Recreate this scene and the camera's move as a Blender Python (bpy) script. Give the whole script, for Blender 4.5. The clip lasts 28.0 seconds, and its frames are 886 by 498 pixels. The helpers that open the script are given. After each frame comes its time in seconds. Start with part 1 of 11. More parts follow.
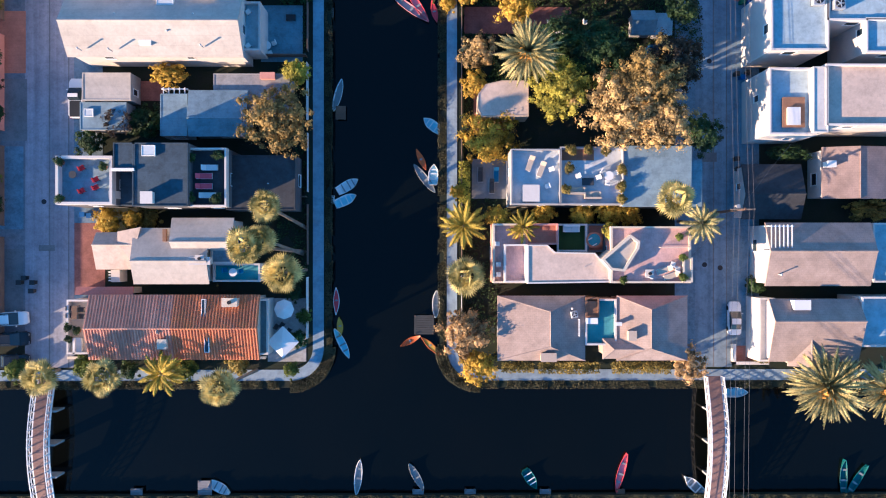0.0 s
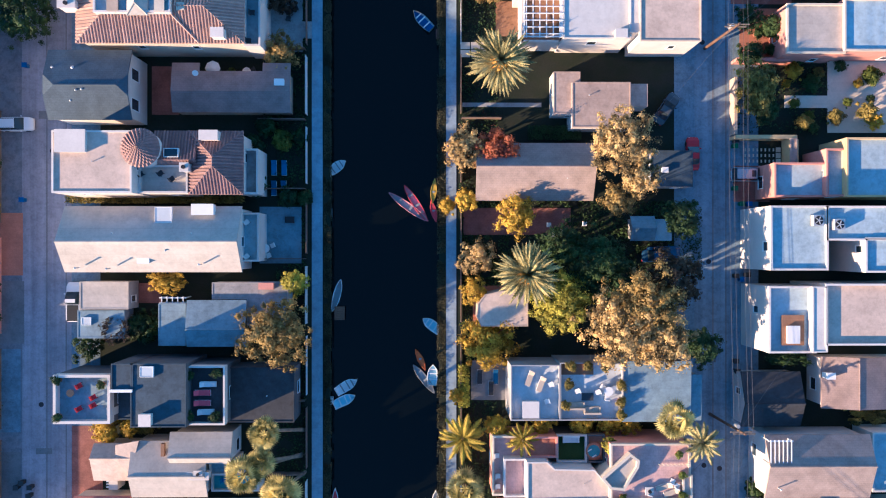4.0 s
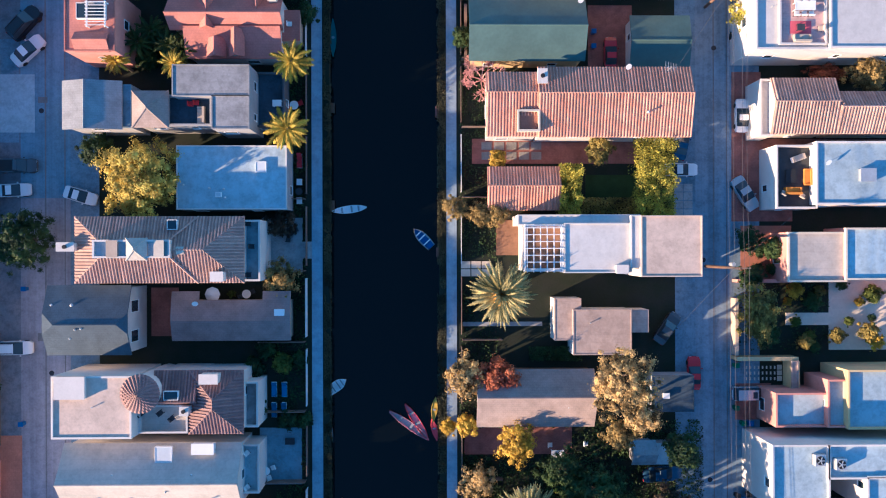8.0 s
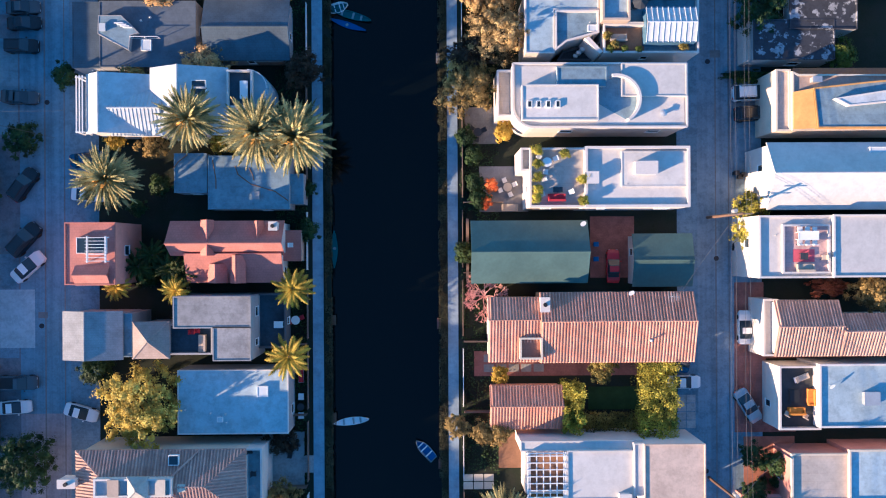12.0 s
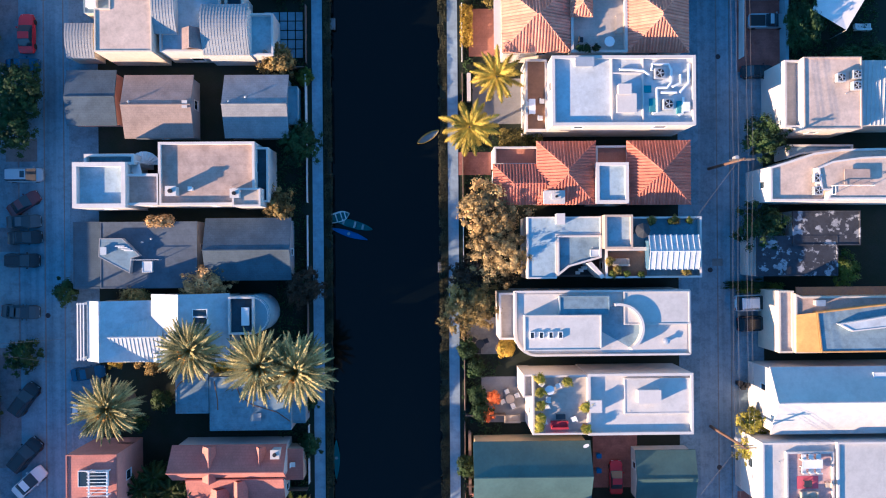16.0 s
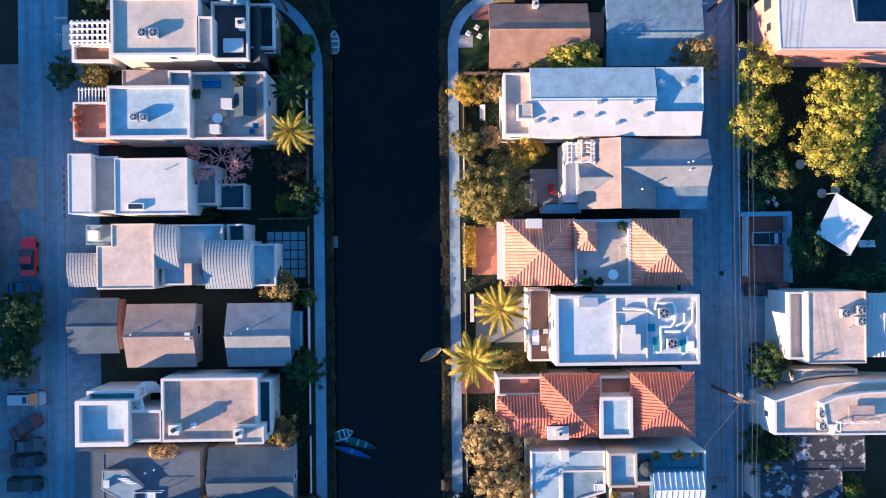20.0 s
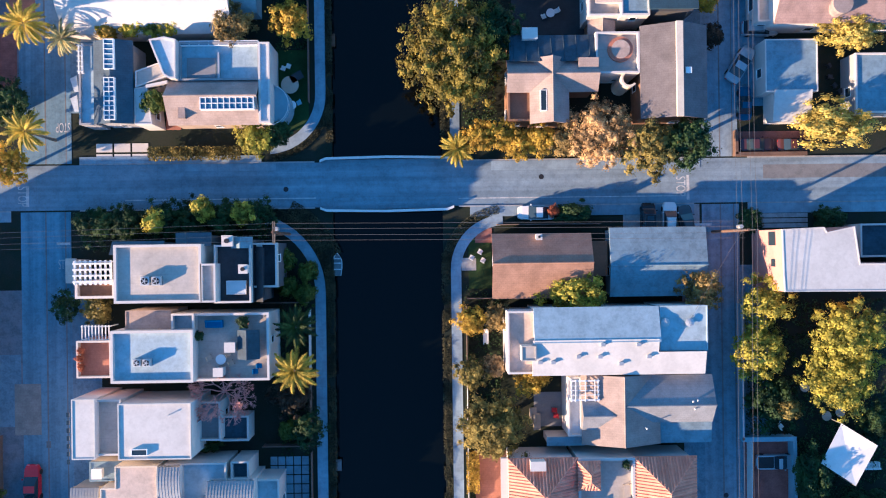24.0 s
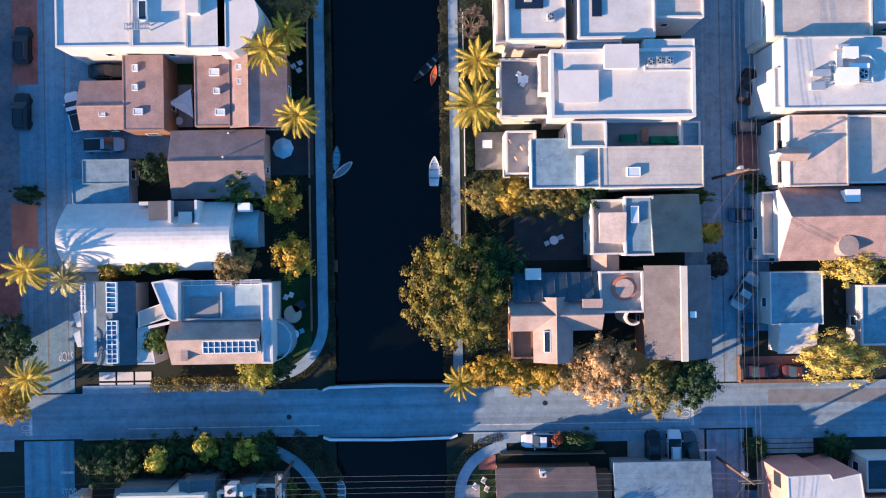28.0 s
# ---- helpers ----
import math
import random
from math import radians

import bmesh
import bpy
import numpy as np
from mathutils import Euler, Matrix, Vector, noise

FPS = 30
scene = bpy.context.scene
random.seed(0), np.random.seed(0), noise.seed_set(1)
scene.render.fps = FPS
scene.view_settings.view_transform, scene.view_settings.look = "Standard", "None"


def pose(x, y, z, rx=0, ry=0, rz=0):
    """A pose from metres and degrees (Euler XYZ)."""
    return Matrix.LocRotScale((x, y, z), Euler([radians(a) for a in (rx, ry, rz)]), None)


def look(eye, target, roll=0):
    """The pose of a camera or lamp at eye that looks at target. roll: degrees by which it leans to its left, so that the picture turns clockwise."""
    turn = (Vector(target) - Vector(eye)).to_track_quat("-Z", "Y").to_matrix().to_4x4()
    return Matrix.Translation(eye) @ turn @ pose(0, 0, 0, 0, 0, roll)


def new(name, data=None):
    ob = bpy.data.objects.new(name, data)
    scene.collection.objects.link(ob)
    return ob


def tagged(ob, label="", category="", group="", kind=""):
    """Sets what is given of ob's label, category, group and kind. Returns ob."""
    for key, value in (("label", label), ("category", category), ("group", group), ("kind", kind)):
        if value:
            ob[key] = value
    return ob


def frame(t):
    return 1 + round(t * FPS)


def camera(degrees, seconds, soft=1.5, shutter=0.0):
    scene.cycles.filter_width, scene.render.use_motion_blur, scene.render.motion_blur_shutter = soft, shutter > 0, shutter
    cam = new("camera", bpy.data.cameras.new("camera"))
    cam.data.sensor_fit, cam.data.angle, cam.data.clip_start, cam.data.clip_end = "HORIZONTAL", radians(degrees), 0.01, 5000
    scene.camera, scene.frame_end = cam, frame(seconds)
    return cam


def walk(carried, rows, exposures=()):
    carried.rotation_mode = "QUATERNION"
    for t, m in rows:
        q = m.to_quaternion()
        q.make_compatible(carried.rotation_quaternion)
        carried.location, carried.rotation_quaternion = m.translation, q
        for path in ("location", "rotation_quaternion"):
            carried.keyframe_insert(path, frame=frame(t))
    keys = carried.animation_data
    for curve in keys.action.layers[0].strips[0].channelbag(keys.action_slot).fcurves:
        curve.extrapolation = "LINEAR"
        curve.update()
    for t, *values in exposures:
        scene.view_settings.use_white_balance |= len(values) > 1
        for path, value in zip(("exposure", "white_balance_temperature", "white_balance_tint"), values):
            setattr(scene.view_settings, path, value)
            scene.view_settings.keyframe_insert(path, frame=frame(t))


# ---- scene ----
cam = camera(62.0, 28.0, soft=1.1)
# seconds, x, y, height, lean, turn
ROWS = [
    (0.0, -0.757, -0.000, 93.94, -0.46, -0.00),
    (0.5, -0.821, 3.089, 93.92, -0.51, -0.00),
    (1.0, -0.880, 6.464, 93.89, -0.56, -0.00),
    (1.5, -0.935, 9.535, 93.86, -0.60, -0.00),
    (2.0, -0.991, 12.971, 93.83, -0.64, -0.00),
    (2.5, -1.039, 15.983, 93.81, -0.68, -0.00),
    (3.0, -1.072, 19.421, 93.78, -0.71, -0.00),
    (3.5, -1.100, 22.517, 93.75, -0.73, -0.00),
    (5.5, -1.164, 36.052, 93.64, -0.77, -0.06),
    (6.0, -1.182, 39.731, 93.61, -0.78, -0.07),
    (6.5, -1.200, 42.960, 93.58, -0.79, -0.09),
    (7.0, -1.224, 46.645, 93.54, -0.80, -0.11),
    (7.5, -1.256, 49.845, 93.51, -0.81, -0.13),
    (8.0, -1.300, 53.484, 93.47, -0.83, -0.15),
    (8.5, -1.350, 56.661, 93.43, -0.85, -0.17),
    (9.0, -1.395, 60.269, 93.39, -0.87, -0.19),
    (9.5, -1.432, 63.451, 93.34, -0.88, -0.21),
    (10.0, -1.460, 67.054, 93.30, -0.89, -0.23),
    (10.5, -1.485, 70.230, 93.26, -0.89, -0.24),
    (11.0, -1.503, 73.765, 93.21, -0.89, -0.26),
    (11.5, -1.521, 76.894, 93.17, -0.88, -0.28),
    (12.0, -1.533, 80.380, 93.13, -0.88, -0.30),
    (12.5, -1.541, 83.487, 93.10, -0.87, -0.32),
    (14.5, -1.572, 96.567, 92.96, -0.86, -0.39),
    (15.0, -1.577, 100.155, 92.93, -0.86, -0.41),
    (15.5, -1.582, 103.376, 92.90, -0.86, -0.43),
    (16.0, -1.593, 106.928, 92.87, -0.86, -0.45),
    (16.5, -1.607, 110.222, 92.85, -0.87, -0.47),
    (17.0, -1.626, 113.771, 92.82, -0.87, -0.49),
    (17.5, -1.654, 117.108, 92.79, -0.87, -0.51),
    (18.0, -1.684, 120.685, 92.77, -0.87, -0.53),
    (18.5, -1.711, 123.948, 92.74, -0.87, -0.54),
    (19.0, -1.733, 127.521, 92.72, -0.87, -0.56),
    (19.5, -1.746, 130.886, 92.70, -0.86, -0.58),
    (20.0, -1.747, 134.455, 92.67, -0.86, -0.60),
    (20.5, -1.736, 137.765, 92.65, -0.85, -0.62),
    (21.0, -1.716, 141.544, 92.63, -0.83, -0.64),
    (21.5, -1.691, 144.836, 92.61, -0.81, -0.66),
    (23.5, -1.582, 158.704, 92.52, -0.70, -0.73),
    (24.0, -1.539, 162.497, 92.49, -0.67, -0.75),
    (24.5, -1.484, 165.806, 92.47, -0.64, -0.77),
    (25.0, -1.424, 169.565, 92.43, -0.60, -0.79),
    (25.5, -1.361, 172.891, 92.40, -0.56, -0.81),
    (26.0, -1.294, 176.624, 92.36, -0.52, -0.83),
    (26.5, -1.227, 179.958, 92.32, -0.48, -0.84),
    (27.0, -1.169, 183.738, 92.28, -0.45, -0.86),
    (27.5, -1.123, 187.112, 92.24, -0.41, -0.88),
    (28.0, -1.080, 190.880, 92.20, -0.38, -0.90),
]
walk(cam, [(t, pose(x, y, h, 0, lean, turn)) for t, x, y, h, lean, turn in ROWS], exposures=[(0, 1.92, 4150, -4), (13, 1.89, 4150, -4), (19, 1.99, 4150, -4), (22, 2.0, 4150, -4), (27, 1.89, 4150, -4), (28, 1.89, 4150, -4)])

# ---- light ----
SUN_UP, SUN_TRAVEL = 14.0, 25.0   # degrees above the horizon; heading of the light, from +x towards +y
world = bpy.data.worlds.new("sky")
scene.world = world
world.use_nodes = True
wn = world.node_tree.nodes
sky = wn.new("ShaderNodeTexSky")
sky.sky_type = "NISHITA"
sky.sun_disc = False
sky.sun_elevation = radians(SUN_UP)
sky.sun_rotation = radians(270 - SUN_TRAVEL)
sky.altitude = 10
sky.dust_density = 0.2
sky.ozone_density = 1.6
world.node_tree.links.new(sky.outputs["Color"], wn["Background"].inputs["Color"])
wn["Background"].inputs["Strength"].default_value = 0.065
sun = new("sun", bpy.data.lights.new("sun", "SUN"))
sun.data.energy, sun.data.angle, sun.data.color = 5.0, radians(0.6), (1.0, 0.49, 0.21)
sun.matrix_world = look((0, 0, 60), (math.cos(radians(SUN_TRAVEL)) * 50, math.sin(radians(SUN_TRAVEL)) * 50, 60 - 50 * math.tan(radians(SUN_UP))))

# ---- helpers of this scene ----
R = random.Random(7)


def root_of(ob):
    while ob.parent:
        ob = ob.parent
    return ob


def part(name, bm, material, parent, label=""):
    """One mesh under a thing or a part, from a bmesh in world places."""
    me = bpy.data.meshes.new(name)
    o = root_of(parent).location
    bmesh.ops.translate(bm, verts=bm.verts, vec=-o)
    bm.to_mesh(me)
    bm.free()
    me.materials.append(material)
    ob = new(name, me)
    ob.parent = parent
    if label:
        ob["label"] = label
    return ob


def thing(name, x, y, z, label, category, group="", kind=""):
    ob = new(name)
    ob.empty_display_size = 0.3
    ob.location = (x, y, z)
    return tagged(ob, label, category, group, kind)


def solo(name, bm, material, label, category, kind="", group=""):
    """A thing, or a piece of the setting, that is one mesh."""
    me = bpy.data.meshes.new(name)
    bm.to_mesh(me)
    bm.free()
    me.materials.append(material)
    return tagged(new(name, me), label, category, group, kind)


def mesh_of(name, verts, faces, material=None, smooth=False):
    me = bpy.data.meshes.new(name)
    me.from_pydata([tuple(v) for v in verts], [], [tuple(int(i) for i in q) for q in faces])
    if material:
        me.materials.append(material)
    if smooth:
        me.polygons.foreach_set("use_smooth", [True] * len(me.polygons))
    return me


def child(name, me, parent, m=None, material=None, label=""):
    """A part on shared mesh data; material replaces the mesh's own."""
    ob = new(name, me)
    ob.parent = parent
    if m is not None:
        ob.matrix_basis = m
    if material:
        ob.material_slots[0].link = "OBJECT"
        ob.material_slots[0].material = material
    if label:
        ob["label"] = label
    return ob


def box(bm, x0, y0, z0, x1, y1, z1, top=True):
    v = [bm.verts.new(p) for p in ((x0, y0, z0), (x1, y0, z0), (x1, y1, z0), (x0, y1, z0), (x0, y0, z1), (x1, y0, z1), (x1, y1, z1), (x0, y1, z1))]
    for q in ((0, 3, 2, 1), (0, 1, 5, 4), (1, 2, 6, 5), (2, 3, 7, 6), (3, 0, 4, 7)) + (((4, 5, 6, 7),) if top else ()):
        bm.faces.new([v[i] for i in q])
    return bm


def boxes(*many):
    bm = bmesh.new()
    for b in many:
        box(bm, *b)
    return bm


def upright(x0, y0, x1, y1, z0, z1):
    """A block over a plan rectangle."""
    return boxes((x0, y0, z0, x1, y1, z1))


def ring(bm, x0, y0, x1, y1, z0, z1, w):
    """A closed border of four butted bars."""
    box(bm, x0, y0, z0, x1, y0 + w, z1)
    box(bm, x0, y1 - w, z0, x1, y1, z1)
    box(bm, x0, y0 + w, z0, x0 + w, y1 - w, z1)
    box(bm, x1 - w, y0 + w, z0, x1, y1 - w, z1)
    return bm


def prism(bm, poly, z0, z1):
    """An upright solid over a plan outline given anticlockwise."""
    a = [bm.verts.new((x, y, z0)) for x, y in poly]
    b = [bm.verts.new((x, y, z1)) for x, y in poly]
    bm.faces.new(b)
    bm.faces.new(a[::-1])
    for i in range(len(a)):
        j = (i + 1) % len(a)
        bm.faces.new((a[i], a[j], b[j], b[i]))
    return bm


def turned(poly):
    area = sum(p[0] * q[1] - q[0] * p[1] for p, q in zip(poly, poly[1:] + poly[:1]))
    return poly if area > 0 else poly[::-1]


def cyl(bm, x, y, z0, z1, r, r1=None, n=12):
    r1 = r if r1 is None else r1
    a = [bm.verts.new((x + r * math.cos(k * math.tau / n), y + r * math.sin(k * math.tau / n), z0)) for k in range(n)]
    b = [bm.verts.new((x + r1 * math.cos(k * math.tau / n), y + r1 * math.sin(k * math.tau / n), z1)) for k in range(n)]
    bm.faces.new(a[::-1])
    bm.faces.new(b)
    for i in range(n):
        j = (i + 1) % n
        bm.faces.new((a[i], a[j], b[j], b[i]))
    return bm


def tube(bm, pts, r, n=6):
    """A pipe along points."""
    last = None
    pts = [Vector(p) for p in pts]
    for k, p in enumerate(pts):
        d = (pts[min(k + 1, len(pts) - 1)] - pts[max(k - 1, 0)]).normalized()
        s = d.orthogonal().normalized()
        u = d.cross(s)
        now = [bm.verts.new(p + (r if not isinstance(r, (list, tuple)) else r[k]) * (math.cos(a) * s + math.sin(a) * u)) for a in [math.tau * i / n for i in range(n)]]
        if last:
            best = min(range(n), key=lambda o: sum((now[(i + o) % n].co - last[i].co).length for i in range(n)))
            now = now[best:] + now[:best]
            for i in range(n):
                bm.faces.new((last[i], last[(i + 1) % n], now[(i + 1) % n], now[i]))
        else:
            bm.faces.new(now[::-1])
        last = now
    bm.faces.new(last)
    return bm


# ---- houses ----
def slab(bm, pts, thick):
    """A sloping sheet with thickness; pts in 3D, anticlockwise seen from above."""
    a = [bm.verts.new(p) for p in pts]
    b = [bm.verts.new((p[0], p[1], p[2] - thick)) for p in pts]
    bm.faces.new(a)
    bm.faces.new(b[::-1])
    for i in range(len(a)):
        j = (i + 1) % len(a)
        bm.faces.new((b[i], b[j], a[j], a[i]))


def ribs(pts, gap, w, tall, make):
    """Raised ribs that run down a convex sloping sheet, each given to make()."""
    p = [Vector(q) for q in pts]
    n = (p[1] - p[0]).cross(p[2] - p[0]).normalized()
    if n.z < 0:
        n = -n
    if n.z > 0.9995:
        return
    d = Vector((n.x, n.y)).normalized()
    e = Vector((-d.y, d.x))
    off = [Vector((q.x, q.y)).dot(e) for q in p]
    z_at = lambda q: p[0].z - (n.x * (q.x - p[0].x) + n.y * (q.y - p[0].y)) / n.z
    s = min(off) + gap * 0.5
    while s < max(off):
        hits = []
        for i in range(len(p)):
            j = (i + 1) % len(p)
            if (off[i] - s) * (off[j] - s) < 0:
                k = (s - off[i]) / (off[j] - off[i])
                q = p[i].lerp(p[j], k)
                hits.append(Vector((q.x, q.y)).dot(d))
        if len(hits) == 2 and abs(hits[0] - hits[1]) > 0.15:
            lo, hi = sorted(hits)
            row = []
            bm = bmesh.new()
            for t in (lo, hi):
                for o, up in ((-w / 2, 0.0), (-w / 4, tall), (w / 4, tall), (w / 2, 0.0)):
                    q = d * t + e * (s + o)
                    row.append(bm.verts.new((q.x, q.y, z_at(q) + up)))
            for i in range(3):
                bm.faces.new((row[i], row[i + 1], row[i + 5], row[i + 4]))
            bm.faces.new(row[0:4])
            bm.faces.new(row[7:3:-1])
            make(bm)
        s += gap


def roof_sheets(house, sheets, material, rib=None, thick=0.22, name="roof_slope"):
    for pts in sheets:
        q = [Vector(s) for s in pts]
        if (q[1] - q[0]).cross(q[2] - q[0]).z < 0:
            pts = pts[::-1]
        bm = bmesh.new()
        slab(bm, pts, thick)
        sheet = part(name, bm, material, house)
        if rib:
            ribs(pts, *rib, lambda b: part("roof_tile" if rib == TILE else "seam", b, material, sheet))


TILE = (0.37, 0.22, 0.14)
SEAM = (0.45, 0.05, 0.06)


def house(x, y, label, category="house"):
    return thing("house", x, y, 0, label, category, "houses by the canal")


WINDOWS = {}


def window(h, x, y, z, side, w=1.0, tall=1.2):
    """A framed window on a wall that faces side."""
    key = (w, tall)
    if key not in WINDOWS:
        bm = bmesh.new()
        for b in ((-w / 2, -0.03, 0, w / 2, 0.05, 0.08), (-w / 2, -0.03, tall - 0.08, w / 2, 0.05, tall), (-w / 2, -0.03, 0.08, -w / 2 + 0.08, 0.05, tall - 0.08), (w / 2 - 0.08, -0.03, 0.08, w / 2, 0.05, tall - 0.08), (-w / 2 - 0.06, -0.08, -0.08, w / 2 + 0.06, 0.05, 0.0)):
            box(bm, *b)
        f = bpy.data.meshes.new("window")
        bm.to_mesh(f)
        bm.free()
        f.materials.append(M["white_paint"])
        bm = boxes((-w / 2 + 0.08, 0.0, 0.08, w / 2 - 0.08, 0.03, tall - 0.08))
        g = bpy.data.meshes.new("pane")
        bm.to_mesh(g)
        bm.free()
        g.materials.append(M["window_glass"])
        WINDOWS[key] = (f, g)
    o = h.location
    turn = {"s": 0, "e": 90, "n": 180, "w": 270}[side]
    frame_ob = child("window", WINDOWS[key][0], h, pose(x - o.x, y - o.y, z, 0, 0, turn))
    child("pane", WINDOWS[key][1], frame_ob)


def glaze(h, x0, y0, x1, y1, top, base=0.0):
    """Rows of windows on the walls of a block."""
    if min(x1 - x0, y1 - y0) < 2.5 or top - base < 2.4:
        return
    levels = [base + 1.0 + 2.8 * k for k in range(int((top - base - 0.3) // 2.7))][-1:]
    for z in levels:
        for side, a, b in (("s", x0, x1), ("n", x0, x1), ("e", y0, y1), ("w", y0, y1)):
            if side in ("n", "w" if (x0 + x1) < 0 else "e"):
                continue
            n = max(1, min(2, int((b - a) / 6)))
            for k in range(n):
                c = a + (b - a) * (k + 0.5 + R.uniform(-0.18, 0.18)) / n
                w = R.choice((0.9, 1.2, 1.6))
                window(h, *{"s": (c, y0 - 0.01), "n": (c, y1 + 0.01), "e": (x1 + 0.01, c), "w": (x0 - 0.01, c)}[side], z, side, w, 1.3)


def flat(h, x0, y0, x1, y1, top, wall, roof, rim=0.35, cap=None, base=0.0, glass=True, w=0.22):
    """A block with walls, a rim round its edge and a flat roof inside."""
    zr = top - rim
    if rim < 0.16:
        w, cap = min(w, 0.14), cap or roof
    part("wall", boxes((x0, y0, base, x1, y1, zr - 0.1)), wall, h)
    if rim > 0.02:
        part("parapet", ring(bmesh.new(), x0 - 0.02, y0 - 0.02, x1 + 0.02, y1 + 0.02, zr - 0.1, top, w), cap or wall, h)
        part("roof", boxes((x0 + w - 0.02, y0 + w - 0.02, zr - 0.1, x1 - w + 0.02, y1 - w + 0.02, zr)), roof, h)
    else:
        part("roof", boxes((x0 - 0.15, y0 - 0.15, zr - 0.1, x1 + 0.15, y1 + 0.15, zr + 0.08)), roof, h)
    if glass:
        glaze(h, x0, y0, x1, y1, top, base)


def gable(h, x0, y0, x1, y1, eave, ridge, axis, wall, roof, rib=None, over=0.3, at=0.5, base=0.0, glass=True):
    """A block under a two-sided roof; axis: the way its ridge runs; at: where across."""
    part("wall", boxes((x0 + over, y0 + over, base, x1 - over, y1 - over, eave - 0.16)), wall, h)
    t = 0.24
    if axis == "x" and not rib:
        ridge = eave + 1.3 * (ridge - eave)
    if axis == "x":
        m = y0 + (y1 - y0) * at
        sheets = [((x0, y0, eave), (x1, y0, eave), (x1, m, ridge), (x0, m, ridge)), ((x0, m, ridge), (x1, m, ridge), (x1, y1, eave), (x0, y1, eave))]
        for x in (x0 + over, x1 - over - 0.15):
            bm = bmesh.new()
            a = [bm.verts.new((x + d, y, z)) for d in (0, 0.15) for y, z in ((y0 + over, eave - 0.16), (y1 - over, eave - 0.16), (m, ridge - t))]
            for q in ((0, 2, 1), (3, 4, 5), (0, 1, 4, 3), (1, 2, 5, 4), (2, 0, 3, 5)):
                bm.faces.new([a[i] for i in q])
            part("gable_wall", bm, wall, h)
    else:
        m = x0 + (x1 - x0) * at
        sheets = [((x0, y0, eave), (m, y0, ridge), (m, y1, ridge), (x0, y1, eave)), ((m, y0, ridge), (x1, y0, eave), (x1, y1, eave), (m, y1, ridge))]
        for y in (y0 + over, y1 - over - 0.15):
            bm = bmesh.new()
            a = [bm.verts.new((x, y + d, z)) for d in (0, 0.15) for x, z in ((x0 + over, eave - 0.16), (x1 - over, eave - 0.16), (m, ridge - t))]
            for q in ((0, 1, 2), (3, 5, 4), (0, 3, 4, 1), (1, 4, 5, 2), (2, 5, 3, 0)):
                bm.faces.new([a[i] for i in q])
            part("gable_wall", bm, wall, h)
    roof_sheets(h, sheets, roof, rib)
    if axis == "x":
        part("ridge_cap", tube(bmesh.new(), [(x0, m, ridge + 0.02), (x1, m, ridge + 0.02)], 0.11), roof, h)
    else:
        part("ridge_cap", tube(bmesh.new(), [(m, y0, ridge + 0.02), (m, y1, ridge + 0.02)], 0.11), roof, h)
    if glass:
        glaze(h, x0 + over, y0 + over, x1 - over, y1 - over, eave, base)


def hip(h, x0, y0, x1, y1, eave, ridge, wall, roof, rib=None, over=0.35, base=0.0, glass=True, run=None):
    """A block under a four-sided roof."""
    part("wall", boxes((x0 + over, y0 + over, base, x1 - over, y1 - over, eave - 0.16)), wall, h)
    dx, dy = x1 - x0, y1 - y0
    r = run if run is not None else min(dx, dy) / 2
    if dx >= dy:
        m = (y0 + y1) / 2
        a, b = (x0 + min(r, dx / 2 - 0.01), m, ridge), (x1 - min(r, dx / 2 - 0.01), m, ridge)
        sheets = [((x0, y0, eave), (x1, y0, eave), b, a), ((x1, y1, eave), (x0, y1, eave), a, b), ((x0, y1, eave), (x0, y0, eave), a), ((x1, y0, eave), (x1, y1, eave), b)]
    else:
        m = (x0 + x1) / 2
        a, b = (m, y0 + min(r, dy / 2 - 0.01), ridge), (m, y1 - min(r, dy / 2 - 0.01), ridge)
        sheets = [((x0, y1, eave), (x0, y0, eave), a, b), ((x1, y0, eave), (x1, y1, eave), b, a), ((x0, y0, eave), (x1, y0, eave), a), ((x1, y1, eave), (x0, y1, eave), b)]
    roof_sheets(h, sheets, roof, rib)
    part("ridge_cap", tube(bmesh.new(), [a, b], 0.1), roof, h)
    for c, e in (((x0, y0, eave), a), ((x0, y1, eave), a if dx >= dy else b), ((x1, y0, eave), b if dx >= dy else a), ((x1, y1, eave), b)):
        part("hip_cap", tube(bmesh.new(), [c, e], 0.1), roof, h)
    if glass:
        glaze(h, x0 + over, y0 + over, x1 - over, y1 - over, eave, base)


def shed(h, x0, y0, x1, y1, zs, zn, wall, roof, rib=None, base=0.0, axis="y"):
    """A block under one slope: zs and zn are the heights at its two ends along axis."""
    part("wall", boxes((x0 + 0.15, y0 + 0.15, base, x1 - 0.15, y1 - 0.15, min(zs, zn) - 0.2)), wall, h)
    zz = (zs, zs, zn, zn) if axis == "y" else (zs, zn, zn, zs)
    roof_sheets(h, [[(x0, y0, zz[0]), (x1, y0, zz[1]), (x1, y1, zz[2]), (x0, y1, zz[3])]], roof, rib, max(0.2, abs(zs - zn) * 0.2))


def inset(poly, w):
    """The outline moved inwards by w; poly runs anticlockwise."""
    out = []
    for a, b, c in zip(poly[-1:] + poly[:-1], poly, poly[1:] + poly[:1]):
        p, q = Vector((b[0] - a[0], b[1] - a[1])).normalized(), Vector((c[0] - b[0], c[1] - b[1])).normalized()
        m = Vector((-p.y - q.y, p.x + q.x)).normalized()
        k = w / max(0.35, m.dot(Vector((-p.y, p.x))))
        out.append((b[0] + m.x * k, b[1] + m.y * k))
    return out


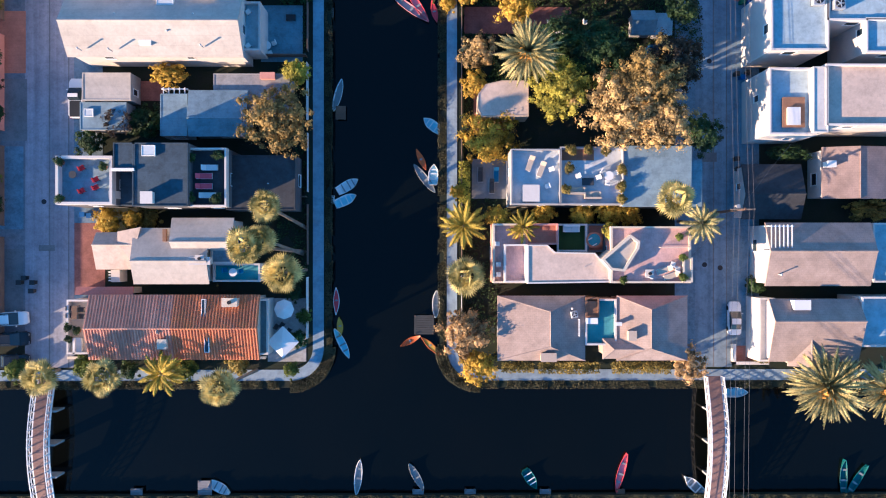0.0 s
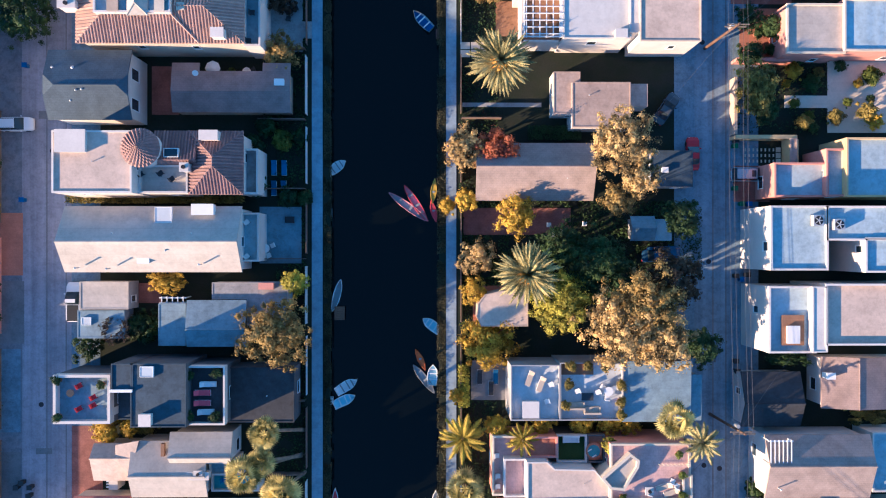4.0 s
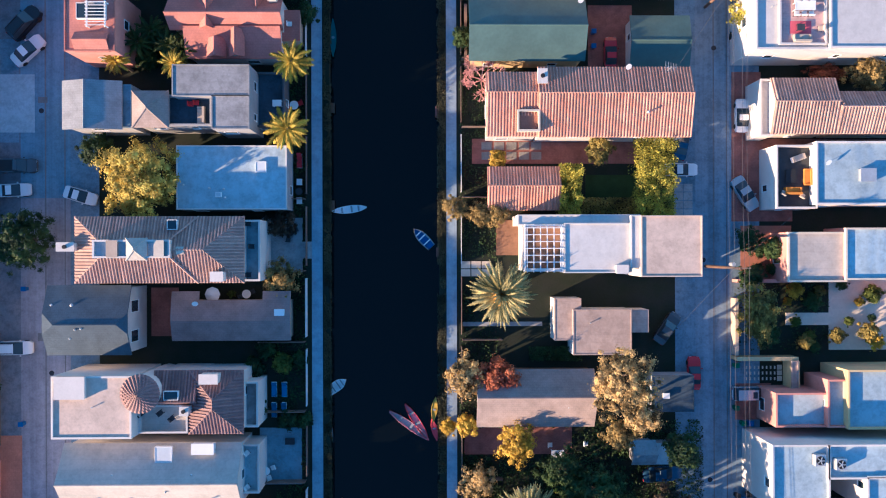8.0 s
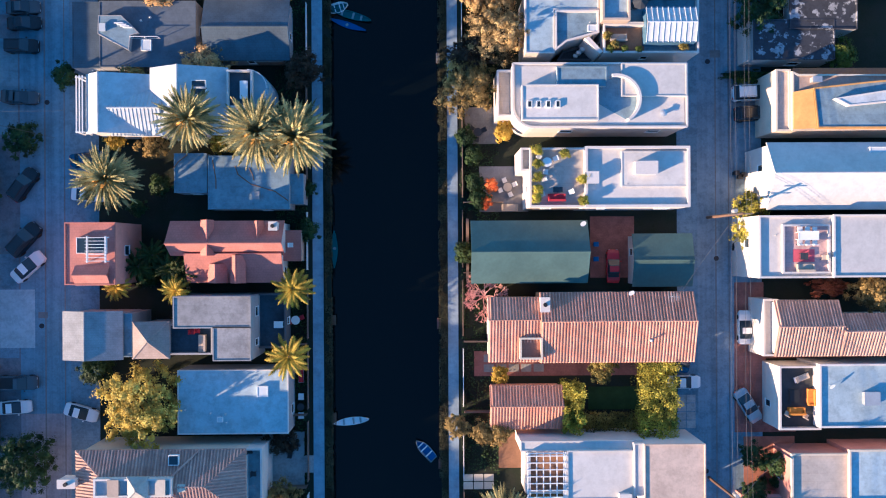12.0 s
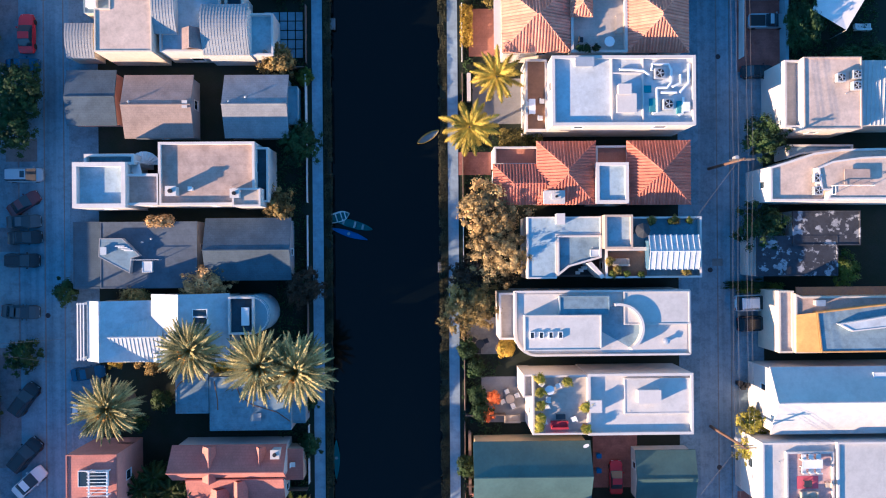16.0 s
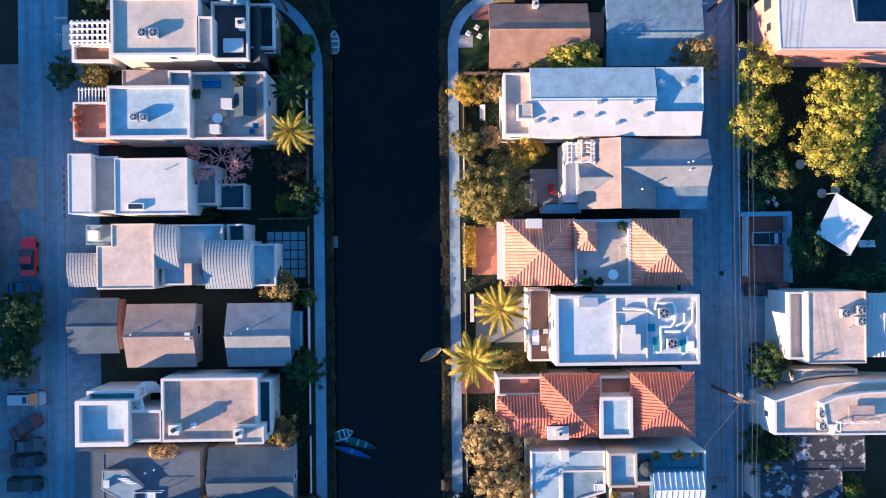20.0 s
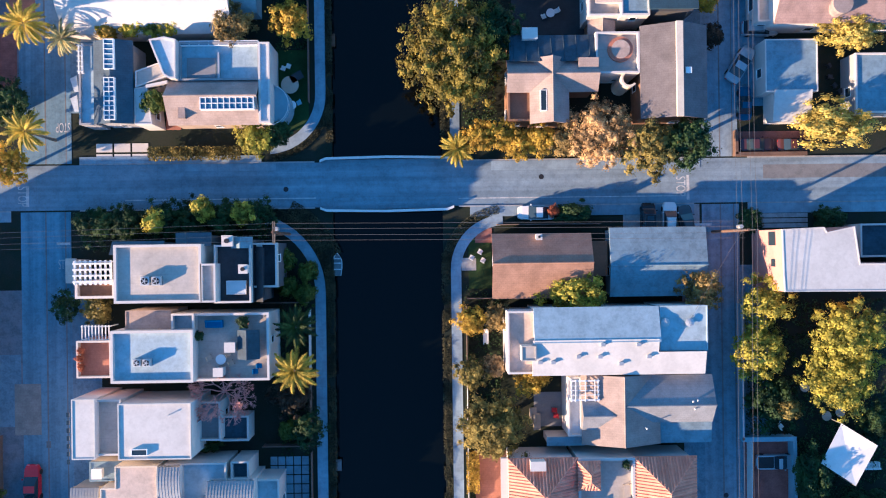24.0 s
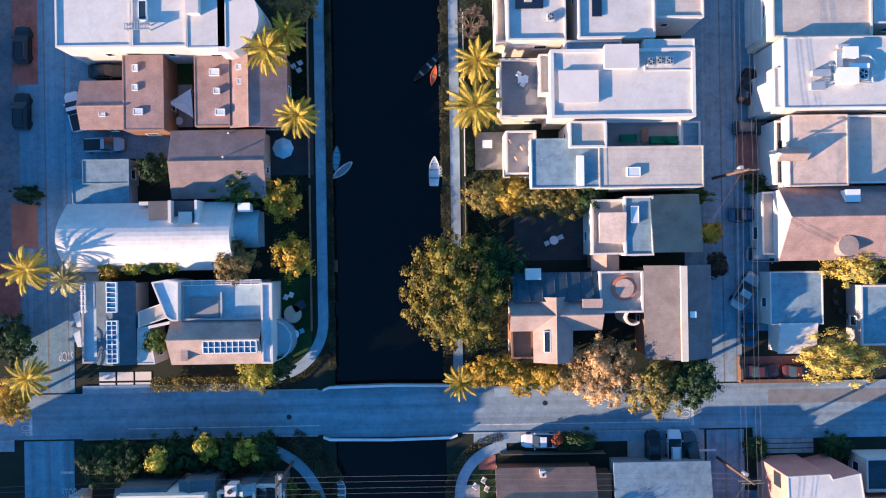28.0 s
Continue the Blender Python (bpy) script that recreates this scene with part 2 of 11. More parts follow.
def flat_poly(h, poly, top, wall, roof, rim=0.3, w=0.22, base=0.0, cap=None):
    """A flat-roofed block over any plan outline, with a rim."""
    poly = turned(poly)
    inner, zr = inset(poly, w), top - rim
    part("wall", prism(bmesh.new(), poly, base, zr - 0.1), wall, h)
    bm = bmesh.new()
    for a, b, c, d in zip(poly, poly[1:] + poly[:1], inner[1:] + inner[:1], inner):
        prism(bm, [a, b, c, d], zr - 0.1, top)
    bmesh.ops.remove_doubles(bm, verts=bm.verts, dist=0.001)
    part("parapet", bm, cap or wall, h)
    part("roof", prism(bmesh.new(), inner, zr - 0.1, zr), roof, h)


def end_wall(h, x, pts, wall, thick=0.15):
    """An upright end wall across x, over (y, z) points."""
    bm = bmesh.new()
    a = [bm.verts.new((x, y, z)) for y, z in pts]
    b = [bm.verts.new((x + thick, y, z)) for y, z in pts]
    bm.faces.new(a[::-1])
    bm.faces.new(b)
    for i in range(len(a)):
        j = (i + 1) % len(a)
        bm.faces.new((a[i], a[j], b[j], b[i]))
    part("gable_wall", bm, wall, h)


def hip_y(h, x0, y0, x1, y1, eave, ridge, xm, run, wall, roof, over=0.3):
    """A wide hip roof whose ridge runs along y at xm."""
    part("wall", boxes((x0 + over, y0 + over, 0, x1 - over, y1 - over, eave - 0.16)), wall, h)
    a, b = (xm, y0 + run, ridge), (xm, y1 - run, ridge)
    roof_sheets(h, [((x0, y1, eave), (x0, y0, eave), a, b), ((x1, y0, eave), (x1, y1, eave), b, a), ((x0, y0, eave), (x1, y0, eave), a), ((x1, y1, eave), (x0, y1, eave), b)], roof)
    part("ridge_cap", tube(bmesh.new(), [a, b], 0.1), roof, h)
    for c, e in (((x0, y0, eave), a), ((x1, y0, eave), a), ((x0, y1, eave), b), ((x1, y1, eave), b)):
        part("hip_cap", tube(bmesh.new(), [c, e], 0.08), roof, h)
    glaze(h, x0 + over, y0 + over, x1 - over, y1 - over, eave)


def glazing(h, x0, y0, x1, y1, z, nx, ny, tall=0.35):
    """A long roof light: panes in a white grid of bars on a low kerb."""
    bm = ring(bmesh.new(), x0, y0, x1, y1, z - 0.4, z + tall, 0.1)
    for k in range(1, nx):
        x = x0 + (x1 - x0) * k / nx
        box(bm, x - 0.04, y0 + 0.1, z + tall - 0.1, x + 0.04, y1 - 0.1, z + tall)
    for k in range(1, ny):
        y = y0 + (y1 - y0) * k / ny
        box(bm, x0 + 0.1, y - 0.04, z + tall - 0.09, x1 - 0.1, y + 0.04, z + tall + 0.01)
    g = part("roof_light", bm, M["white_paint"], h)
    part("pane", boxes((x0 + 0.1, y0 + 0.1, z + tall - 0.14, x1 - 0.1, y1 - 0.1, z + tall - 0.11)), M["roof_glass"], g)


def chimney(h, x, y, z, w=0.8, d=0.6, tall=1.2, material=None):
    c = part("chimney", boxes((x - w / 2, y - d / 2, z - 1.0, x + w / 2, y + d / 2, z + tall)), material or M["stucco_white"], h)
    part("chimney_cap", boxes((x - w / 2 - 0.08, y - d / 2 - 0.08, z + tall, x + w / 2 + 0.08, y + d / 2 + 0.08, z + tall + 0.12)), material or M["stucco_white"], c)
    part("flue", cyl(bmesh.new(), x, y, z + tall + 0.12, z + tall + 0.4, min(w, d) * 0.25), M["dark_metal"], c)


def skylight(h, x0, y0, x1, y1, z, dark=False):
    s = part("skylight", ring(bmesh.new(), x0, y0, x1, y1, z - 0.3, z + 0.18, 0.07), M["white_paint"], h)
    part("pane", boxes((x0 + 0.07, y0 + 0.07, z + 0.1, x1 - 0.07, y1 - 0.07, z + 0.14)), M["window_glass" if dark else "skylight_dome"], s)


def vent(h, x, y, z, tall=0.6, r=0.08):
    v = part("vent_pipe", cyl(bmesh.new(), x, y, z - 0.3, z + tall, r, n=8), M["galvanised"], h)
    part("vent_cap", cyl(bmesh.new(), x, y, z + tall, z + tall + 0.1, r * 1.8, r * 0.6, n=8), M["galvanised"], v)


def dish(h, x, y, z, r=0.38):
    """A small satellite dish on a bracket, tilted to the south."""
    bm = cyl(bmesh.new(), 0, 0, 0, 0.12, 0.04, r, 14)
    bmesh.ops.transform(bm, matrix=pose(x, y, z + 0.45, 40, 0, 20), verts=bm.verts)
    d = part("satellite_dish", bm, M["white_paint"], h)
    part("bracket", tube(bmesh.new(), [(x, y, z - 0.1), (x, y, z + 0.45)], 0.03, 5), M["galvanised"], d)


def antenna(h, x, y, z):
    """A rooftop aerial: a mast and cross rods."""
    a = part("aerial", tube(bmesh.new(), [(x, y, z - 0.2), (x, y, z + 2.0)], 0.03, 5), M["galvanised"], h)
    for k in range(5):
        part("rod", tube(bmesh.new(), [(x - 0.7 + 0.3 * k, y - 0.7 + 0.08 * k, z + 1.9), (x - 0.7 + 0.3 * k, y + 0.7 - 0.08 * k, z + 1.9)], 0.025, 4), M["galvanised"], a)
    part("boom", tube(bmesh.new(), [(x - 0.8, y, z + 1.9), (x + 0.6, y, z + 1.9)], 0.03, 4), M["galvanised"], a)


def roof_box(h, x0, y0, x1, y1, z0, z1, material, name="roof_box"):
    """A raised housing on a roof, with a cap that stands out a little."""
    b = part(name, boxes((x0, y0, z0 - 0.2, x1, y1, z1)), material, h)
    part("cap", boxes((x0 - 0.06, y0 - 0.06, z1, x1 + 0.06, y1 + 0.06, z1 + 0.06)), material, b)


def air_conditioner(x, y, z, turn=0, size=0.85):
    """A condenser that stands on a roof."""
    t = thing("air_conditioner", x, y, z, "grey metal condenser with a round fan on a flat roof", "air conditioner", "roof condensers")
    t.rotation_euler.z = radians(turn)
    key = ("ac", size)
    if key not in WINDOWS:
        s = size / 2
        a = bmesh.new()
        box(a, -s, -s, 0.06, s, s, 0.75)
        bmesh.ops.bevel(a, geom=a.edges[:], offset=0.03, segments=1, affect="EDGES")
        b = bmesh.new()
        cyl(b, 0, 0, 0.752, 0.79, s * 0.8, n=16)
        c = bmesh.new()
        for k in range(5):
            u = k * math.tau / 5
            tube(c, [(0, 0, 0.8), (s * 0.72 * math.cos(u), s * 0.72 * math.sin(u), 0.8)], 0.06, 4)
        cyl(c, 0, 0, 0.79, 0.84, s * 0.2, n=8)
        d = boxes((-s, -s, 0, -s * 0.6, s, 0.06), (s * 0.6, -s, 0, s, s, 0.06))
        made = []
        for nm, b2, mt in (("casing", a, "galvanised"), ("fan_well", b, "dark_metal"), ("fan", c, "galvanised"), ("foot", d, "dark_metal")):
            me = bpy.data.meshes.new(nm)
            b2.to_mesh(me)
            b2.free()
            me.materials.append(M[mt])
            made.append((nm, me))
        WINDOWS[key] = made
    for nm, me in WINDOWS[key]:
        child(nm, me, t)


def railing(h, pts, z, tall=1.0, material=None, step=1.4, name="railing"):
    """A railing along plan points: posts with a top and a bottom bar."""
    m = material or M["white_paint"]
    r = part(name, tube(bmesh.new(), [(a, b, z + tall) for a, b in pts], 0.04, 4), m, h)
    part("bottom_rail", tube(bmesh.new(), [(a, b, z + 0.15) for a, b in pts], 0.03, 4), m, r)
    for (a, b), (c, d) in zip(pts, pts[1:]):
        n = max(1, round(math.hypot(c - a, d - b) / step))
        for i in range(n + 1):
            x, y = a + (c - a) * i / n, b + (d - b) * i / n
            part("post", boxes((x - 0.03, y - 0.03, z, x + 0.03, y + 0.03, z + tall)), m, r)


def stripes(h, x0, y0, x1, y1, z, n, axis="y", w=0.09, tall=0.16, material=None, name="pergola"):
    """A pergola: two beams with cross bars."""
    m = material or M["white_paint"]
    if axis == "y":
        beams = ((x0, y0 + 0.1, z - 0.22, x1, y0 + 0.24, z), (x0, y1 - 0.24, z - 0.22, x1, y1 - 0.1, z))
    else:
        beams = ((x0 + 0.1, y0, z - 0.22, x0 + 0.24, y1, z), (x1 - 0.24, y0, z - 0.22, x1 - 0.1, y1, z))
    p = part(name, boxes(beams[0]), m, h)
    part("beam", boxes(beams[1]), m, p)
    for k in range(n):
        c = (k + 0.5) / n
        if axis == "y":
            c = x0 + (x1 - x0) * c
            part("bar", boxes((c - w / 2, y0, z, c + w / 2, y1, z + tall)), m, p)
        else:
            c = y0 + (y1 - y0) * c
            part("bar", boxes((x0, c - w / 2, z, x1, c + w / 2, z + tall)), m, p)
    for x in (x0 + 0.15, x1 - 0.15):
        for y in (y0 + 0.15, y1 - 0.15):
            part("post", boxes((x - 0.06, y - 0.06, z - 2.3, x + 0.06, y + 0.06, z - 0.22)), m, p)


def patch(name, x0, y0, x1, y1, z, material, label, category="paving", thick=0.12, kind="structure"):
    """A paved or planted sheet with thickness that lies on the ground."""
    return solo(name, boxes((x0, y0, z - thick, x1, y1, z)), material, label, category, kind)


# ---- materials ----
M = {}


def mat(name, color, rough=0.8, var=0.25, big=0.25, fine=5.0, bump=0.15, metal=0.0, tint=None, island=0.0, seams=None, spec=0.3, stain=0.0, streak=None, edge=(0.35, 0.65)):
    """A worn surface: broad blotches, fine grain and slight relief. tint: a second colour in the blotches; seams: (width, height) of joints."""
    m = bpy.data.materials.new(name)
    m.use_nodes = True
    nt, p = m.node_tree, m.node_tree.nodes["Principled BSDF"]
    N, L = nt.nodes.new, nt.links.new
    geo = N("ShaderNodeNewGeometry")

    def noise_at(scale, detail, rough_=0.6):
        q = N("ShaderNodeTexNoise")
        q.inputs["Scale"].default_value, q.inputs["Detail"].default_value, q.inputs["Roughness"].default_value = scale, detail, rough_
        L(geo.outputs["Position"], q.inputs["Vector"])
        return q

    a, b = noise_at(big, 4), noise_at(fine, 3)
    ramp = N("ShaderNodeMapRange")
    ramp.inputs["From Min"].default_value, ramp.inputs["From Max"].default_value = edge
    L(a.outputs["Fac"], ramp.inputs["Value"])
    mix = N("ShaderNodeMix")
    mix.data_type = "RGBA"
    L(ramp.outputs["Result"], mix.inputs["Factor"])
    mix.inputs["A"].default_value = (*color, 1)
    mix.inputs["B"].default_value = (*(tint or [c * (1 - var) for c in color]), 1)
    grain = N("ShaderNodeMapRange")
    grain.inputs["To Min"].default_value, grain.inputs["To Max"].default_value = 1 - var * 0.5, 1 + var * 0.4
    grain.inputs["From Min"].default_value, grain.inputs["From Max"].default_value = 0.25, 0.75
    L(b.outputs["Fac"], grain.inputs["Value"])
    last = grain.outputs["Result"]

    def times(value, lo, hi, f0=0.0, f1=1.0):
        r = N("ShaderNodeMapRange")
        r.inputs["From Min"].default_value, r.inputs["From Max"].default_value = f0, f1
        r.inputs["To Min"].default_value, r.inputs["To Max"].default_value = lo, hi
        L(value, r.inputs["Value"])
        k = N("ShaderNodeMath")
        k.operation = "MULTIPLY"
        L(last, k.inputs[0])
        L(r.outputs["Result"], k.inputs[1])
        return k.outputs["Value"]

    if island:
        last = times(geo.outputs["Random Per Island"], 1 - island, 1 + island)
    if stain:
        s = noise_at(0.9, 6, 0.75)
        last = times(s.outputs["Fac"], 1 - stain, 1.0, 0.38, 0.55)
    if streak:
        q, w = noise_at(1.0, 3), N("ShaderNodeVectorMath")
        w.operation = "MULTIPLY"
        w.inputs[1].default_value = (*streak, 1)
        L(geo.outputs["Position"], w.inputs[0])
        L(w.outputs["Vector"], q.inputs["Vector"])
        last = times(q.outputs["Fac"], 0.78, 1.08, 0.36, 0.62)
    info = N("ShaderNodeObjectInfo")
    last = times(info.outputs["Random"], 1 - max(0.06, island * 2.5), 1 + max(0.05, island * 1.6))
    if seams:
        brick = N("ShaderNodeTexBrick")
        brick.inputs["Scale"].default_value = 1.0
        brick.inputs["Brick Width"].default_value, brick.inputs["Row Height"].default_value = seams
        brick.inputs["Mortar Size"].default_value = 0.02
        brick.inputs["Color1"].default_value = brick.inputs["Color2"].default_value = (1, 1, 1, 1)
        brick.inputs["Color2"].default_value = (0.95, 0.95, 0.95, 1)
        brick.inputs["Mortar"].default_value = (0.86, 0.86, 0.86, 1)
        L(geo.outputs["Position"], brick.inputs["Vector"])
        last = times(brick.outputs["Color"], 0.0, 1.0)
    out = N("ShaderNodeMix")
    out.data_type, out.blend_type = "RGBA", "MULTIPLY"
    out.inputs["Factor"].default_value = 1.0
    L(mix.outputs["Result"], out.inputs["A"])
    L(last, out.inputs["B"])
    L(out.outputs["Result"], p.inputs["Base Color"])
    p.inputs["Roughness"].default_value, p.inputs["Metallic"].default_value = rough, metal
    p.inputs["Specular IOR Level"].default_value = spec
    if bump:
        h = N("ShaderNodeBump")
        h.inputs["Strength"].default_value, h.inputs["Distance"].default_value = bump, 0.05
        L(b.outputs["Fac"], h.inputs["Height"])
        L(h.outputs["Normal"], p.inputs["Normal"])
    M[name] = m
    return m


def leafy(name, dark, light, glow=0.35):
    """Leaves: each one its own tone between two greens, letting some light through."""
    m = bpy.data.materials.new(name)
    m.use_nodes = True
    nt, p = m.node_tree, m.node_tree.nodes["Principled BSDF"]
    N, L = nt.nodes.new, nt.links.new
    geo = N("ShaderNodeNewGeometry")
    tone = N("ShaderNodeMix")
    tone.data_type = "RGBA"
    tone.inputs["A"].default_value, tone.inputs["B"].default_value = (*dark, 1), (min(1, light[0] * 1.12), min(1, light[1] * 1.16), light[2], 1)
    no = N("ShaderNodeTexNoise")
    no.inputs["Scale"].default_value = 0.5
    L(geo.outputs["Position"], no.inputs["Vector"])
    add = N("ShaderNodeMath")
    add.operation = "MULTIPLY_ADD"
    L(geo.outputs["Random Per Island"], add.inputs[0])
    add.inputs[1].default_value = 0.38
    sub = N("ShaderNodeMapRange")
    sub.inputs["From Min"].default_value, sub.inputs["From Max"].default_value = 0.35, 0.65
    sub.inputs["To Min"].default_value, sub.inputs["To Max"].default_value = -0.12, 0.78
    L(no.outputs["Fac"], sub.inputs["Value"])
    L(sub.outputs["Result"], add.inputs[2])
    add.use_clamp = True
    L(add.outputs["Value"], tone.inputs["Factor"])
    L(tone.outputs["Result"], p.inputs["Base Color"])
    p.inputs["Roughness"].default_value = 0.6
    p.inputs["Specular IOR Level"].default_value = 0.25
    fine, relief = N("ShaderNodeTexNoise"), N("ShaderNodeBump")
    fine.inputs["Scale"].default_value, fine.inputs["Detail"].default_value = 5.0, 3
    L(geo.outputs["Position"], fine.inputs["Vector"])
    relief.inputs["Strength"].default_value, relief.inputs["Distance"].default_value = 0.8, 0.25
    L(fine.outputs["Fac"], relief.inputs["Height"])
    L(relief.outputs["Normal"], p.inputs["Normal"])
    tr = N("ShaderNodeBsdfTranslucent")
    L(tone.outputs["Result"], tr.inputs["Color"])
    sh = N("ShaderNodeMixShader")
    sh.inputs["Fac"].default_value = glow
    L(p.outputs["BSDF"], sh.inputs[1])
    L(tr.outputs["BSDF"], sh.inputs[2])
    L(sh.outputs["Shader"], nt.nodes["Material Output"].inputs["Surface"])
    M[name] = m
    return m


mat("stucco_white", (0.64, 0.6, 0.56), 0.85, 0.1, 0.4, 4, 0.1)
mat("stucco_cream", (0.66, 0.58, 0.46), 0.85, 0.14, 0.4, 4, 0.12)
mat("stucco_tan", (0.5, 0.4, 0.31), 0.85, 0.16, 0.4, 4, 0.12)
mat("stucco_grey", (0.36, 0.36, 0.37), 0.85, 0.16, 0.4, 4, 0.12)
mat("stucco_pink", (0.62, 0.3, 0.24), 0.85, 0.16, 0.4, 4, 0.12)
mat("stucco_yellow", (0.66, 0.5, 0.26), 0.85, 0.14, 0.4, 4, 0.12)
mat("stucco_blue", (0.3, 0.4, 0.48), 0.85, 0.14, 0.4, 4, 0.12)
mat("stucco_dark", (0.12, 0.12, 0.13), 0.8, 0.2, 0.4, 4, 0.12)
mat("siding_wood", (0.26, 0.15, 0.09), 0.7, 0.3, 0.4, 5, 0.2)
mat("roof_white", (0.6, 0.58, 0.55), 0.75, 0.1, 0.3, 3, 0.08, stain=0.1)
mat("roof_frost", (0.55, 0.59, 0.62), 0.7, 0.14, 0.35, 3, 0.1, stain=0.15)
mat("roof_navy", (0.125, 0.155, 0.2), 0.85, 0.2, 0.3, 3, 0.15, stain=0.2, seams=(9.0, 0.9))
# Dark teal made to hold the shade that lies on a roof.
mat("roof_shaded", (0.055, 0.095, 0.12), 0.9, 0.25, 0.5, 9, 0.35, seams=(0.5, 0.28), stain=0.12)
mat("shingle_rust", (0.4, 0.245, 0.17), 0.9, 0.25, 0.5, 9, 0.35, seams=(0.5, 0.28), stain=0.15)
mat("roof_glass", (0.1, 0.19, 0.3), 0.12, 0.15, 0.5, 2, 0.0, spec=0.6)
mat("pool_tile", (0.1, 0.3, 0.36), 0.5, 0.2, 0.6, 5, 0.1, seams=(0.5, 0.5))
mat("roof_pale", (0.52, 0.475, 0.42), 0.8, 0.16, 0.3, 3, 0.12, stain=0.12, seams=(9.0, 1.0))
mat("roof_grey", (0.34, 0.34, 0.35), 0.85, 0.22, 0.3, 3, 0.15, stain=0.25, seams=(9.0, 1.0))
mat("roof_blue", (0.25, 0.34, 0.41), 0.8, 0.2, 0.3, 3, 0.12, stain=0.25, seams=(8.0, 1.0))
mat("roof_sky", (0.42, 0.52, 0.58), 0.75, 0.16, 0.3, 3, 0.1, stain=0.2)
mat("roof_tan", (0.48, 0.375, 0.315), 0.85, 0.2, 0.3, 3, 0.15, stain=0.2, seams=(9.0, 1.0))
mat("roof_sand", (0.62, 0.5, 0.41), 0.85, 0.18, 0.3, 3, 0.15, stain=0.16)
mat("roof_dark", (0.065, 0.095, 0.13), 0.85, 0.25, 0.3, 3, 0.15, stain=0.3, seams=(9.0, 1.0))
mat("roof_charcoal", (0.06, 0.065, 0.075), 0.85, 0.25, 0.3, 3, 0.15, stain=0.25)
mat("roof_orange", (0.62, 0.34, 0.1), 0.7, 0.16, 0.3, 3, 0.1, stain=0.12)
mat("roof_peeling", (0.045, 0.05, 0.065), 0.8, 0.2, 0.75, 3, 0.2, tint=(0.34, 0.36, 0.4), stain=0.3, edge=(0.54, 0.6))
mat("shingle_grey", (0.32, 0.33, 0.35), 0.9, 0.25, 0.5, 9, 0.35, seams=(0.5, 0.28), stain=0.12)
mat("shingle_brown", (0.36, 0.255, 0.23), 0.9, 0.28, 0.5, 9, 0.35, seams=(0.5, 0.28), stain=0.12)
mat("shingle_tan", (0.4, 0.32, 0.28), 0.9, 0.25, 0.5, 9, 0.35, seams=(0.5, 0.28), stain=0.12)
mat("shingle_mauve", (0.3, 0.235, 0.22), 0.9, 0.25, 0.5, 9, 0.35, seams=(0.5, 0.28), stain=0.12)
# Shingle darkened to put the shade on one gable into its colour.
mat("shingle_shaded", (0.17, 0.155, 0.165), 0.9, 0.25, 0.5, 9, 0.35, seams=(0.5, 0.28), stain=0.12)
mat("shingle_blue", (0.1, 0.135, 0.175), 0.9, 0.25, 0.5, 9, 0.35, seams=(0.5, 0.28), stain=0.12)
mat("tile_red", (0.58, 0.22, 0.14), 0.8, 0.3, 0.8, 4, 0.15, tint=(0.48, 0.17, 0.11), island=0.1)
mat("tile_salmon", (0.64, 0.36, 0.25), 0.8, 0.25, 0.8, 4, 0.15, tint=(0.55, 0.28, 0.19), island=0.1)
mat("tile_rose", (0.64, 0.33, 0.22), 0.8, 0.25, 0.8, 4, 0.15, tint=(0.56, 0.25, 0.165), island=0.1)
mat("tile_orange", (0.62, 0.25, 0.1), 0.8, 0.3, 0.8, 4, 0.15, tint=(0.52, 0.22, 0.12), island=0.1)
mat("tile_brown", (0.3, 0.19, 0.17), 0.8, 0.3, 0.8, 4, 0.15, tint=(0.22, 0.14, 0.135), island=0.1)
mat("tile_pale", (0.5, 0.34, 0.27), 0.8, 0.3, 0.8, 4, 0.15, tint=(0.4, 0.26, 0.21), island=0.1)
mat("tile_smooth", (0.5, 0.21, 0.165), 0.75, 0.2, 0.5, 5, 0.2, seams=(0.4, 0.3))
mat("metal_teal", (0.095, 0.155, 0.145), 0.5, 0.2, 0.3, 3, 0.08)
mat("metal_grey", (0.33, 0.345, 0.36), 0.55, 0.15, 0.4, 3, 0.05)
mat("white_paint", (0.8, 0.8, 0.79), 0.6, 0.06, 0.5, 4, 0.04)
mat("galvanised", (0.55, 0.56, 0.57), 0.45, 0.12, 0.8, 6, 0.05, metal=0.5)
mat("dark_metal", (0.04, 0.04, 0.045), 0.5, 0.2, 0.8, 6, 0.05, metal=0.4)
mat("black_rubber", (0.02, 0.02, 0.02), 0.8, 0.2, 1, 8, 0.1)
mat("window_glass", (0.03, 0.045, 0.06), 0.06, 0.1, 0.5, 2, 0.0, spec=0.6)
mat("skylight_dome", (0.6, 0.64, 0.66), 0.25, 0.08, 0.8, 3, 0.0, spec=0.5)
mat("solar_panel", (0.015, 0.025, 0.05), 0.15, 0.2, 0.8, 3, 0.0, spec=0.5, seams=(1.0, 1.0))
mat("deck_wood", (0.3, 0.17, 0.1), 0.75, 0.25, 0.4, 5, 0.2, seams=(4.0, 0.15))
mat("deck_grey", (0.27, 0.27, 0.28), 0.75, 0.2, 0.4, 5, 0.2, seams=(4.0, 0.15))
mat("timber", (0.2, 0.13, 0.085), 0.8, 0.3, 0.6, 7, 0.3)
mat("pole_wood", (0.16, 0.1, 0.07), 0.9, 0.3, 0.6, 7, 0.3)
mat("concrete", (0.4, 0.4, 0.4), 0.9, 0.2, 0.25, 4, 0.15, stain=0.25)
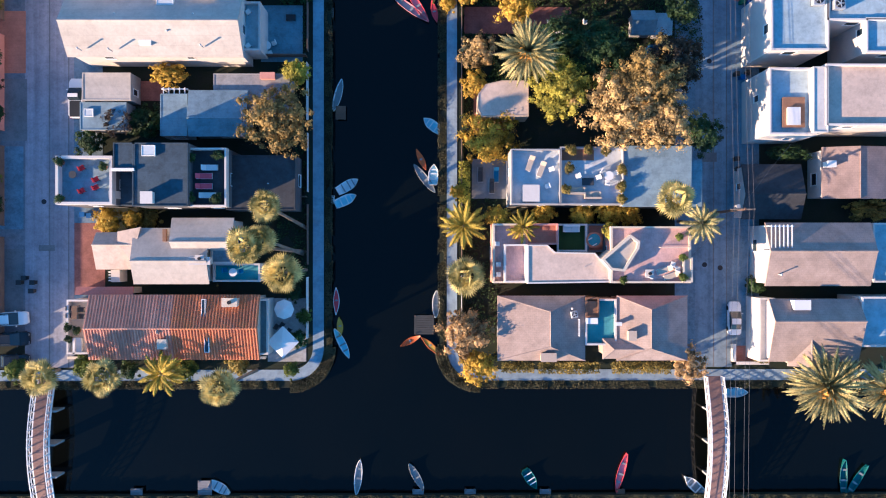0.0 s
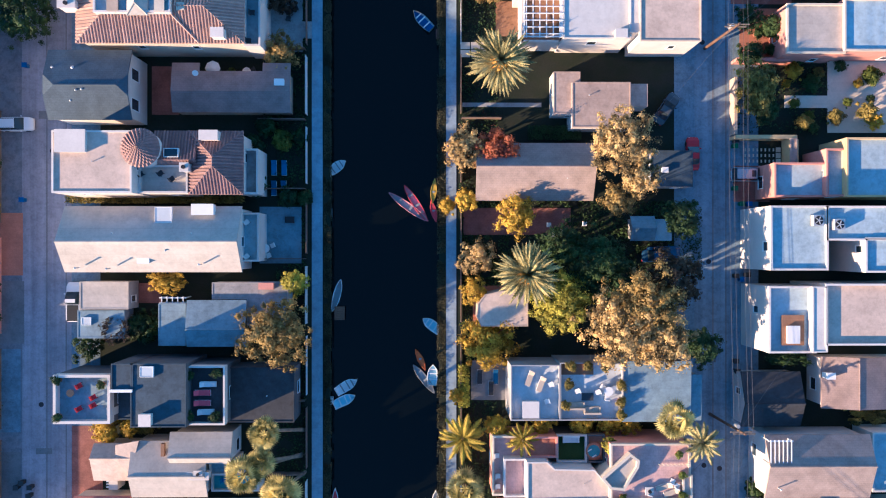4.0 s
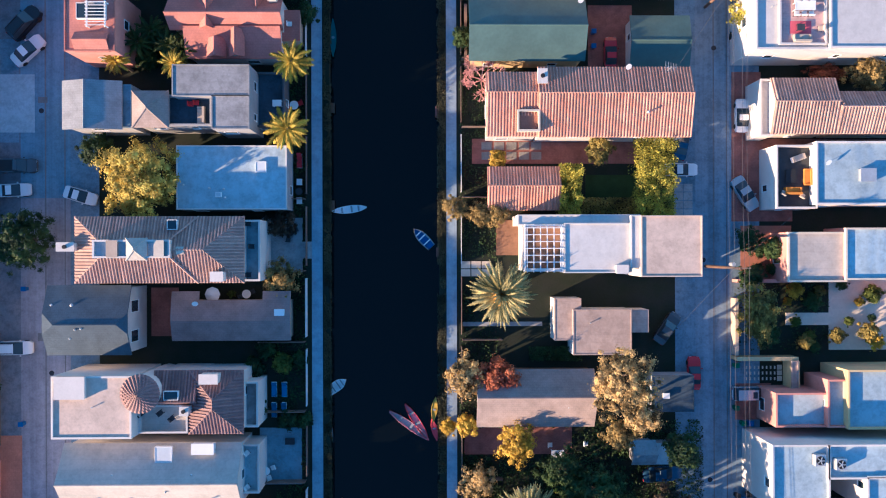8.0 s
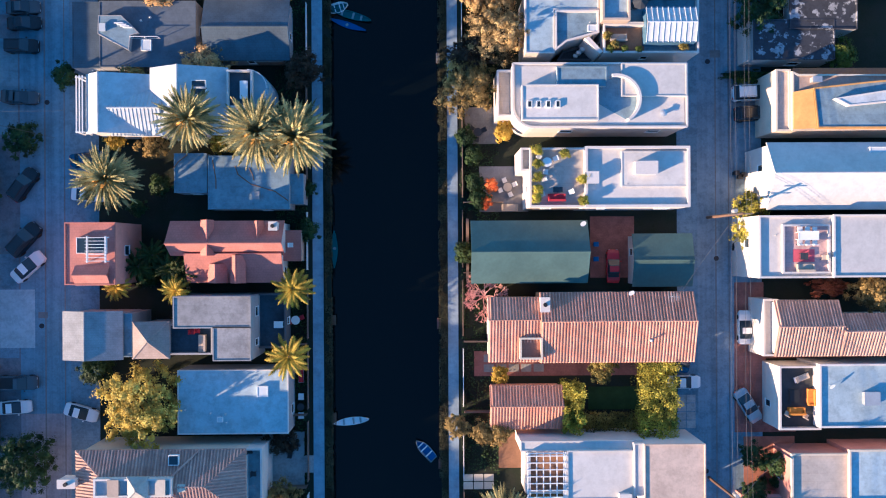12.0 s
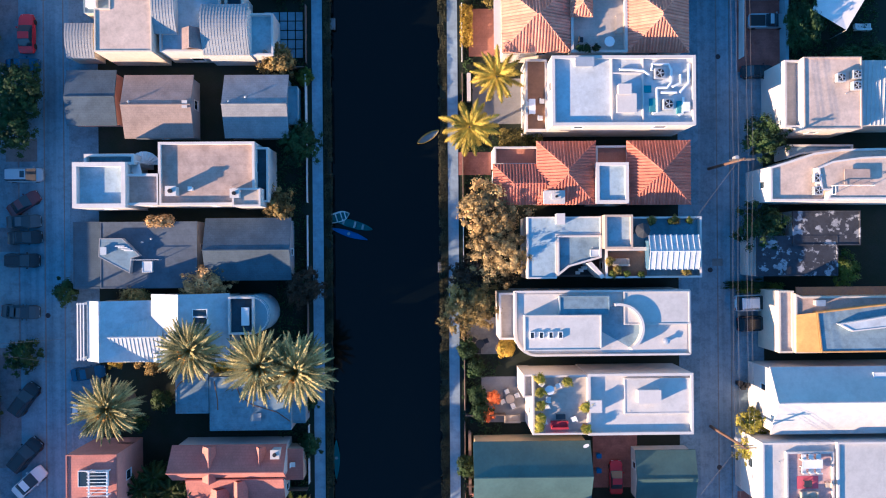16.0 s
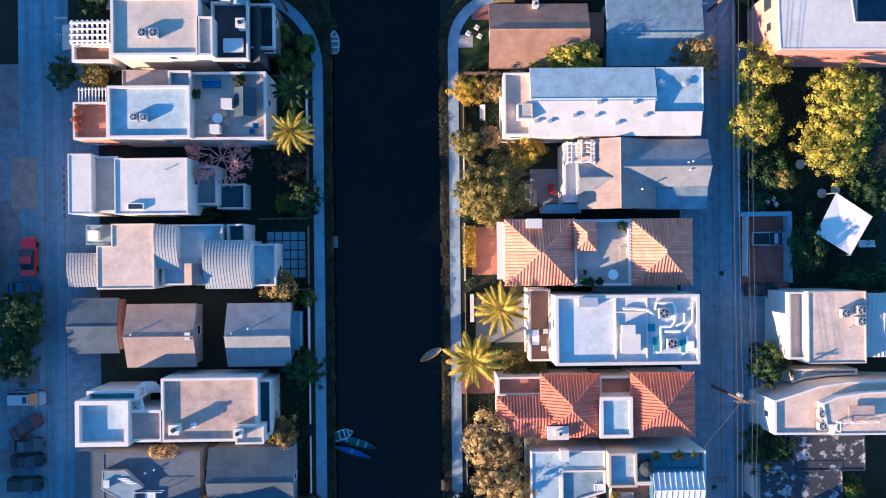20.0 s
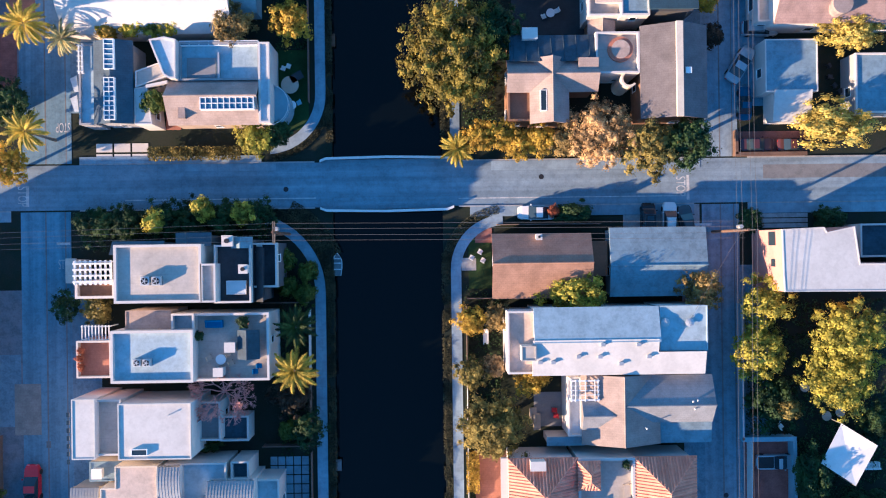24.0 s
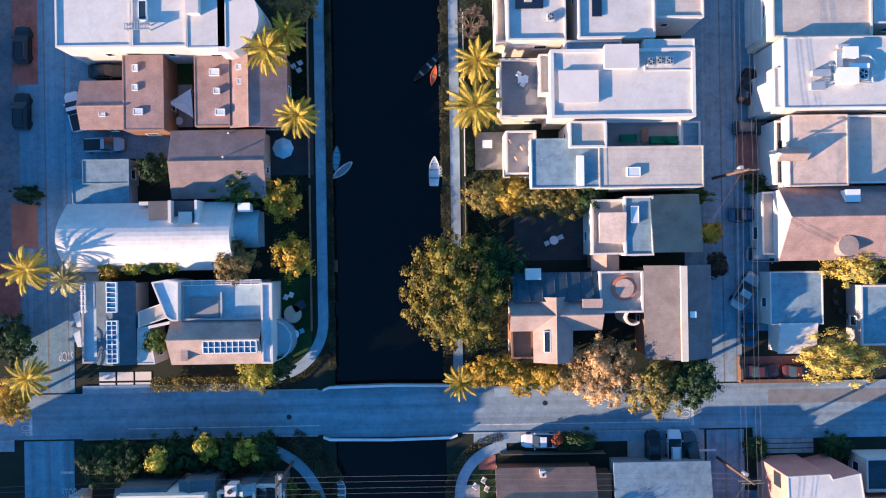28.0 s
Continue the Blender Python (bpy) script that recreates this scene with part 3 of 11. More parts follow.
mat("concrete_walk", (0.3, 0.38, 0.46), 0.9, 0.2, 0.25, 4, 0.15, stain=0.2, seams=(1.5, 1.5))
mat("apron", (0.21, 0.29, 0.37), 0.9, 0.22, 0.2, 4, 0.15, stain=0.3, seams=(3.0, 3.0))
mat("alley", (0.26, 0.335, 0.415), 0.9, 0.22, 0.15, 4, 0.15, stain=0.25, streak=(0.8, 0.02))
# West lane tones: warm sun and blue shade are put into these two.
mat("alley_sunlit", (0.36, 0.36, 0.41), 0.9, 0.22, 0.15, 4, 0.15, stain=0.2, streak=(0.8, 0.02))
mat("alley_shaded", (0.21, 0.325, 0.43), 0.9, 0.2, 0.15, 4, 0.15, stain=0.2, streak=(0.8, 0.02))
mat("asphalt", (0.2, 0.205, 0.215), 0.92, 0.22, 0.2, 7, 0.2, stain=0.2)
mat("road", (0.27, 0.345, 0.42), 0.92, 0.2, 0.15, 5, 0.2, stain=0.2, seams=(6.0, 4.2), streak=(0.02, 0.8))
mat("brick_paving", (0.33, 0.15, 0.12), 0.9, 0.3, 0.5, 7, 0.25, seams=(0.4, 0.2), stain=0.2)
mat("tile_pink", (0.68, 0.46, 0.42), 0.8, 0.2, 0.5, 6, 0.15, seams=(0.6, 0.6), stain=0.15)
mat("yard", (0.15, 0.175, 0.21), 0.92, 0.25, 0.25, 5, 0.2, tint=(0.2, 0.2, 0.22), stain=0.3)
mat("terracotta", (0.45, 0.2, 0.13), 0.85, 0.25, 0.5, 7, 0.2, seams=(0.5, 0.5))
mat("flagstone", (0.3, 0.29, 0.27), 0.9, 0.3, 0.7, 5, 0.25, seams=(0.9, 0.7))
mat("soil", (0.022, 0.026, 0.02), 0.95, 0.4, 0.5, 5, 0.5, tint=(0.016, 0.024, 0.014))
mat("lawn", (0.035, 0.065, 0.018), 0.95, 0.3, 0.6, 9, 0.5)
mat("bark", (0.13, 0.1, 0.075), 0.95, 0.35, 1.5, 8, 0.5)
mat("palm_bark", (0.26, 0.21, 0.16), 0.95, 0.35, 1.5, 8, 0.5)
mat("fence_white", (0.72, 0.72, 0.7), 0.75, 0.12, 0.6, 5, 0.1)
mat("fence_wood", (0.2, 0.15, 0.12), 0.85, 0.3, 0.6, 6, 0.25)
mat("cloth_white", (0.75, 0.74, 0.72), 0.9, 0.08, 0.8, 6, 0.1)
mat("cloth_red", (0.45, 0.035, 0.05), 0.9, 0.15, 0.8, 6, 0.1)
mat("cloth_pink", (0.6, 0.12, 0.16), 0.9, 0.15, 0.8, 6, 0.1)
mat("cloth_blue", (0.04, 0.16, 0.34), 0.9, 0.15, 0.8, 6, 0.1)
mat("cloth_orange", (0.6, 0.24, 0.03), 0.9, 0.15, 0.8, 6, 0.1)
mat("cloth_sand", (0.5, 0.42, 0.33), 0.9, 0.12, 0.8, 6, 0.1)
mat("cloth_dark", (0.05, 0.055, 0.065), 0.9, 0.15, 0.8, 6, 0.1)
mat("cloth_sky", (0.35, 0.5, 0.6), 0.9, 0.1, 0.8, 6, 0.1)
mat("cloth_green", (0.03, 0.14, 0.08), 0.9, 0.15, 0.8, 6, 0.1)
mat("deck_wet", (0.06, 0.065, 0.07), 0.8, 0.25, 0.5, 5, 0.2, seams=(1.0, 1.0))
mat("plastic_blue", (0.02, 0.1, 0.3), 0.5, 0.1, 0.8, 6, 0.05)
mat("plastic_black", (0.025, 0.027, 0.03), 0.5, 0.15, 0.8, 6, 0.05)
mat("plastic_green", (0.02, 0.13, 0.06), 0.5, 0.1, 0.8, 6, 0.05)
mat("boat_white", (0.85, 0.86, 0.86), 0.45, 0.12, 0.8, 4, 0.05, spec=0.5)
mat("boat_red", (0.6, 0.06, 0.08), 0.45, 0.15, 0.8, 4, 0.05, spec=0.5)
mat("boat_orange", (0.55, 0.13, 0.02), 0.45, 0.15, 0.8, 4, 0.05, spec=0.5)
mat("boat_yellow", (0.55, 0.36, 0.03), 0.45, 0.15, 0.8, 4, 0.05, spec=0.5)
mat("boat_teal", (0.02, 0.12, 0.13), 0.45, 0.15, 0.8, 4, 0.05, spec=0.5)
mat("boat_blue", (0.02, 0.09, 0.3), 0.45, 0.15, 0.8, 4, 0.05, spec=0.5)
mat("boat_grey", (0.3, 0.32, 0.33), 0.5, 0.2, 0.8, 4, 0.05, spec=0.5)
mat("car_white", (0.72, 0.72, 0.72), 0.25, 0.04, 0.8, 4, 0.0, spec=0.6)
mat("car_silver", (0.42, 0.45, 0.48), 0.28, 0.05, 0.8, 4, 0.0, metal=0.4, spec=0.6)
mat("car_black", (0.012, 0.013, 0.016), 0.2, 0.1, 0.8, 4, 0.0, spec=0.6)
mat("car_grey", (0.09, 0.1, 0.11), 0.25, 0.06, 0.8, 4, 0.0, metal=0.3, spec=0.6)
mat("car_blue", (0.03, 0.08, 0.16), 0.25, 0.06, 0.8, 4, 0.0, metal=0.2, spec=0.6)
mat("car_red", (0.4, 0.02, 0.03), 0.25, 0.06, 0.8, 4, 0.0, spec=0.6)
mat("car_maroon", (0.09, 0.035, 0.04), 0.25, 0.06, 0.8, 4, 0.0, spec=0.6)
mat("lamp_clear", (0.75, 0.77, 0.78), 0.15, 0.05, 0.8, 4, 0.0, spec=0.6)
mat("lamp_red", (0.35, 0.01, 0.01), 0.2, 0.05, 0.8, 4, 0.0, spec=0.6)
mat("road_paint", (0.62, 0.63, 0.63), 0.85, 0.25, 0.8, 5, 0.1, stain=0.35)
leafy("leaf_olive", (0.06, 0.06, 0.016), (0.34, 0.26, 0.065), 0.22)
leafy("leaf_green", (0.035, 0.06, 0.012), (0.17, 0.2, 0.04))
leafy("leaf_blush", (0.11, 0.075, 0.035), (0.78, 0.52, 0.26), 0.28)
leafy("leaf_moss", (0.016, 0.02, 0.006), (0.32, 0.25, 0.035), 0.2)
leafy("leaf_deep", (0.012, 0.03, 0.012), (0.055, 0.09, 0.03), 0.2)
leafy("leaf_gold", (0.22, 0.15, 0.015), (0.7, 0.47, 0.05), 0.3)
leafy("leaf_lemon", (0.28, 0.22, 0.035), (0.78, 0.62, 0.14), 0.3)
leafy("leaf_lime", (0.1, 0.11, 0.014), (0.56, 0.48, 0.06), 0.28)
leafy("leaf_bronze", (0.1, 0.075, 0.025), (0.4, 0.28, 0.1), 0.22)
leafy("leaf_rust", (0.193, 0.052, 0.035), (0.501, 0.175, 0.088))
leafy("leaf_silver", (0.06, 0.05, 0.024), (0.7, 0.49, 0.22), 0.27)
leafy("palm_sage", (0.05, 0.066, 0.026), (0.56, 0.46, 0.21), 0.14)
leafy("palm_fan", (0.11, 0.11, 0.025), (0.74, 0.6, 0.24), 0.25)
leafy("palm_gold", (0.2, 0.17, 0.02), (0.66, 0.48, 0.06), 0.35)
# Near-black browns: leaves with the shade they stand in put into the colour.
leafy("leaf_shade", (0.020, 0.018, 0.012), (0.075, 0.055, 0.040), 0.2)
leafy("leaf_bank", (0.02, 0.026, 0.014), (0.11, 0.1, 0.06), 0.25)
# Same palms as palm_gold, with shade put into the green.
leafy("palm_shaded", (0.012, 0.028, 0.008), (0.070, 0.090, 0.020), 0.25)
mat("boat_sky", (0.45, 0.7, 0.8), 0.5, 0.12, 0.8, 4, 0.05)
mat("boat_pink", (0.62, 0.27, 0.3), 0.5, 0.15, 0.8, 4, 0.05)
mat("boat_black", (0.02, 0.02, 0.022), 0.5, 0.15, 0.8, 4, 0.05)
mat("date_fruit", (0.6, 0.3, 0.04), 0.8, 0.35, 1.5, 9, 0.4)
mat("twig_pink", (0.68, 0.38, 0.33), 0.9, 0.25, 1.5, 8, 0.2)
mat("cable", (0.12, 0.12, 0.125), 0.6, 0.1, 1, 4, 0.0)
mat("deck_bridge", (0.25, 0.16, 0.14), 0.85, 0.25, 0.5, 5, 0.2, seams=(3.0, 0.2))
leafy("flower_orange", (0.578, 0.123, 0.035), (0.963, 0.280, 0.070), 0.3)


def water_material():
    m = bpy.data.materials.new("canal_water")
    m.use_nodes = True
    nt, p = m.node_tree, m.node_tree.nodes["Principled BSDF"]
    N, L = nt.nodes.new, nt.links.new
    geo, no, big, mix, bump = N("ShaderNodeNewGeometry"), N("ShaderNodeTexNoise"), N("ShaderNodeTexNoise"), N("ShaderNodeMix"), N("ShaderNodeBump")
    no.inputs["Scale"].default_value, no.inputs["Detail"].default_value = 3.0, 3
    big.inputs["Scale"].default_value, big.inputs["Detail"].default_value = 0.08, 3
    for q in (no, big):
        L(geo.outputs["Position"], q.inputs["Vector"])
    mix.data_type = "RGBA"
    mix.inputs["A"].default_value, mix.inputs["B"].default_value = (0.0012, 0.0024, 0.003, 1), (0.0035, 0.0042, 0.0035, 1)
    L(big.outputs["Fac"], mix.inputs["Factor"])
    L(mix.outputs["Result"], p.inputs["Base Color"])
    p.inputs["Roughness"].default_value, p.inputs["IOR"].default_value = 0.08, 1.33
    bump.inputs["Strength"].default_value, bump.inputs["Distance"].default_value = 0.06, 0.05
    L(no.outputs["Fac"], bump.inputs["Height"])
    L(bump.outputs["Normal"], p.inputs["Normal"])
    M["water"] = m


water_material()


# ---- ground, water, ways ----
CW, CE = -14.25, -0.42          # the canal's two edges
SN, SS = -17.65, -31.4          # the cross canal's two edges
RS, RN = 167.9, 173.5           # the cross street


def arc(cx, cy, r, a0, a1, n=8):
    return [(cx + r * math.cos(radians(a0 + (a1 - a0) * k / n)), cy + r * math.sin(radians(a0 + (a1 - a0) * k / n))) for k in range(n + 1)]


FAR = 1500
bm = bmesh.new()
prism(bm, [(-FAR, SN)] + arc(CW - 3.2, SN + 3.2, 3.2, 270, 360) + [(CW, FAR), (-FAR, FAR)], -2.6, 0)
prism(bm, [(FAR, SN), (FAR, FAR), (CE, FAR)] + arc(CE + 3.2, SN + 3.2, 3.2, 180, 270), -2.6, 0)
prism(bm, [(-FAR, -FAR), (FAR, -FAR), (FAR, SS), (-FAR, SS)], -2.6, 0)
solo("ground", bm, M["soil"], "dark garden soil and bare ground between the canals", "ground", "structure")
bm = boxes((-FAR, SS - 0.2, -2.4, FAR, SN + 3.3, -1.0), (CW - 0.2, SN + 3.3, -2.4, CE + 0.2, FAR, -1.0))
solo("water", bm, M["water"], "still dark water in the straight canals", "water", "structure")

# walks along the canal
for name, pts, label in (
    ("pavement", arc(CW - 5.0, SN + 5.0, 4.1, 270, 360) + arc(-25.2, RS - 10.6, 10.0, 0, 88, 12) + arc(-25.2, RS - 10.6, 8.7, 88, 0, 12) + arc(CW - 5.0, SN + 5.0, 2.7, 360, 270), "narrow concrete canal walk with a curved end"),
    ("pavement", arc(7.3, RS - 8, 6.8, 92, 180, 12) + arc(CE + 5.0, SN + 5.0, 4.1, 180, 270) + arc(CE + 5.0, SN + 5.0, 2.8, 270, 180) + arc(7.3, RS - 8, 5.5, 180, 92, 12), "narrow concrete walk on the far canal bank"),
    ("pavement", arc(-22.4, RN + 8.6, 7.5, 274, 360, 12) + [(-14.9, 300), (-16.2, 300)] + arc(-22.4, RN + 8.6, 6.2, 360, 274, 12), "concrete canal walk north of the street bridge"),
    ("pavement", [(0.6, RN + 2), (1.8, RN + 2), (1.8, 300), (0.6, 300)], "concrete canal walk under the big tree"),
):
    solo(name, prism(bmesh.new(), turned(pts), -0.05, 0.07), M["concrete_walk"], label, "walk", "structure")
patch("pavement", -60, SN + 0.9, CW - 5.0, SN + 2.3, 0.07, M["concrete_walk"], "concrete walk along the cross canal", "walk")
patch("pavement", CE + 5.0, SN + 0.9, 60, SN + 2.3, 0.07, M["concrete_walk"], "concrete walk along the cross canal", "walk")
patch("pavement", -70, SS - 2.4, 70, SS - 1.0, 0.07, M["concrete_walk"], "concrete walk on the south bank of the cross canal", "walk")

# service lanes and the street
# The west lane's colour carries sun in the south and shade farther north.
for x0, x1, y0, y1 in ((-53.0, -46.8, SN + 2.6, 60), (-53.0, -46.8, 60, RS - 0.2), (-53.0, -46.6, RN + 0.2, 420), (32.2, 36.9, SN + 2.6, RS - 0.2), (32.3, 36.8, RN + 0.2, 420)):
    patch("road", x0, y0, x1, y1, 0.04, M["alley" if x0 > 0 else "alley_shaded" if y0 > 50 else "alley_sunlit"], "worn grey concrete lane behind the houses", "lane")
    m = (x0 + x1) / 2
    patch("road", m - 0.09, y0, m + 0.09, y1, 0.046, M["asphalt"], "narrow dark gutter down the middle of the lane", "gutter", 0.05)
    patch("road", x1 - 0.75, y0, x1 - 0.6, y1, 0.046, M["asphalt"], "dark joint along the edge of the lane", "joint", 0.05)
    for k in range(2):
        y = y0 + (y1 - y0) * (k + 0.5 + R.uniform(-0.3, 0.3)) / 2
        patch("road", m + R.uniform(-1.6, 0), y, m + R.uniform(0.2, 0.9), y + R.uniform(0.7, 1.3), 0.052, M["asphalt"], "darker asphalt repair patch in the lane", "patch", 0.05)
bm = boxes((-FAR, RS, -0.1, CW - 1.2, RN, 0.05), (CE + 1.2, RS, -0.1, FAR, RN, 0.05))
solo("road", bm, M["road"], "blue-grey concrete cross street with worn joints", "street", "structure")
for x0, x1, y0, y1 in ((-46.8, -43.2, -13, 160), (29.6, 32.2, -13, 160), (36.9, 40.4, -13, 160), (-46.6, -43.4, 180, 330), (29.8, 32.3, 180, 330), (36.8, 40.4, 180, 330), (-57.5, -53.0, -12, 158), (-57.5, -53.0, 182, 330)):
    far = x0 < -57
    patch("pavement", x0, y0, x1, y1, 0.03, M["yard" if far else "apron"], "patched dark parking yards along the lane" if far else "concrete parking aprons along the lane", "apron")


def strip(x0, y0, x1, y1, z, material, label):
    patch("road", x0, y0, x1, y1, z, material, label, "marking", 0.02)


strip(-40, 169.0, CW - 2, 169.12, 0.058, M["road_paint"], "worn white lane line on the street")
strip(CE + 2, 168.75, 30.2, 168.87, 0.058, M["road_paint"], "worn white lane line on the street")
strip(-52.3, 168.4, -51.95, 171.0, 0.058, M["road_paint"], "white stop line across the lane")
strip(30.3, 168.3, 30.65, 171.4, 0.058, M["road_paint"], "white stop line across the lane")
strip(-48.6, 163.6, -46.9, 163.9, 0.058, M["road_paint"], "white stop line across the lane")
strip(31.0, 165.0, 33.4, 165.3, 0.058, M["road_paint"], "white stop line across the lane")
strip(40, 170.9, 60, 172.6, 0.054, M["asphalt"], "dark asphalt trench repair in the street")


def lettering(text, x, y, turn, size, wide):
    c = bpy.data.curves.new("road_lettering", "FONT")
    c.body, c.size, c.extrude, c.align_x = text, size, 0.004, "CENTER"
    ob = new("road_lettering", c)
    dg = bpy.context.evaluated_depsgraph_get()
    me = bpy.data.meshes.new_from_object(ob.evaluated_get(dg))
    bpy.data.objects.remove(ob)
    me.materials.clear()
    me.materials.append(M["road_paint"])
    ob = new("road_lettering", me)
    ob.matrix_world = pose(x, y, 0.06, 0, 0, turn) @ Matrix.Diagonal((wide, 1, 1, 1))
    tagged(ob, "worn white word STOP painted on the road", "road marking", "road words", "structure")


lettering("STOP", -53.3, 169.7, -90, 1.7, 0.62)
lettering("STOP", 29.0, 170.0, -90, 1.7, 0.62)
lettering("STOP", -47.5, 160.6, 0, 1.7, 0.45)
lettering("STOP", -47.6, 178.8, 180, 1.7, 0.45)

# kerbs and pavements along the street
for x0, x1 in ((-90, -54.2), (-45.6, -16.4), (1.6, 31.2), (38.0, 90)):
    for y, s in ((RS, -1), (RN, 1)):
        a, b = sorted((y, y + s * 0.16))
        patch("kerb", x0, a, x1, b, 0.15, M["concrete"], "low concrete kerb along the street", "kerb", 0.25)
for x0, x1 in ((3, 31.2), (38, 90), (-90, -54.2)):
    patch("pavement", x0, RS - 1.4, x1, RS - 0.16, 0.13, M["concrete_walk"], "concrete pavement beside the street", "pavement", 0.2)
patch("pavement", -45.6, RN + 0.16, -23, RN + 1.0, 0.13, M["concrete_walk"], "narrow concrete pavement beside the street", "pavement", 0.2)

# street bridge over the canal
bridge = thing("street_bridge", -7.3, 170.6, 0, "low concrete street bridge with pale parapets over the canal", "bridge")
bm = bmesh.new()
for k in range(8):
    u0, u1 = k / 8, (k + 1) / 8
    xa, xb = CW - 1.2 + u0 * (CE - CW + 2.4), CW - 1.2 + u1 * (CE - CW + 2.4)
    za, zb = 0.05 + 0.35 * math.sin(math.pi * u0), 0.05 + 0.35 * math.sin(math.pi * u1)
    slab(bm, [(xa, RS - 0.3, za), (xb, RS - 0.3, zb), (xb, RN + 0.3, zb), (xa, RN + 0.3, za)], 0.5)
bmesh.ops.remove_doubles(bm, verts=bm.verts, dist=0.001)
part("deck", bm, M["road"], bridge)
for y in (RS - 0.55, RN + 0.3):
    bm = bmesh.new()
    bow = -0.14 if y > RS else 0.14
    pts = [(CW - 1.4, y + bow * 2.2), (CW - 0.6, y), (CW + 3, y - bow * 0.5), (-7.3, y - bow), (CE - 3, y - bow * 0.5), (CE + 0.6, y), (CE + 1.4, y + bow * 2.2)]
    for (a, b), (c, d) in zip(pts, pts[1:]):
        prism(bm, turned([(a, b), (c, d), (c, d + 0.2), (a, b + 0.2)]), -0.5, 0.75)
    bmesh.ops.remove_doubles(bm, verts=bm.verts, dist=0.001)
    w = part("parapet", bm, M["concrete"], bridge)
    bm = bmesh.new()
    for (a, b), (c, d) in zip(pts, pts[1:]):
        prism(bm, turned([(a, b - 0.05), (c, d - 0.05), (c, d + 0.25), (a, b + 0.25)]), 0.75, 0.85)
    bmesh.ops.remove_doubles(bm, verts=bm.verts, dist=0.001)
    part("coping", bm, M["fence_white"], w)

# manhole covers in the lanes
for x, y in ((33.4, -2), (35.4, -2.4), (34.0, 24), (33.2, 52), (34.6, 79), (33.6, 104), (34.8, 131), (-50.6, 6), (-49.2, 38), (-50.4, 71), (-49.6, 99), (-50.8, 128), (-20, 170.2), (12, 171.4)):
    solo("manhole_cover", cyl(bmesh.new(), x, y, 0.03, 0.062, 0.32, n=16), M["dark_metal"], "round dark iron manhole cover in the lane", "manhole cover", "structure", "manhole covers")


# ---- houses west of the canal, from south to north ----
h = house(-34.75, -9.98, "long stucco house with a low red clay tile gable roof")
gable(h, -42.90, -13.41, -32.54, -5.54, 4.4, 5.9, "x", M["stucco_cream"], M["tile_salmon"], TILE)
gable(h, -32.54, -13.42, -22.23, -5.54, 4.4, 5.9, "x", M["stucco_cream"], M["tile_orange"], TILE)
shed(h, -45.15, -5.63, -38.09, -4.65, 3.2, 2.9, M["stucco_cream"], M["tile_smooth"])
flat(h, -45.76, -12.77, -42.88, -6.18, 4.0, M["stucco_white"], M["stucco_cream"], 0.8, base=0)
part("tile_valley", tube(bmesh.new(), [(-34.1, -6.2, 4.5), (-34.1, -10.1, 5.98)], 0.2), M["tile_pale"], h)
chimney(h, -25.48, -6.37, 5.0, 1.7, 0.9, 0.9, M["stucco_cream"])
roof_box(h, -34.05, -11.89, -33.04, -10.82, 4.8, 5.9, M["stucco_cream"])
skylight(h, -29.01, -8.19, -28.54, -6.02, 5.2, True)
skylight(h, -28.61, -12.39, -28.07, -10.36, 5.3, True)
flat(h, -22.79, -12.98, -21.54, -6.18, 3.2, M["stucco_white"], M["roof_blue"], 0.7, glass=False)

h = house(-35.46, -0.65, "pale stepped house with mixed low roofs and a pink brick court")
gable(h, -42.35, -2.5, -37.45, 2.05, 3.7, 4.6, "x", M["stucco_cream"], M["roof_sand"], at=0.66)
roof_sheets(h, [((-39.3, 2.1, 4.75), (-39.3, 0.5, 4.75), (-37.5, -1.5, 5.0), (-36.4, 2.65, 5.0))], M["roof_sand"])
gable(h, -37.4, -4.25, -28.3, 2.55, 4.6, 5.5, "x", M["stucco_white"], M["roof_pale"], at=0.415)
gable(h, -32.6, -0.05, -25.15, 3.75, 5.2, 5.9, "x", M["stucco_white"], M["roof_pale"], at=0.24)
flat(h, -28.25, -4.0, -22.5, -1.8, 3.3, M["stucco_white"], M["pool_tile"], 0.5)
flat(h, -28.25, -1.75, -25.2, 0.0, 4.2, M["stucco_white"], M["roof_blue"], 0.3, glass=False)
roof_box(h, -30.36, -1.84, -27.92, -1.02, 4.7, 5.6, M["stucco_white"])
chimney(h, -29.09, -1.14, 5.0, 0.9, 0.7, 0.7)
part("bench", boxes((-33.6, 0.9, 5.0, -33.2, 2.4, 5.5)), M["siding_wood"], h)
part("gate_wall", boxes((-41.2, -4.1, 0, -40.1, -2.6, 2.2)), M["stucco_white"], h)
for k in range(4):
    part("slat", boxes((-41.7, -4.0 + 0.35 * k, 1.6, -41.25, -3.85 + 0.35 * k, 1.75)), M["white_paint"], h)

h = house(-34.75, 9.40, "dark modern house with roof decks and white parapets")
flat(h, -45.47, 5.23, -38.88, 10.92, 7.2, M["stucco_dark"], M["roof_blue"], 1.0, M["stucco_white"], w=0.32)
flat(h, -36.17, 4.99, -29.76, 12.34, 8.0, M["stucco_dark"], M["roof_dark"], 0.12)
flat(h, -38.39, 9.26, -35.91, 12.34, 8.0, M["stucco_dark"], M["roof_dark"], 0.12)
flat(h, -39.84, 5.23, -37.27, 9.71, 5.0, M["stucco_dark"], M["roof_dark"], 0.1, glass=False)
flat(h, -30.16, 4.99, -25.58, 11.89, 7.0, M["stucco_dark"], M["roof_charcoal"], 1.0, M["stucco_white"])
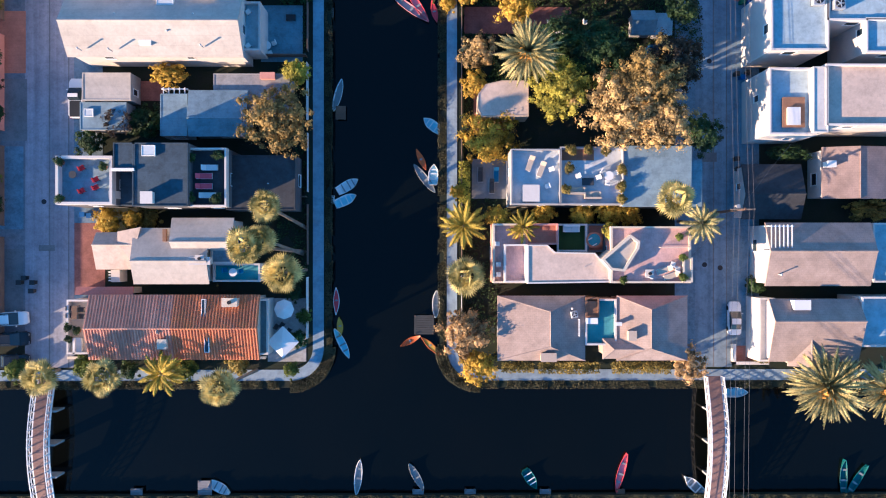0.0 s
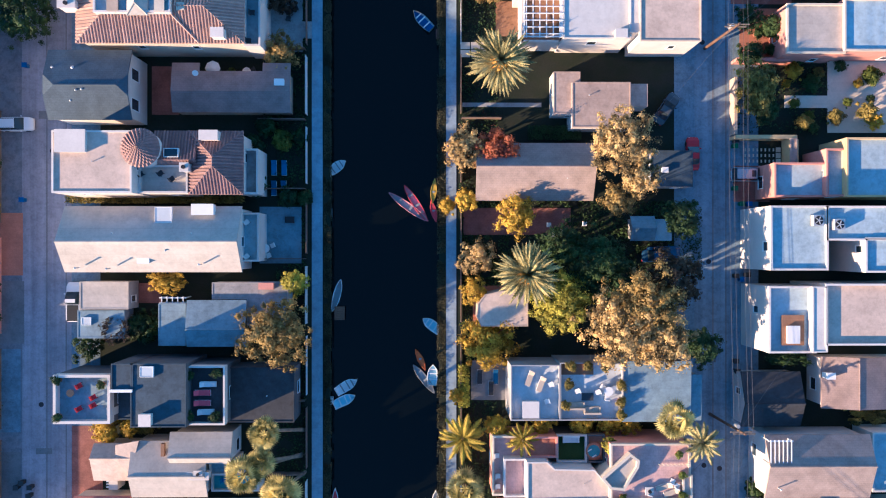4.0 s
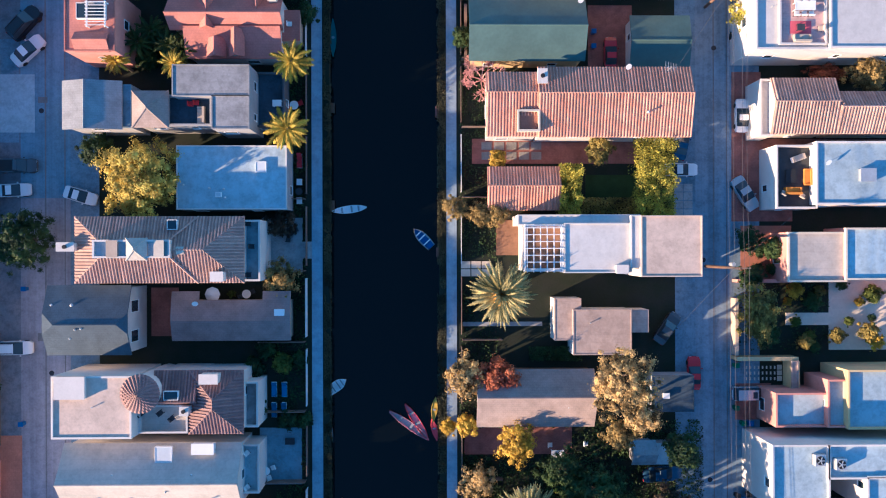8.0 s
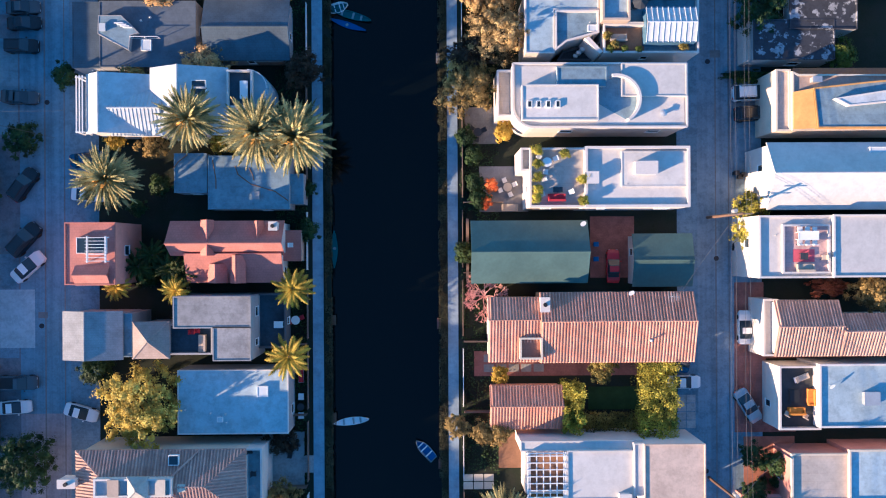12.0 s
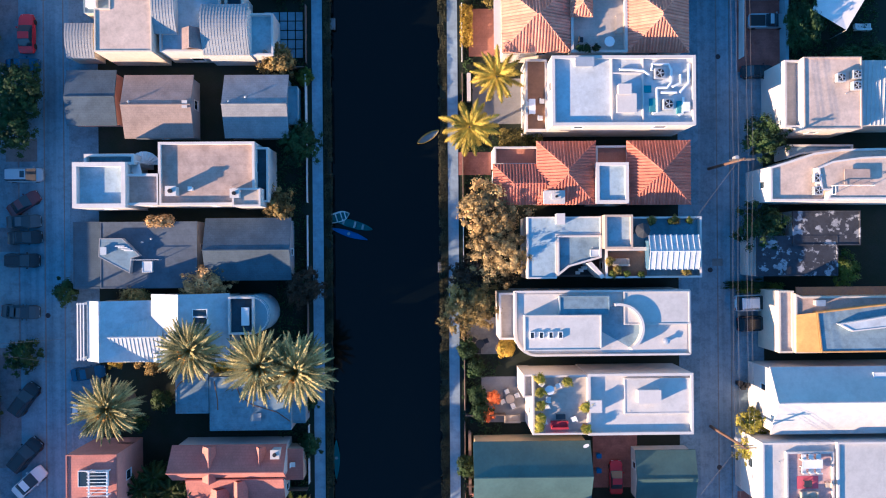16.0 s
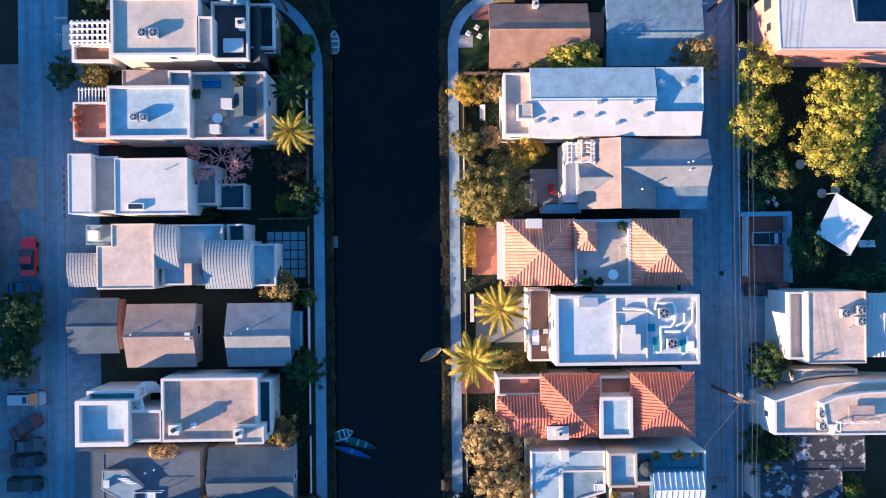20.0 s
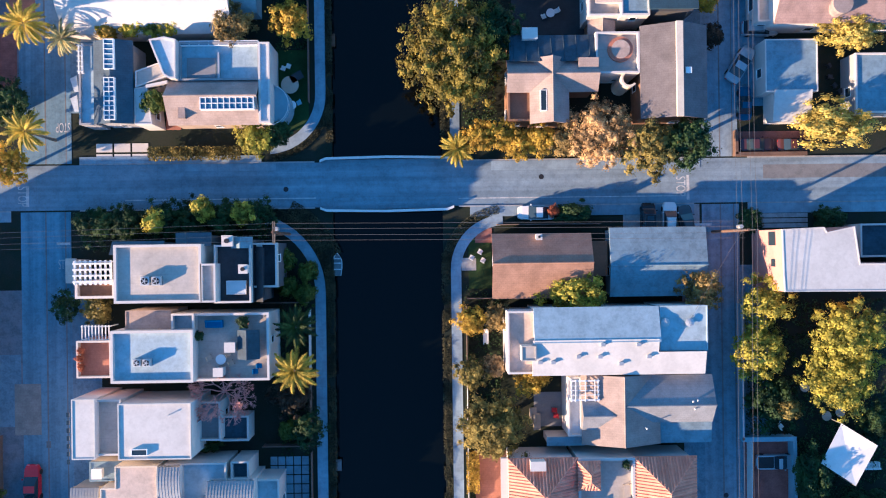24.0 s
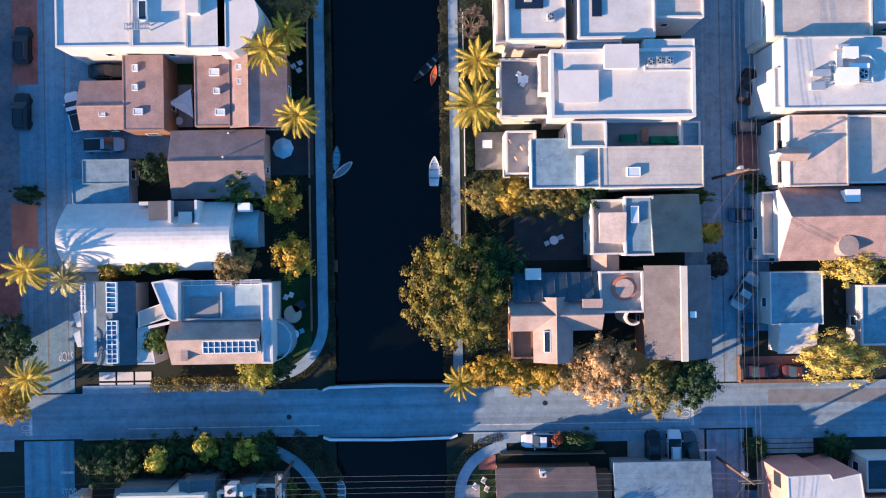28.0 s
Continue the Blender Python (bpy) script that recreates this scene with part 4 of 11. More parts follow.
flat(h, -26.27, 4.72, -17.95, 11.34, 4.6, M["stucco_dark"], M["roof_charcoal"], 0.12)
roof_box(h, -34.92, 5.29, -33.62, 6.59, 7.9, 8.7, M["stucco_white"])
skylight(h, -35.04, 10.81, -33.48, 12.05, 8.0)
part("stair", boxes(*[(-41.2 + 0.3 * k, 6.0, 5.0, -40.9 + 0.3 * k, 6.9, 5.2 + 0.22 * k) for k in range(8)]), M["stucco_white"], h)
part("beam", upright(-38.53, 9.06, -35.91, 9.39, 7.8, 8.2), M["white_paint"], h)

h = house(-31.52, 18.02, "low weathered house with flat grey-blue roofs under a tree")
flat_poly(h, [(-28.19, 21.53), (-18.82, 21.53), (-19.11, 16.26), (-23.93, 16.27), (-23.93, 19.45), (-28.19, 19.45)], 3.3, M["stucco_grey"], M["roof_grey"], 0.05, 0.12)
flat(h, -34.61, 13.86, -31.33, 18.97, 3.5, M["stucco_grey"], M["roof_blue"], 0.05)
gable(h, -31.1, 13.74, -23.87, 19.4, 3.7, 4.2, "x", M["stucco_grey"], M["roof_blue"], at=0.38)
roof_box(h, -22.28, 20.76, -20.58, 21.47, 3.2, 4.0, M["stucco_pink"])
stripes(h, -34.63, 18.83, -31.37, 19.82, 3.2, 5, "y", 0.1, 0.1)
h = house(-41.5, 18.0, "garage with two low flat roofs by the lane", "garage")
flat(h, -44.26, 18.26, -38.38, 21.62, 3.2, M["stucco_grey"], M["roof_pale"], 0.05)
flat(h, -44.74, 14.68, -39.05, 18.08, 2.8, M["stucco_grey"], M["roof_blue"], 0.05)
skylight(h, -44.17, 16.31, -43.03, 17.25, 2.8)
patch("paving", -39.28, 18.81, -35.53, 21.31, 0.08, M["brick_paving"], "reddish brick patio behind a garage", "patio")

h = house(-35.91, 25.25, "long house under a pale grey gable roof with vents")
gable(h, -44.75, 22.87, -23.84, 30.70, 5.9, 7.8, "x", M["stucco_white"], M["roof_pale"], at=0.46)
flat(h, -24.52, 24.13, -22.22, 29.99, 4.4, M["stucco_white"], M["roof_sky"], 0.8)
skylight(h, -33.70, 28.68, -31.73, 30.54, 6.95)
roof_box(h, -29.36, 29.65, -26.88, 30.84, 6.4, 7.2, M["white_paint"])
roof_box(h, -35.73, 23.99, -34.42, 24.85, 6.4, 7.0, M["white_paint"])
for x, y in ((-38.39, 27.46), (-29.24, 27.42), (-37.61, 26.28), (-28.91, 26.37), (-32.26, 25.45), (-42.69, 23.43), (-39.07, 23.34), (-28.38, 23.82)):
    vent(h, x, y, 7.0, 0.8)

h = house(-36.60, 34.89, "stucco villa with a round tiled turret and a sand-coloured roof deck")
flat(h, -44.56, 32.03, -35.52, 39.12, 9.3, M["stucco_white"], M["roof_sand"], 0.18)
roof_box(h, -43.99, 36.65, -40.64, 39.14, 9.0, 9.7, M["stucco_white"])
hip(h, -29.7, 32.00, -23.34, 39.44, 7.2, 8.8, M["stucco_white"], M["tile_brown"], TILE)
gable(h, -33.7, 35.45, -28.6, 39.44, 7.2, 8.3, "x", M["stucco_white"], M["tile_brown"], TILE, at=0.12, glass=False)
flat(h, -35.5, 32.16, -29.8, 35.4, 7.4, M["stucco_white"], M["roof_pale"], 0.7)
flat(h, -24.35, 32.24, -22.20, 37.65, 5.0, M["stucco_white"], M["roof_grey"], 0.7)
tx, ty = -34.48, 37.14
tower = part("turret", cyl(bmesh.new(), tx, ty, 0, 9.35, 2.0, n=20), M["stucco_white"], h)
bm = bmesh.new()
for i in range(7):
    ra, rb = 2.25 - 0.3 * i, 2.05 - 0.3 * i
    za, zb = 9.35 + 0.14 * i, 9.55 + 0.14 * i
    n = max(10, 30 - 3 * i)
    for k in range(n):
        u = [math.tau * (k + q) / n for q in (0.06, 0.5, 0.94)]
        low = [bm.verts.new((tx + ra * math.cos(q), ty + ra * math.sin(q), za + d)) for q, d in zip(u, (0, 0.12, 0))]
        up = [bm.verts.new((tx + max(rb - 0.12, 0.02) * math.cos(q), ty + max(rb - 0.12, 0.02) * math.sin(q), zb + d)) for q, d in zip(u, (0, 0.1, 0))]
        for q in (0, 1):
            bm.faces.new((low[q], low[q + 1], up[q + 1], up[q]))
part("turret_tiles", bm, M["tile_brown"], tower)
bm = cyl(bmesh.new(), tx, ty, 9.3, 10.45, 2.2, 0.06, 24)
part("turret_roof", bm, M["tile_pale"], tower)
roof_box(h, -27.93, 38.16, -25.87, 39.20, 7.6, 9.0, M["stucco_white"])
skylight(h, -32.19, 36.20, -30.51, 37.24, 8.3, True)
chimney(h, -29.73, 35.01, 7.8, 0.9, 0.9, 1.0)

h = house(-42.0, 45.1, "white two-storey house under a blue-grey half-hipped shingle roof")
x0, y0, x1, y1, m, e, r = -46.9, 41.0, -37.0, 49.3, 44.75, 5.5, 7.3
part("wall", boxes((x0 + 0.3, y0 + 0.3, 0, x1 - 0.3, y1 - 0.3, e - 0.16)), M["stucco_white"], h)
ys, yn, zc = m - 0.3 * (m - y0), m + 0.3 * (y1 - m), r - 0.3 * (r - e)
roof_sheets(h, [((x0, y0, e), (x1, y0, e), (x1, ys, zc), (x1 - 1.1, m, r), (x0 + 1.5, m, r), (x0, ys, zc)), ((x1, y1, e), (x0, y1, e), (x0, yn, zc), (x0 + 1.5, m, r), (x1 - 1.1, m, r), (x1, yn, zc)), ((x0, yn, zc), (x0, ys, zc), (x0 + 1.5, m, r)), ((x1, ys, zc), (x1, yn, zc), (x1 - 1.1, m, r))], M["shingle_blue"])
part("ridge_cap", tube(bmesh.new(), [(x0 + 1.5, m, r + 0.02), (x1 - 1.1, m, r + 0.02)], 0.11), M["shingle_blue"], h)
for x in (x0 + 0.3, x1 - 0.45):
    end_wall(h, x, [(y0 + 0.3, e - 0.16), (y1 - 0.3, e - 0.16), (yn, zc - 0.25), (ys, zc - 0.25)], M["stucco_white"])
for y in (46.7, 43.1):
    window(h, x1 - 0.29, y, 2.7, "e", 1.5, 2.2)
vent(h, -46.0, 47.0, 6.3, 0.1, 0.1)
vent(h, -43.6, 47.0, 6.3, 0.15, 0.12)
vent(h, -42.9, 44.2, 7.0, 0.15, 0.08)
vent(h, -42.2, 44.3, 7.0, 0.15, 0.08)
vent(h, -43.8, 43.1, 6.2, 0.3)
h2 = house(-26.78, 45.22, "single-storey house with a low mauve shingled roof and a notched deck")
part("wall", boxes((-32.9, 42.6, 0, -18.9, 47.2, 3.0)), M["stucco_tan"], h2)
roof_sheets(h2, [((-33.05, 42.35, 3.1), (-18.6, 42.35, 3.1), (-18.6, 44.85, 3.8), (-33.05, 44.85, 3.8)), ((-33.05, 44.85, 3.8), (-18.6, 44.85, 3.8), (-18.6, 47.35, 3.4), (-33.05, 47.35, 3.4)), ((-33.05, 47.36, 3.4), (-29.7, 47.36, 3.4), (-29.7, 48.4, 3.2), (-33.05, 48.4, 3.2)), ((-22.0, 47.36, 3.4), (-18.6, 47.36, 3.4), (-18.6, 48.4, 3.2), (-22.0, 48.4, 3.2))], M["shingle_mauve"])
roof_box(h2, -20.37, 45.52, -19.27, 46.21, 3.5, 4.1, M["white_paint"])
dish(h2, -30.0, 47.0, 3.5)
patch("paving", -36.7, 42.6, -33.3, 48.7, 0.08, M["brick_paving"], "dark red brick court between two houses", "court")

h = house(-35.86, 54.50, "large villa with a striped brown clay tile hip roof")
x0, y0, x1, y1 = -42.74, 49.60, -23.15, 57.36
hip(h, x0, y0, x1, y1, 7.4, 9.0, M["stucco_cream"], M["tile_pale"], TILE, run=4.4)
flat(h, -39.79, 52.56, -31.07, 54.61, 9.5, M["stucco_white"], M["roof_sky"], 0.35, base=7.5, glass=False)
roof_box(h, -38.12, 52.70, -36.97, 54.50, 9.0, 9.6, M["stucco_tan"])
roof_box(h, -32.76, 52.70, -31.74, 54.50, 9.0, 9.6, M["stucco_cream"])
hip(h, -36.04, 52.27, -33.63, 54.83, 9.4, 10.2, M["stucco_white"], M["roof_pale"], base=7.5, glass=False)
for a, b in (((-31.2, 54.7, 8.95), (-28.4, y1, 7.5)), ((-31.2, 52.6, 8.95), (-28.4, y0, 7.5))):
    part("valley_cap", tube(bmesh.new(), [a, b], 0.12), M["tile_pale"], h)
flat(h, -23.65, 49.75, -21.67, 56.97, 6.0, M["stucco_white"], M["roof_blue"], 0.9)
chimney(h, -43.29, 53.83, 7.6, 1.9, 0.9, 0.9)
roof_box(h, -26.56, 49.89, -25.15, 50.92, 8.0, 9.2, M["stucco_white"])
skylight(h, -31.77, 55.78, -30.61, 56.94, 8.2, True)
roof_box(h, -30.47, 53.01, -29.70, 53.78, 8.2, 9.0, M["stucco_cream"])

h = house(-26.61, 63.08, "plain box house with a wide pale blue flat roof")
flat(h, -32.05, 58.32, -18.83, 66.00, 4.4, M["stucco_grey"], M["roof_sky"], 0.14, M["stucco_white"])
skylight(h, -22.51, 62.77, -21.23, 64.06, 4.45)
skylight(h, -27.32, 59.78, -26.65, 60.39, 4.4)
for x, y in ((-31.11, 61.27), (-28.07, 60.86), (-26.31, 60.73), (-26.17, 59.71)):
    vent(h, x, y, 4.3, 0.35)

h = house(-36.52, 72.52, "grey modern house of several blocks with a pyramid roof light")
gable(h, -44.67, 67.61, -37.69, 73.33, 6.4, 7.3, "y", M["stucco_grey"], M["shingle_grey"], at=0.42)
flat(h, -38.23, 67.90, -36.78, 72.97, 6.0, M["stucco_grey"], M["roof_blue"], 0.1)
hip(h, -36.38, 67.77, -32.10, 72.09, 6.8, 8.0, M["stucco_grey"], M["shingle_tan"])
flat(h, -32.72, 68.13, -27.30, 71.73, 6.2, M["stucco_grey"], M["roof_dark"], 0.9)
flat(h, -31.50, 71.35, -22.55, 75.02, 7.4, M["stucco_grey"], M["roof_grey"], 0.1)
flat(h, -26.94, 67.54, -22.56, 71.48, 7.4, M["stucco_grey"], M["roof_grey"], 0.1)
flat(h, -23.53, 68.47, -19.30, 75.07, 3.4, M["stucco_dark"], M["roof_dark"], 0.7)

h = house(-27.69, 80.71, "cottage with a smooth red tile roof and dormers")
gable(h, -32.59, 79.73, -19.06, 83.87, 5.0, 6.6, "x", M["stucco_white"], M["tile_smooth"], at=0.35)
gable(h, -30.84, 76.46, -19.32, 80.33, 4.4, 5.4, "x", M["stucco_white"], M["tile_smooth"], at=0.9)
gable(h, -28.79, 79.74, -27.24, 83.95, 5.8, 6.8, "y", M["stucco_white"], M["tile_smooth"], base=4, glass=False, at=0.7)
gable(h, -22.42, 81.18, -21.38, 83.82, 5.8, 6.6, "y", M["stucco_white"], M["tile_smooth"], base=4, glass=False)
gable(h, -28.20, 76.47, -25.83, 78.74, 5.0, 6.0, "y", M["stucco_white"], M["tile_smooth"], base=3, glass=False)
gable(h, -25.44, 76.45, -23.61, 79.77, 5.3, 6.3, "y", M["stucco_white"], M["tile_smooth"], base=3, glass=False)
flat(h, -19.64, 79.01, -17.46, 82.74, 3.0, M["stucco_tan"], M["tile_smooth"], 0.05, glass=False)
chimney(h, -20.05, 83.16, 6.0, 0.9, 0.9, 0.8)
h = house(-44.43, 80.42, "narrow garage house with red tiles and a glazed roof deck")
flat(h, -43.72, 76.47, -37.95, 83.64, 7.8, M["stucco_pink"], M["tile_smooth"], 0.12)
skylight(h, -42.18, 80.08, -38.85, 81.91, 8.0, True)
gable(h, -42.58, 76.39, -38.61, 78.80, 7.6, 8.3, "x", M["stucco_pink"], M["tile_smooth"], base=5, glass=False)
stripes(h, -40.97, 79.02, -38.55, 82.06, 8.6, 8, "x", 0.06, 0.08)
flat(h, -39.96, 80.18, -38.00, 83.62, 3.0, M["stucco_dark"], M["roof_dark"], 0.5, glass=False)

h = house(-25.23, 89.11, "low cottage with a cracked pale blue flat roof")
flat(h, -32.59, 87.35, -28.68, 92.08, 3.6, M["stucco_grey"], M["roof_blue"], 0.1)
flat(h, -28.43, 85.31, -18.69, 91.75, 3.9, M["stucco_grey"], M["roof_blue"], 0.1)
flat(h, -18.80, 85.96, -17.11, 89.61, 3.2, M["stucco_grey"], M["roof_blue"], 0.1, glass=False)
roof_box(h, -23.09, 86.53, -22.28, 87.35, 3.8, 4.1, M["stucco_grey"])
for line in ([(-25.20, 90.51), (-24.86, 89.48), (-23.30, 88.32), (-20.39, 87.43), (-18.76, 86.26)], [(-27.91, 91.26), (-27.51, 88.94), (-27.51, 87.78)], [(-32.66, 90.15), (-32.04, 91.03), (-30.88, 91.92)], [(-23.50, 90.30), (-23.10, 89.48), (-22.96, 88.80)]):
    part("sealed_crack", tube(bmesh.new(), [(x, y, 3.8 if x > -33 else 3.5) for x, y in line], 0.07, 5), M["siding_wood"], h)

h = house(-33.66, 99.08, "white house with pale metal cross gables and a curved roof terrace")
stripes(h, -43.25, 94.18, -42.2, 100.95, 6.0, 3, "y")
gable(h, -42.15, 94.1, -34.6, 101.15, 5.7, 7.1, "y", M["stucco_white"], M["roof_frost"], at=0.27)
gable(h, -34.62, 93.9, -25.45, 101.9, 5.8, 7.5, "y", M["stucco_white"], M["roof_frost"], at=0.41)
gable(h, -39.2, 93.9, -33.0, 99.4, 5.7, 7.0, "x", M["stucco_white"], M["roof_frost"], SEAM, base=3, glass=False, at=0.56)
skylight(h, -29.4, 98.4, -27.7, 99.25, 6.9, True)
skylight(h, -29.4, 99.3, -27.7, 100.15, 6.9, True)
x, y = -22.99, 99.32
flat(h, -25.45, 97.11, -22.50, 101.49, 6.4, M["stucco_white"], M["roof_dark"], 0.6)
part("round_terrace", prism(bmesh.new(), arc(x, y, 2.3, -90, 90, 12), 0, 5.6), M["stucco_blue"], h)
railing(h, arc(x, y, 2.2, -90, 90, 10), 5.6, 0.9)
roof_box(h, -23.9, 98.2, -23.1, 100.2, 5.8, 6.2, M["white_paint"])

h = house(-33.01, 107.18, "low house with wide dark blue flat and shingled roofs")
flat(h, -41.4, 102.5, -29.86, 110.45, 3.8, M["stucco_grey"], M["roof_navy"], 0.06)
flat(h, -44.85, 102.5, -41.45, 110.5, 3.3, M["stucco_grey"], M["shingle_blue"], 0.06)
gable(h, -28.85, 103.3, -18.55, 110.85, 3.6, 4.7, "x", M["stucco_grey"], M["shingle_blue"], at=0.485)
flat_poly(h, [(-41.2, 108.5), (-38.5, 108.5), (-36.4, 106.4), (-37.4, 106.1), (-37.6, 104.3), (-41.3, 106.3)], 4.5, M["stucco_grey"], M["roof_blue"], 0.04, 0.1, base=3.0)
for k in range(4):
    part("step", boxes((-39.3 + 0.35 * k, 107.5 - 0.18 * k, 4.45, -38.2 + 0.35 * k, 107.62 - 0.18 * k, 4.62)), M["white_paint"], h)
roof_box(h, -40.9, 106.6, -40.3, 107.4, 4.3, 4.75, M["roof_frost"])
skylight(h, -36.3, 104.4, -35.1, 105.7, 3.95)
railing(h, [(-37.4, 105.9), (-34.1, 105.9)], 3.8, 0.9)
vent(h, -36.3, 108.0, 3.8, 0.3)
vent(h, -35.2, 108.4, 3.8, 0.3)
patch("paving", -29.84, 104.6, -28.6, 110.4, 0.1, M["deck_wood"], "timber passage between two low roofs", "deck")

h = house(-34.36, 116.76, "white stucco house with a tan flat roof and white parapets")
flat(h, -43.17, 112.01, -37.09, 117.28, 6.9, M["stucco_white"], M["roof_sky"], 0.8, w=0.5)
flat(h, -42.08, 117.10, -36.32, 118.31, 6.3, M["stucco_white"], M["roof_blue"], 0.8, w=0.3)
flat(h, -33.48, 112.28, -22.29, 119.66, 6.3, M["stucco_white"], M["roof_tan"], 0.5, w=0.3)
flat(h, -37.31, 112.33, -33.40, 115.98, 6.3, M["stucco_white"], M["roof_tan"], 0.5, w=0.3)
flat(h, -24.75, 112.06, -21.49, 114.18, 6.9, M["stucco_white"], M["roof_pale"], 0.3)
flat(h, -22.64, 112.69, -20.95, 119.13, 5.2, M["stucco_white"], M["roof_dark"], 0.6)
chimney(h, -31.76, 113.87, 5.8, 1.1, 1.0, 1.3)
roof_box(h, -29.94, 113.99, -29.55, 114.38, 5.9, 6.5, M["white_paint"])
chimney(h, -24.25, 113.51, 6.8, 0.9, 0.9, 0.9)
x, y = -36.01, 117.43
stair = part("spiral_stair", cyl(bmesh.new(), x, y, 2.6, 6.4, 0.08, n=8), M["white_paint"], h)
for k in range(14):
    part("step", prism(bmesh.new(), turned([(x, y)] + arc(x, y, 1.5, 20 * k, 20 * k + 24, 2)), 2.8 + 0.2 * k, 2.95 + 0.2 * k), M["white_paint"], stair)

h = house(-23.71, 125.22, "small bungalow with a pale shingled gable roof")
gable(h, -26.50, 120.51, -18.76, 128.15, 3.4, 4.6, "x", M["stucco_grey"], M["shingle_grey"])
flat(h, -19.08, 122.30, -17.88, 126.92, 2.6, M["stucco_blue"], M["roof_blue"], 0.05, glass=False)
vent(h, -25.63, 124.67, 4.3)
vent(h, -23.68, 125.20, 4.2)
h = house(-35.70, 125.26, "small bungalow with a pale shingled gable roof between two others")
gable(h, -38.53, 120.55, -30.21, 128.18, 3.4, 4.4, "x", M["stucco_grey"], M["shingle_tan"])
vent(h, -37.49, 124.70, 4.3)
roof_box(h, -31.16, 123.98, -30.63, 124.79, 4.0, 4.7, M["stucco_white"])
h = house(-44.13, 126.35, "garage by the lane with shade put into its blue shingled roof")
# Roof lies in shade; the dark blue shingle tone holds that shade.
gable(h, -45.76, 122.23, -39.71, 128.94, 2.8, 3.4, "x", M["stucco_pink"], M["shingle_blue"])

h = house(-33.01, 134.57, "house of curved metal roofs, a sand deck and blue terraces")
flat_poly(h, [(-40.66, 130.16), (-34.02, 130.16), (-34.02, 137.76), (-38.95, 137.76), (-38.95, 135.25), (-40.66, 135.25)], 6.6, M["stucco_cream"], M["roof_sand"], 0.12, 0.16)
flat(h, -42.86, 135.41, -38.97, 137.72, 4.4, M["stucco_cream"], M["roof_blue"], 0.1)
roof_box(h, -42.3, 135.9, -41.2, 137.0, 4.2, 5.0, M["white_paint"])


def vaulted(h, x0, y0, x1, y1, z0, rise, wall, roof, n=10, rib=None, span=(0.0, 1.0), axis="x"):
    """A block under a curved roof that bends across axis's other way; span: the share of the arch."""
    part("wall", boxes((x0 + 0.1, y0 + 0.1, 0, x1 - 0.1, y1 - 0.1, z0)), wall, h)
    a, b = span
    lo, hi = (y0, y1) if axis == "x" else (x0, x1)
    pts = []
    for k in range(n + 1):
        s = a + (b - a) * k / n
        pts.append((lo + (hi - lo) * k / n, z0 + rise * math.sin(math.pi * s)))
    bm = bmesh.new()
    for (p, za), (q, zb) in zip(pts, pts[1:]):
        f = [(x0, p, za), (x1, p, za), (x1, q, zb), (x0, q, zb)] if axis == "x" else [(p, y0, za), (q, y0, zb), (q, y1, zb), (p, y1, za)]
        slab(bm, f, 0.2)
    bmesh.ops.remove_doubles(bm, verts=bm.verts, dist=0.001)
    vault = part("vault_roof", bm, roof, h)
    if rib:
        n_rib = round(((y1 - y0) if axis == "y" else (x1 - x0)) / rib[0])
        for i in range(n_rib):
            e = (y0 if axis == "y" else x0) + rib[0] * (i + 0.5)
            part("seam", tube(bmesh.new(), [(p, e, z + 0.01) if axis == "y" else (e, p, z + 0.01) for p, z in pts], 0.026, 4), roof, vault)
    bm = bmesh.new()
    for e in ((x0 + 0.1, x0 + 0.25), (x1 - 0.25, x1 - 0.1)) if axis == "x" else ((y0 + 0.1, y0 + 0.25), (y1 - 0.25, y1 - 0.1)):
        for (p, za), (q, zb) in zip(pts, pts[1:]):
            w = [(e[i], r, z) if axis == "x" else (r, e[i], z) for i in (0, 1) for r, z in ((p, z0 - 0.05), (q, z0 - 0.05), (q, zb - 0.15), (p, za - 0.15))]
            v = [bm.verts.new(c) for c in w]
            for f in ((0, 1, 2, 3), (7, 6, 5, 4), (0, 4, 5, 1), (1, 5, 6, 2), (2, 6, 7, 3), (3, 7, 4, 0)):
                bm.faces.new([v[i] for i in f])
    bmesh.ops.remove_doubles(bm, verts=bm.verts, dist=0.001)
    part("end_wall", bm, wall, h)


vaulted(h, -45.52, 130.32, -42.12, 134.42, 3.0, 0.8, M["stucco_cream"], M["metal_grey"], 8, (0.36, 0.06, 0.06), (0.1, 0.7), "x")
flat(h, -33.54, 130.51, -26.45, 137.63, 5.4, M["stucco_white"], M["roof_sky"], 0.5)
vaulted(h, -34.02, 132.46, -31.39, 137.61, 5.6, 1.3, M["stucco_white"], M["metal_grey"], 10, (0.36, 0.06, 0.06), (0.05, 0.7), "x")
vaulted(h, -28.41, 130.03, -22.94, 135.75, 5.2, 1.6, M["stucco_white"], M["metal_grey"], 12, (0.36, 0.06, 0.06), (0.05, 0.75), "x")
flat(h, -23.47, 130.27, -20.42, 135.28, 4.4, M["stucco_white"], M["roof_sky"], 0.6)
gable(h, -30.73, 130.56, -28.40, 133.07, 6.0, 6.8, "y", M["siding_wood"], M["shingle_mauve"], base=3, glass=False)
flat(h, -25.96, 135.34, -23.85, 137.64, 5.0, M["stucco_white"], M["roof_dark"], 0.7, glass=False)

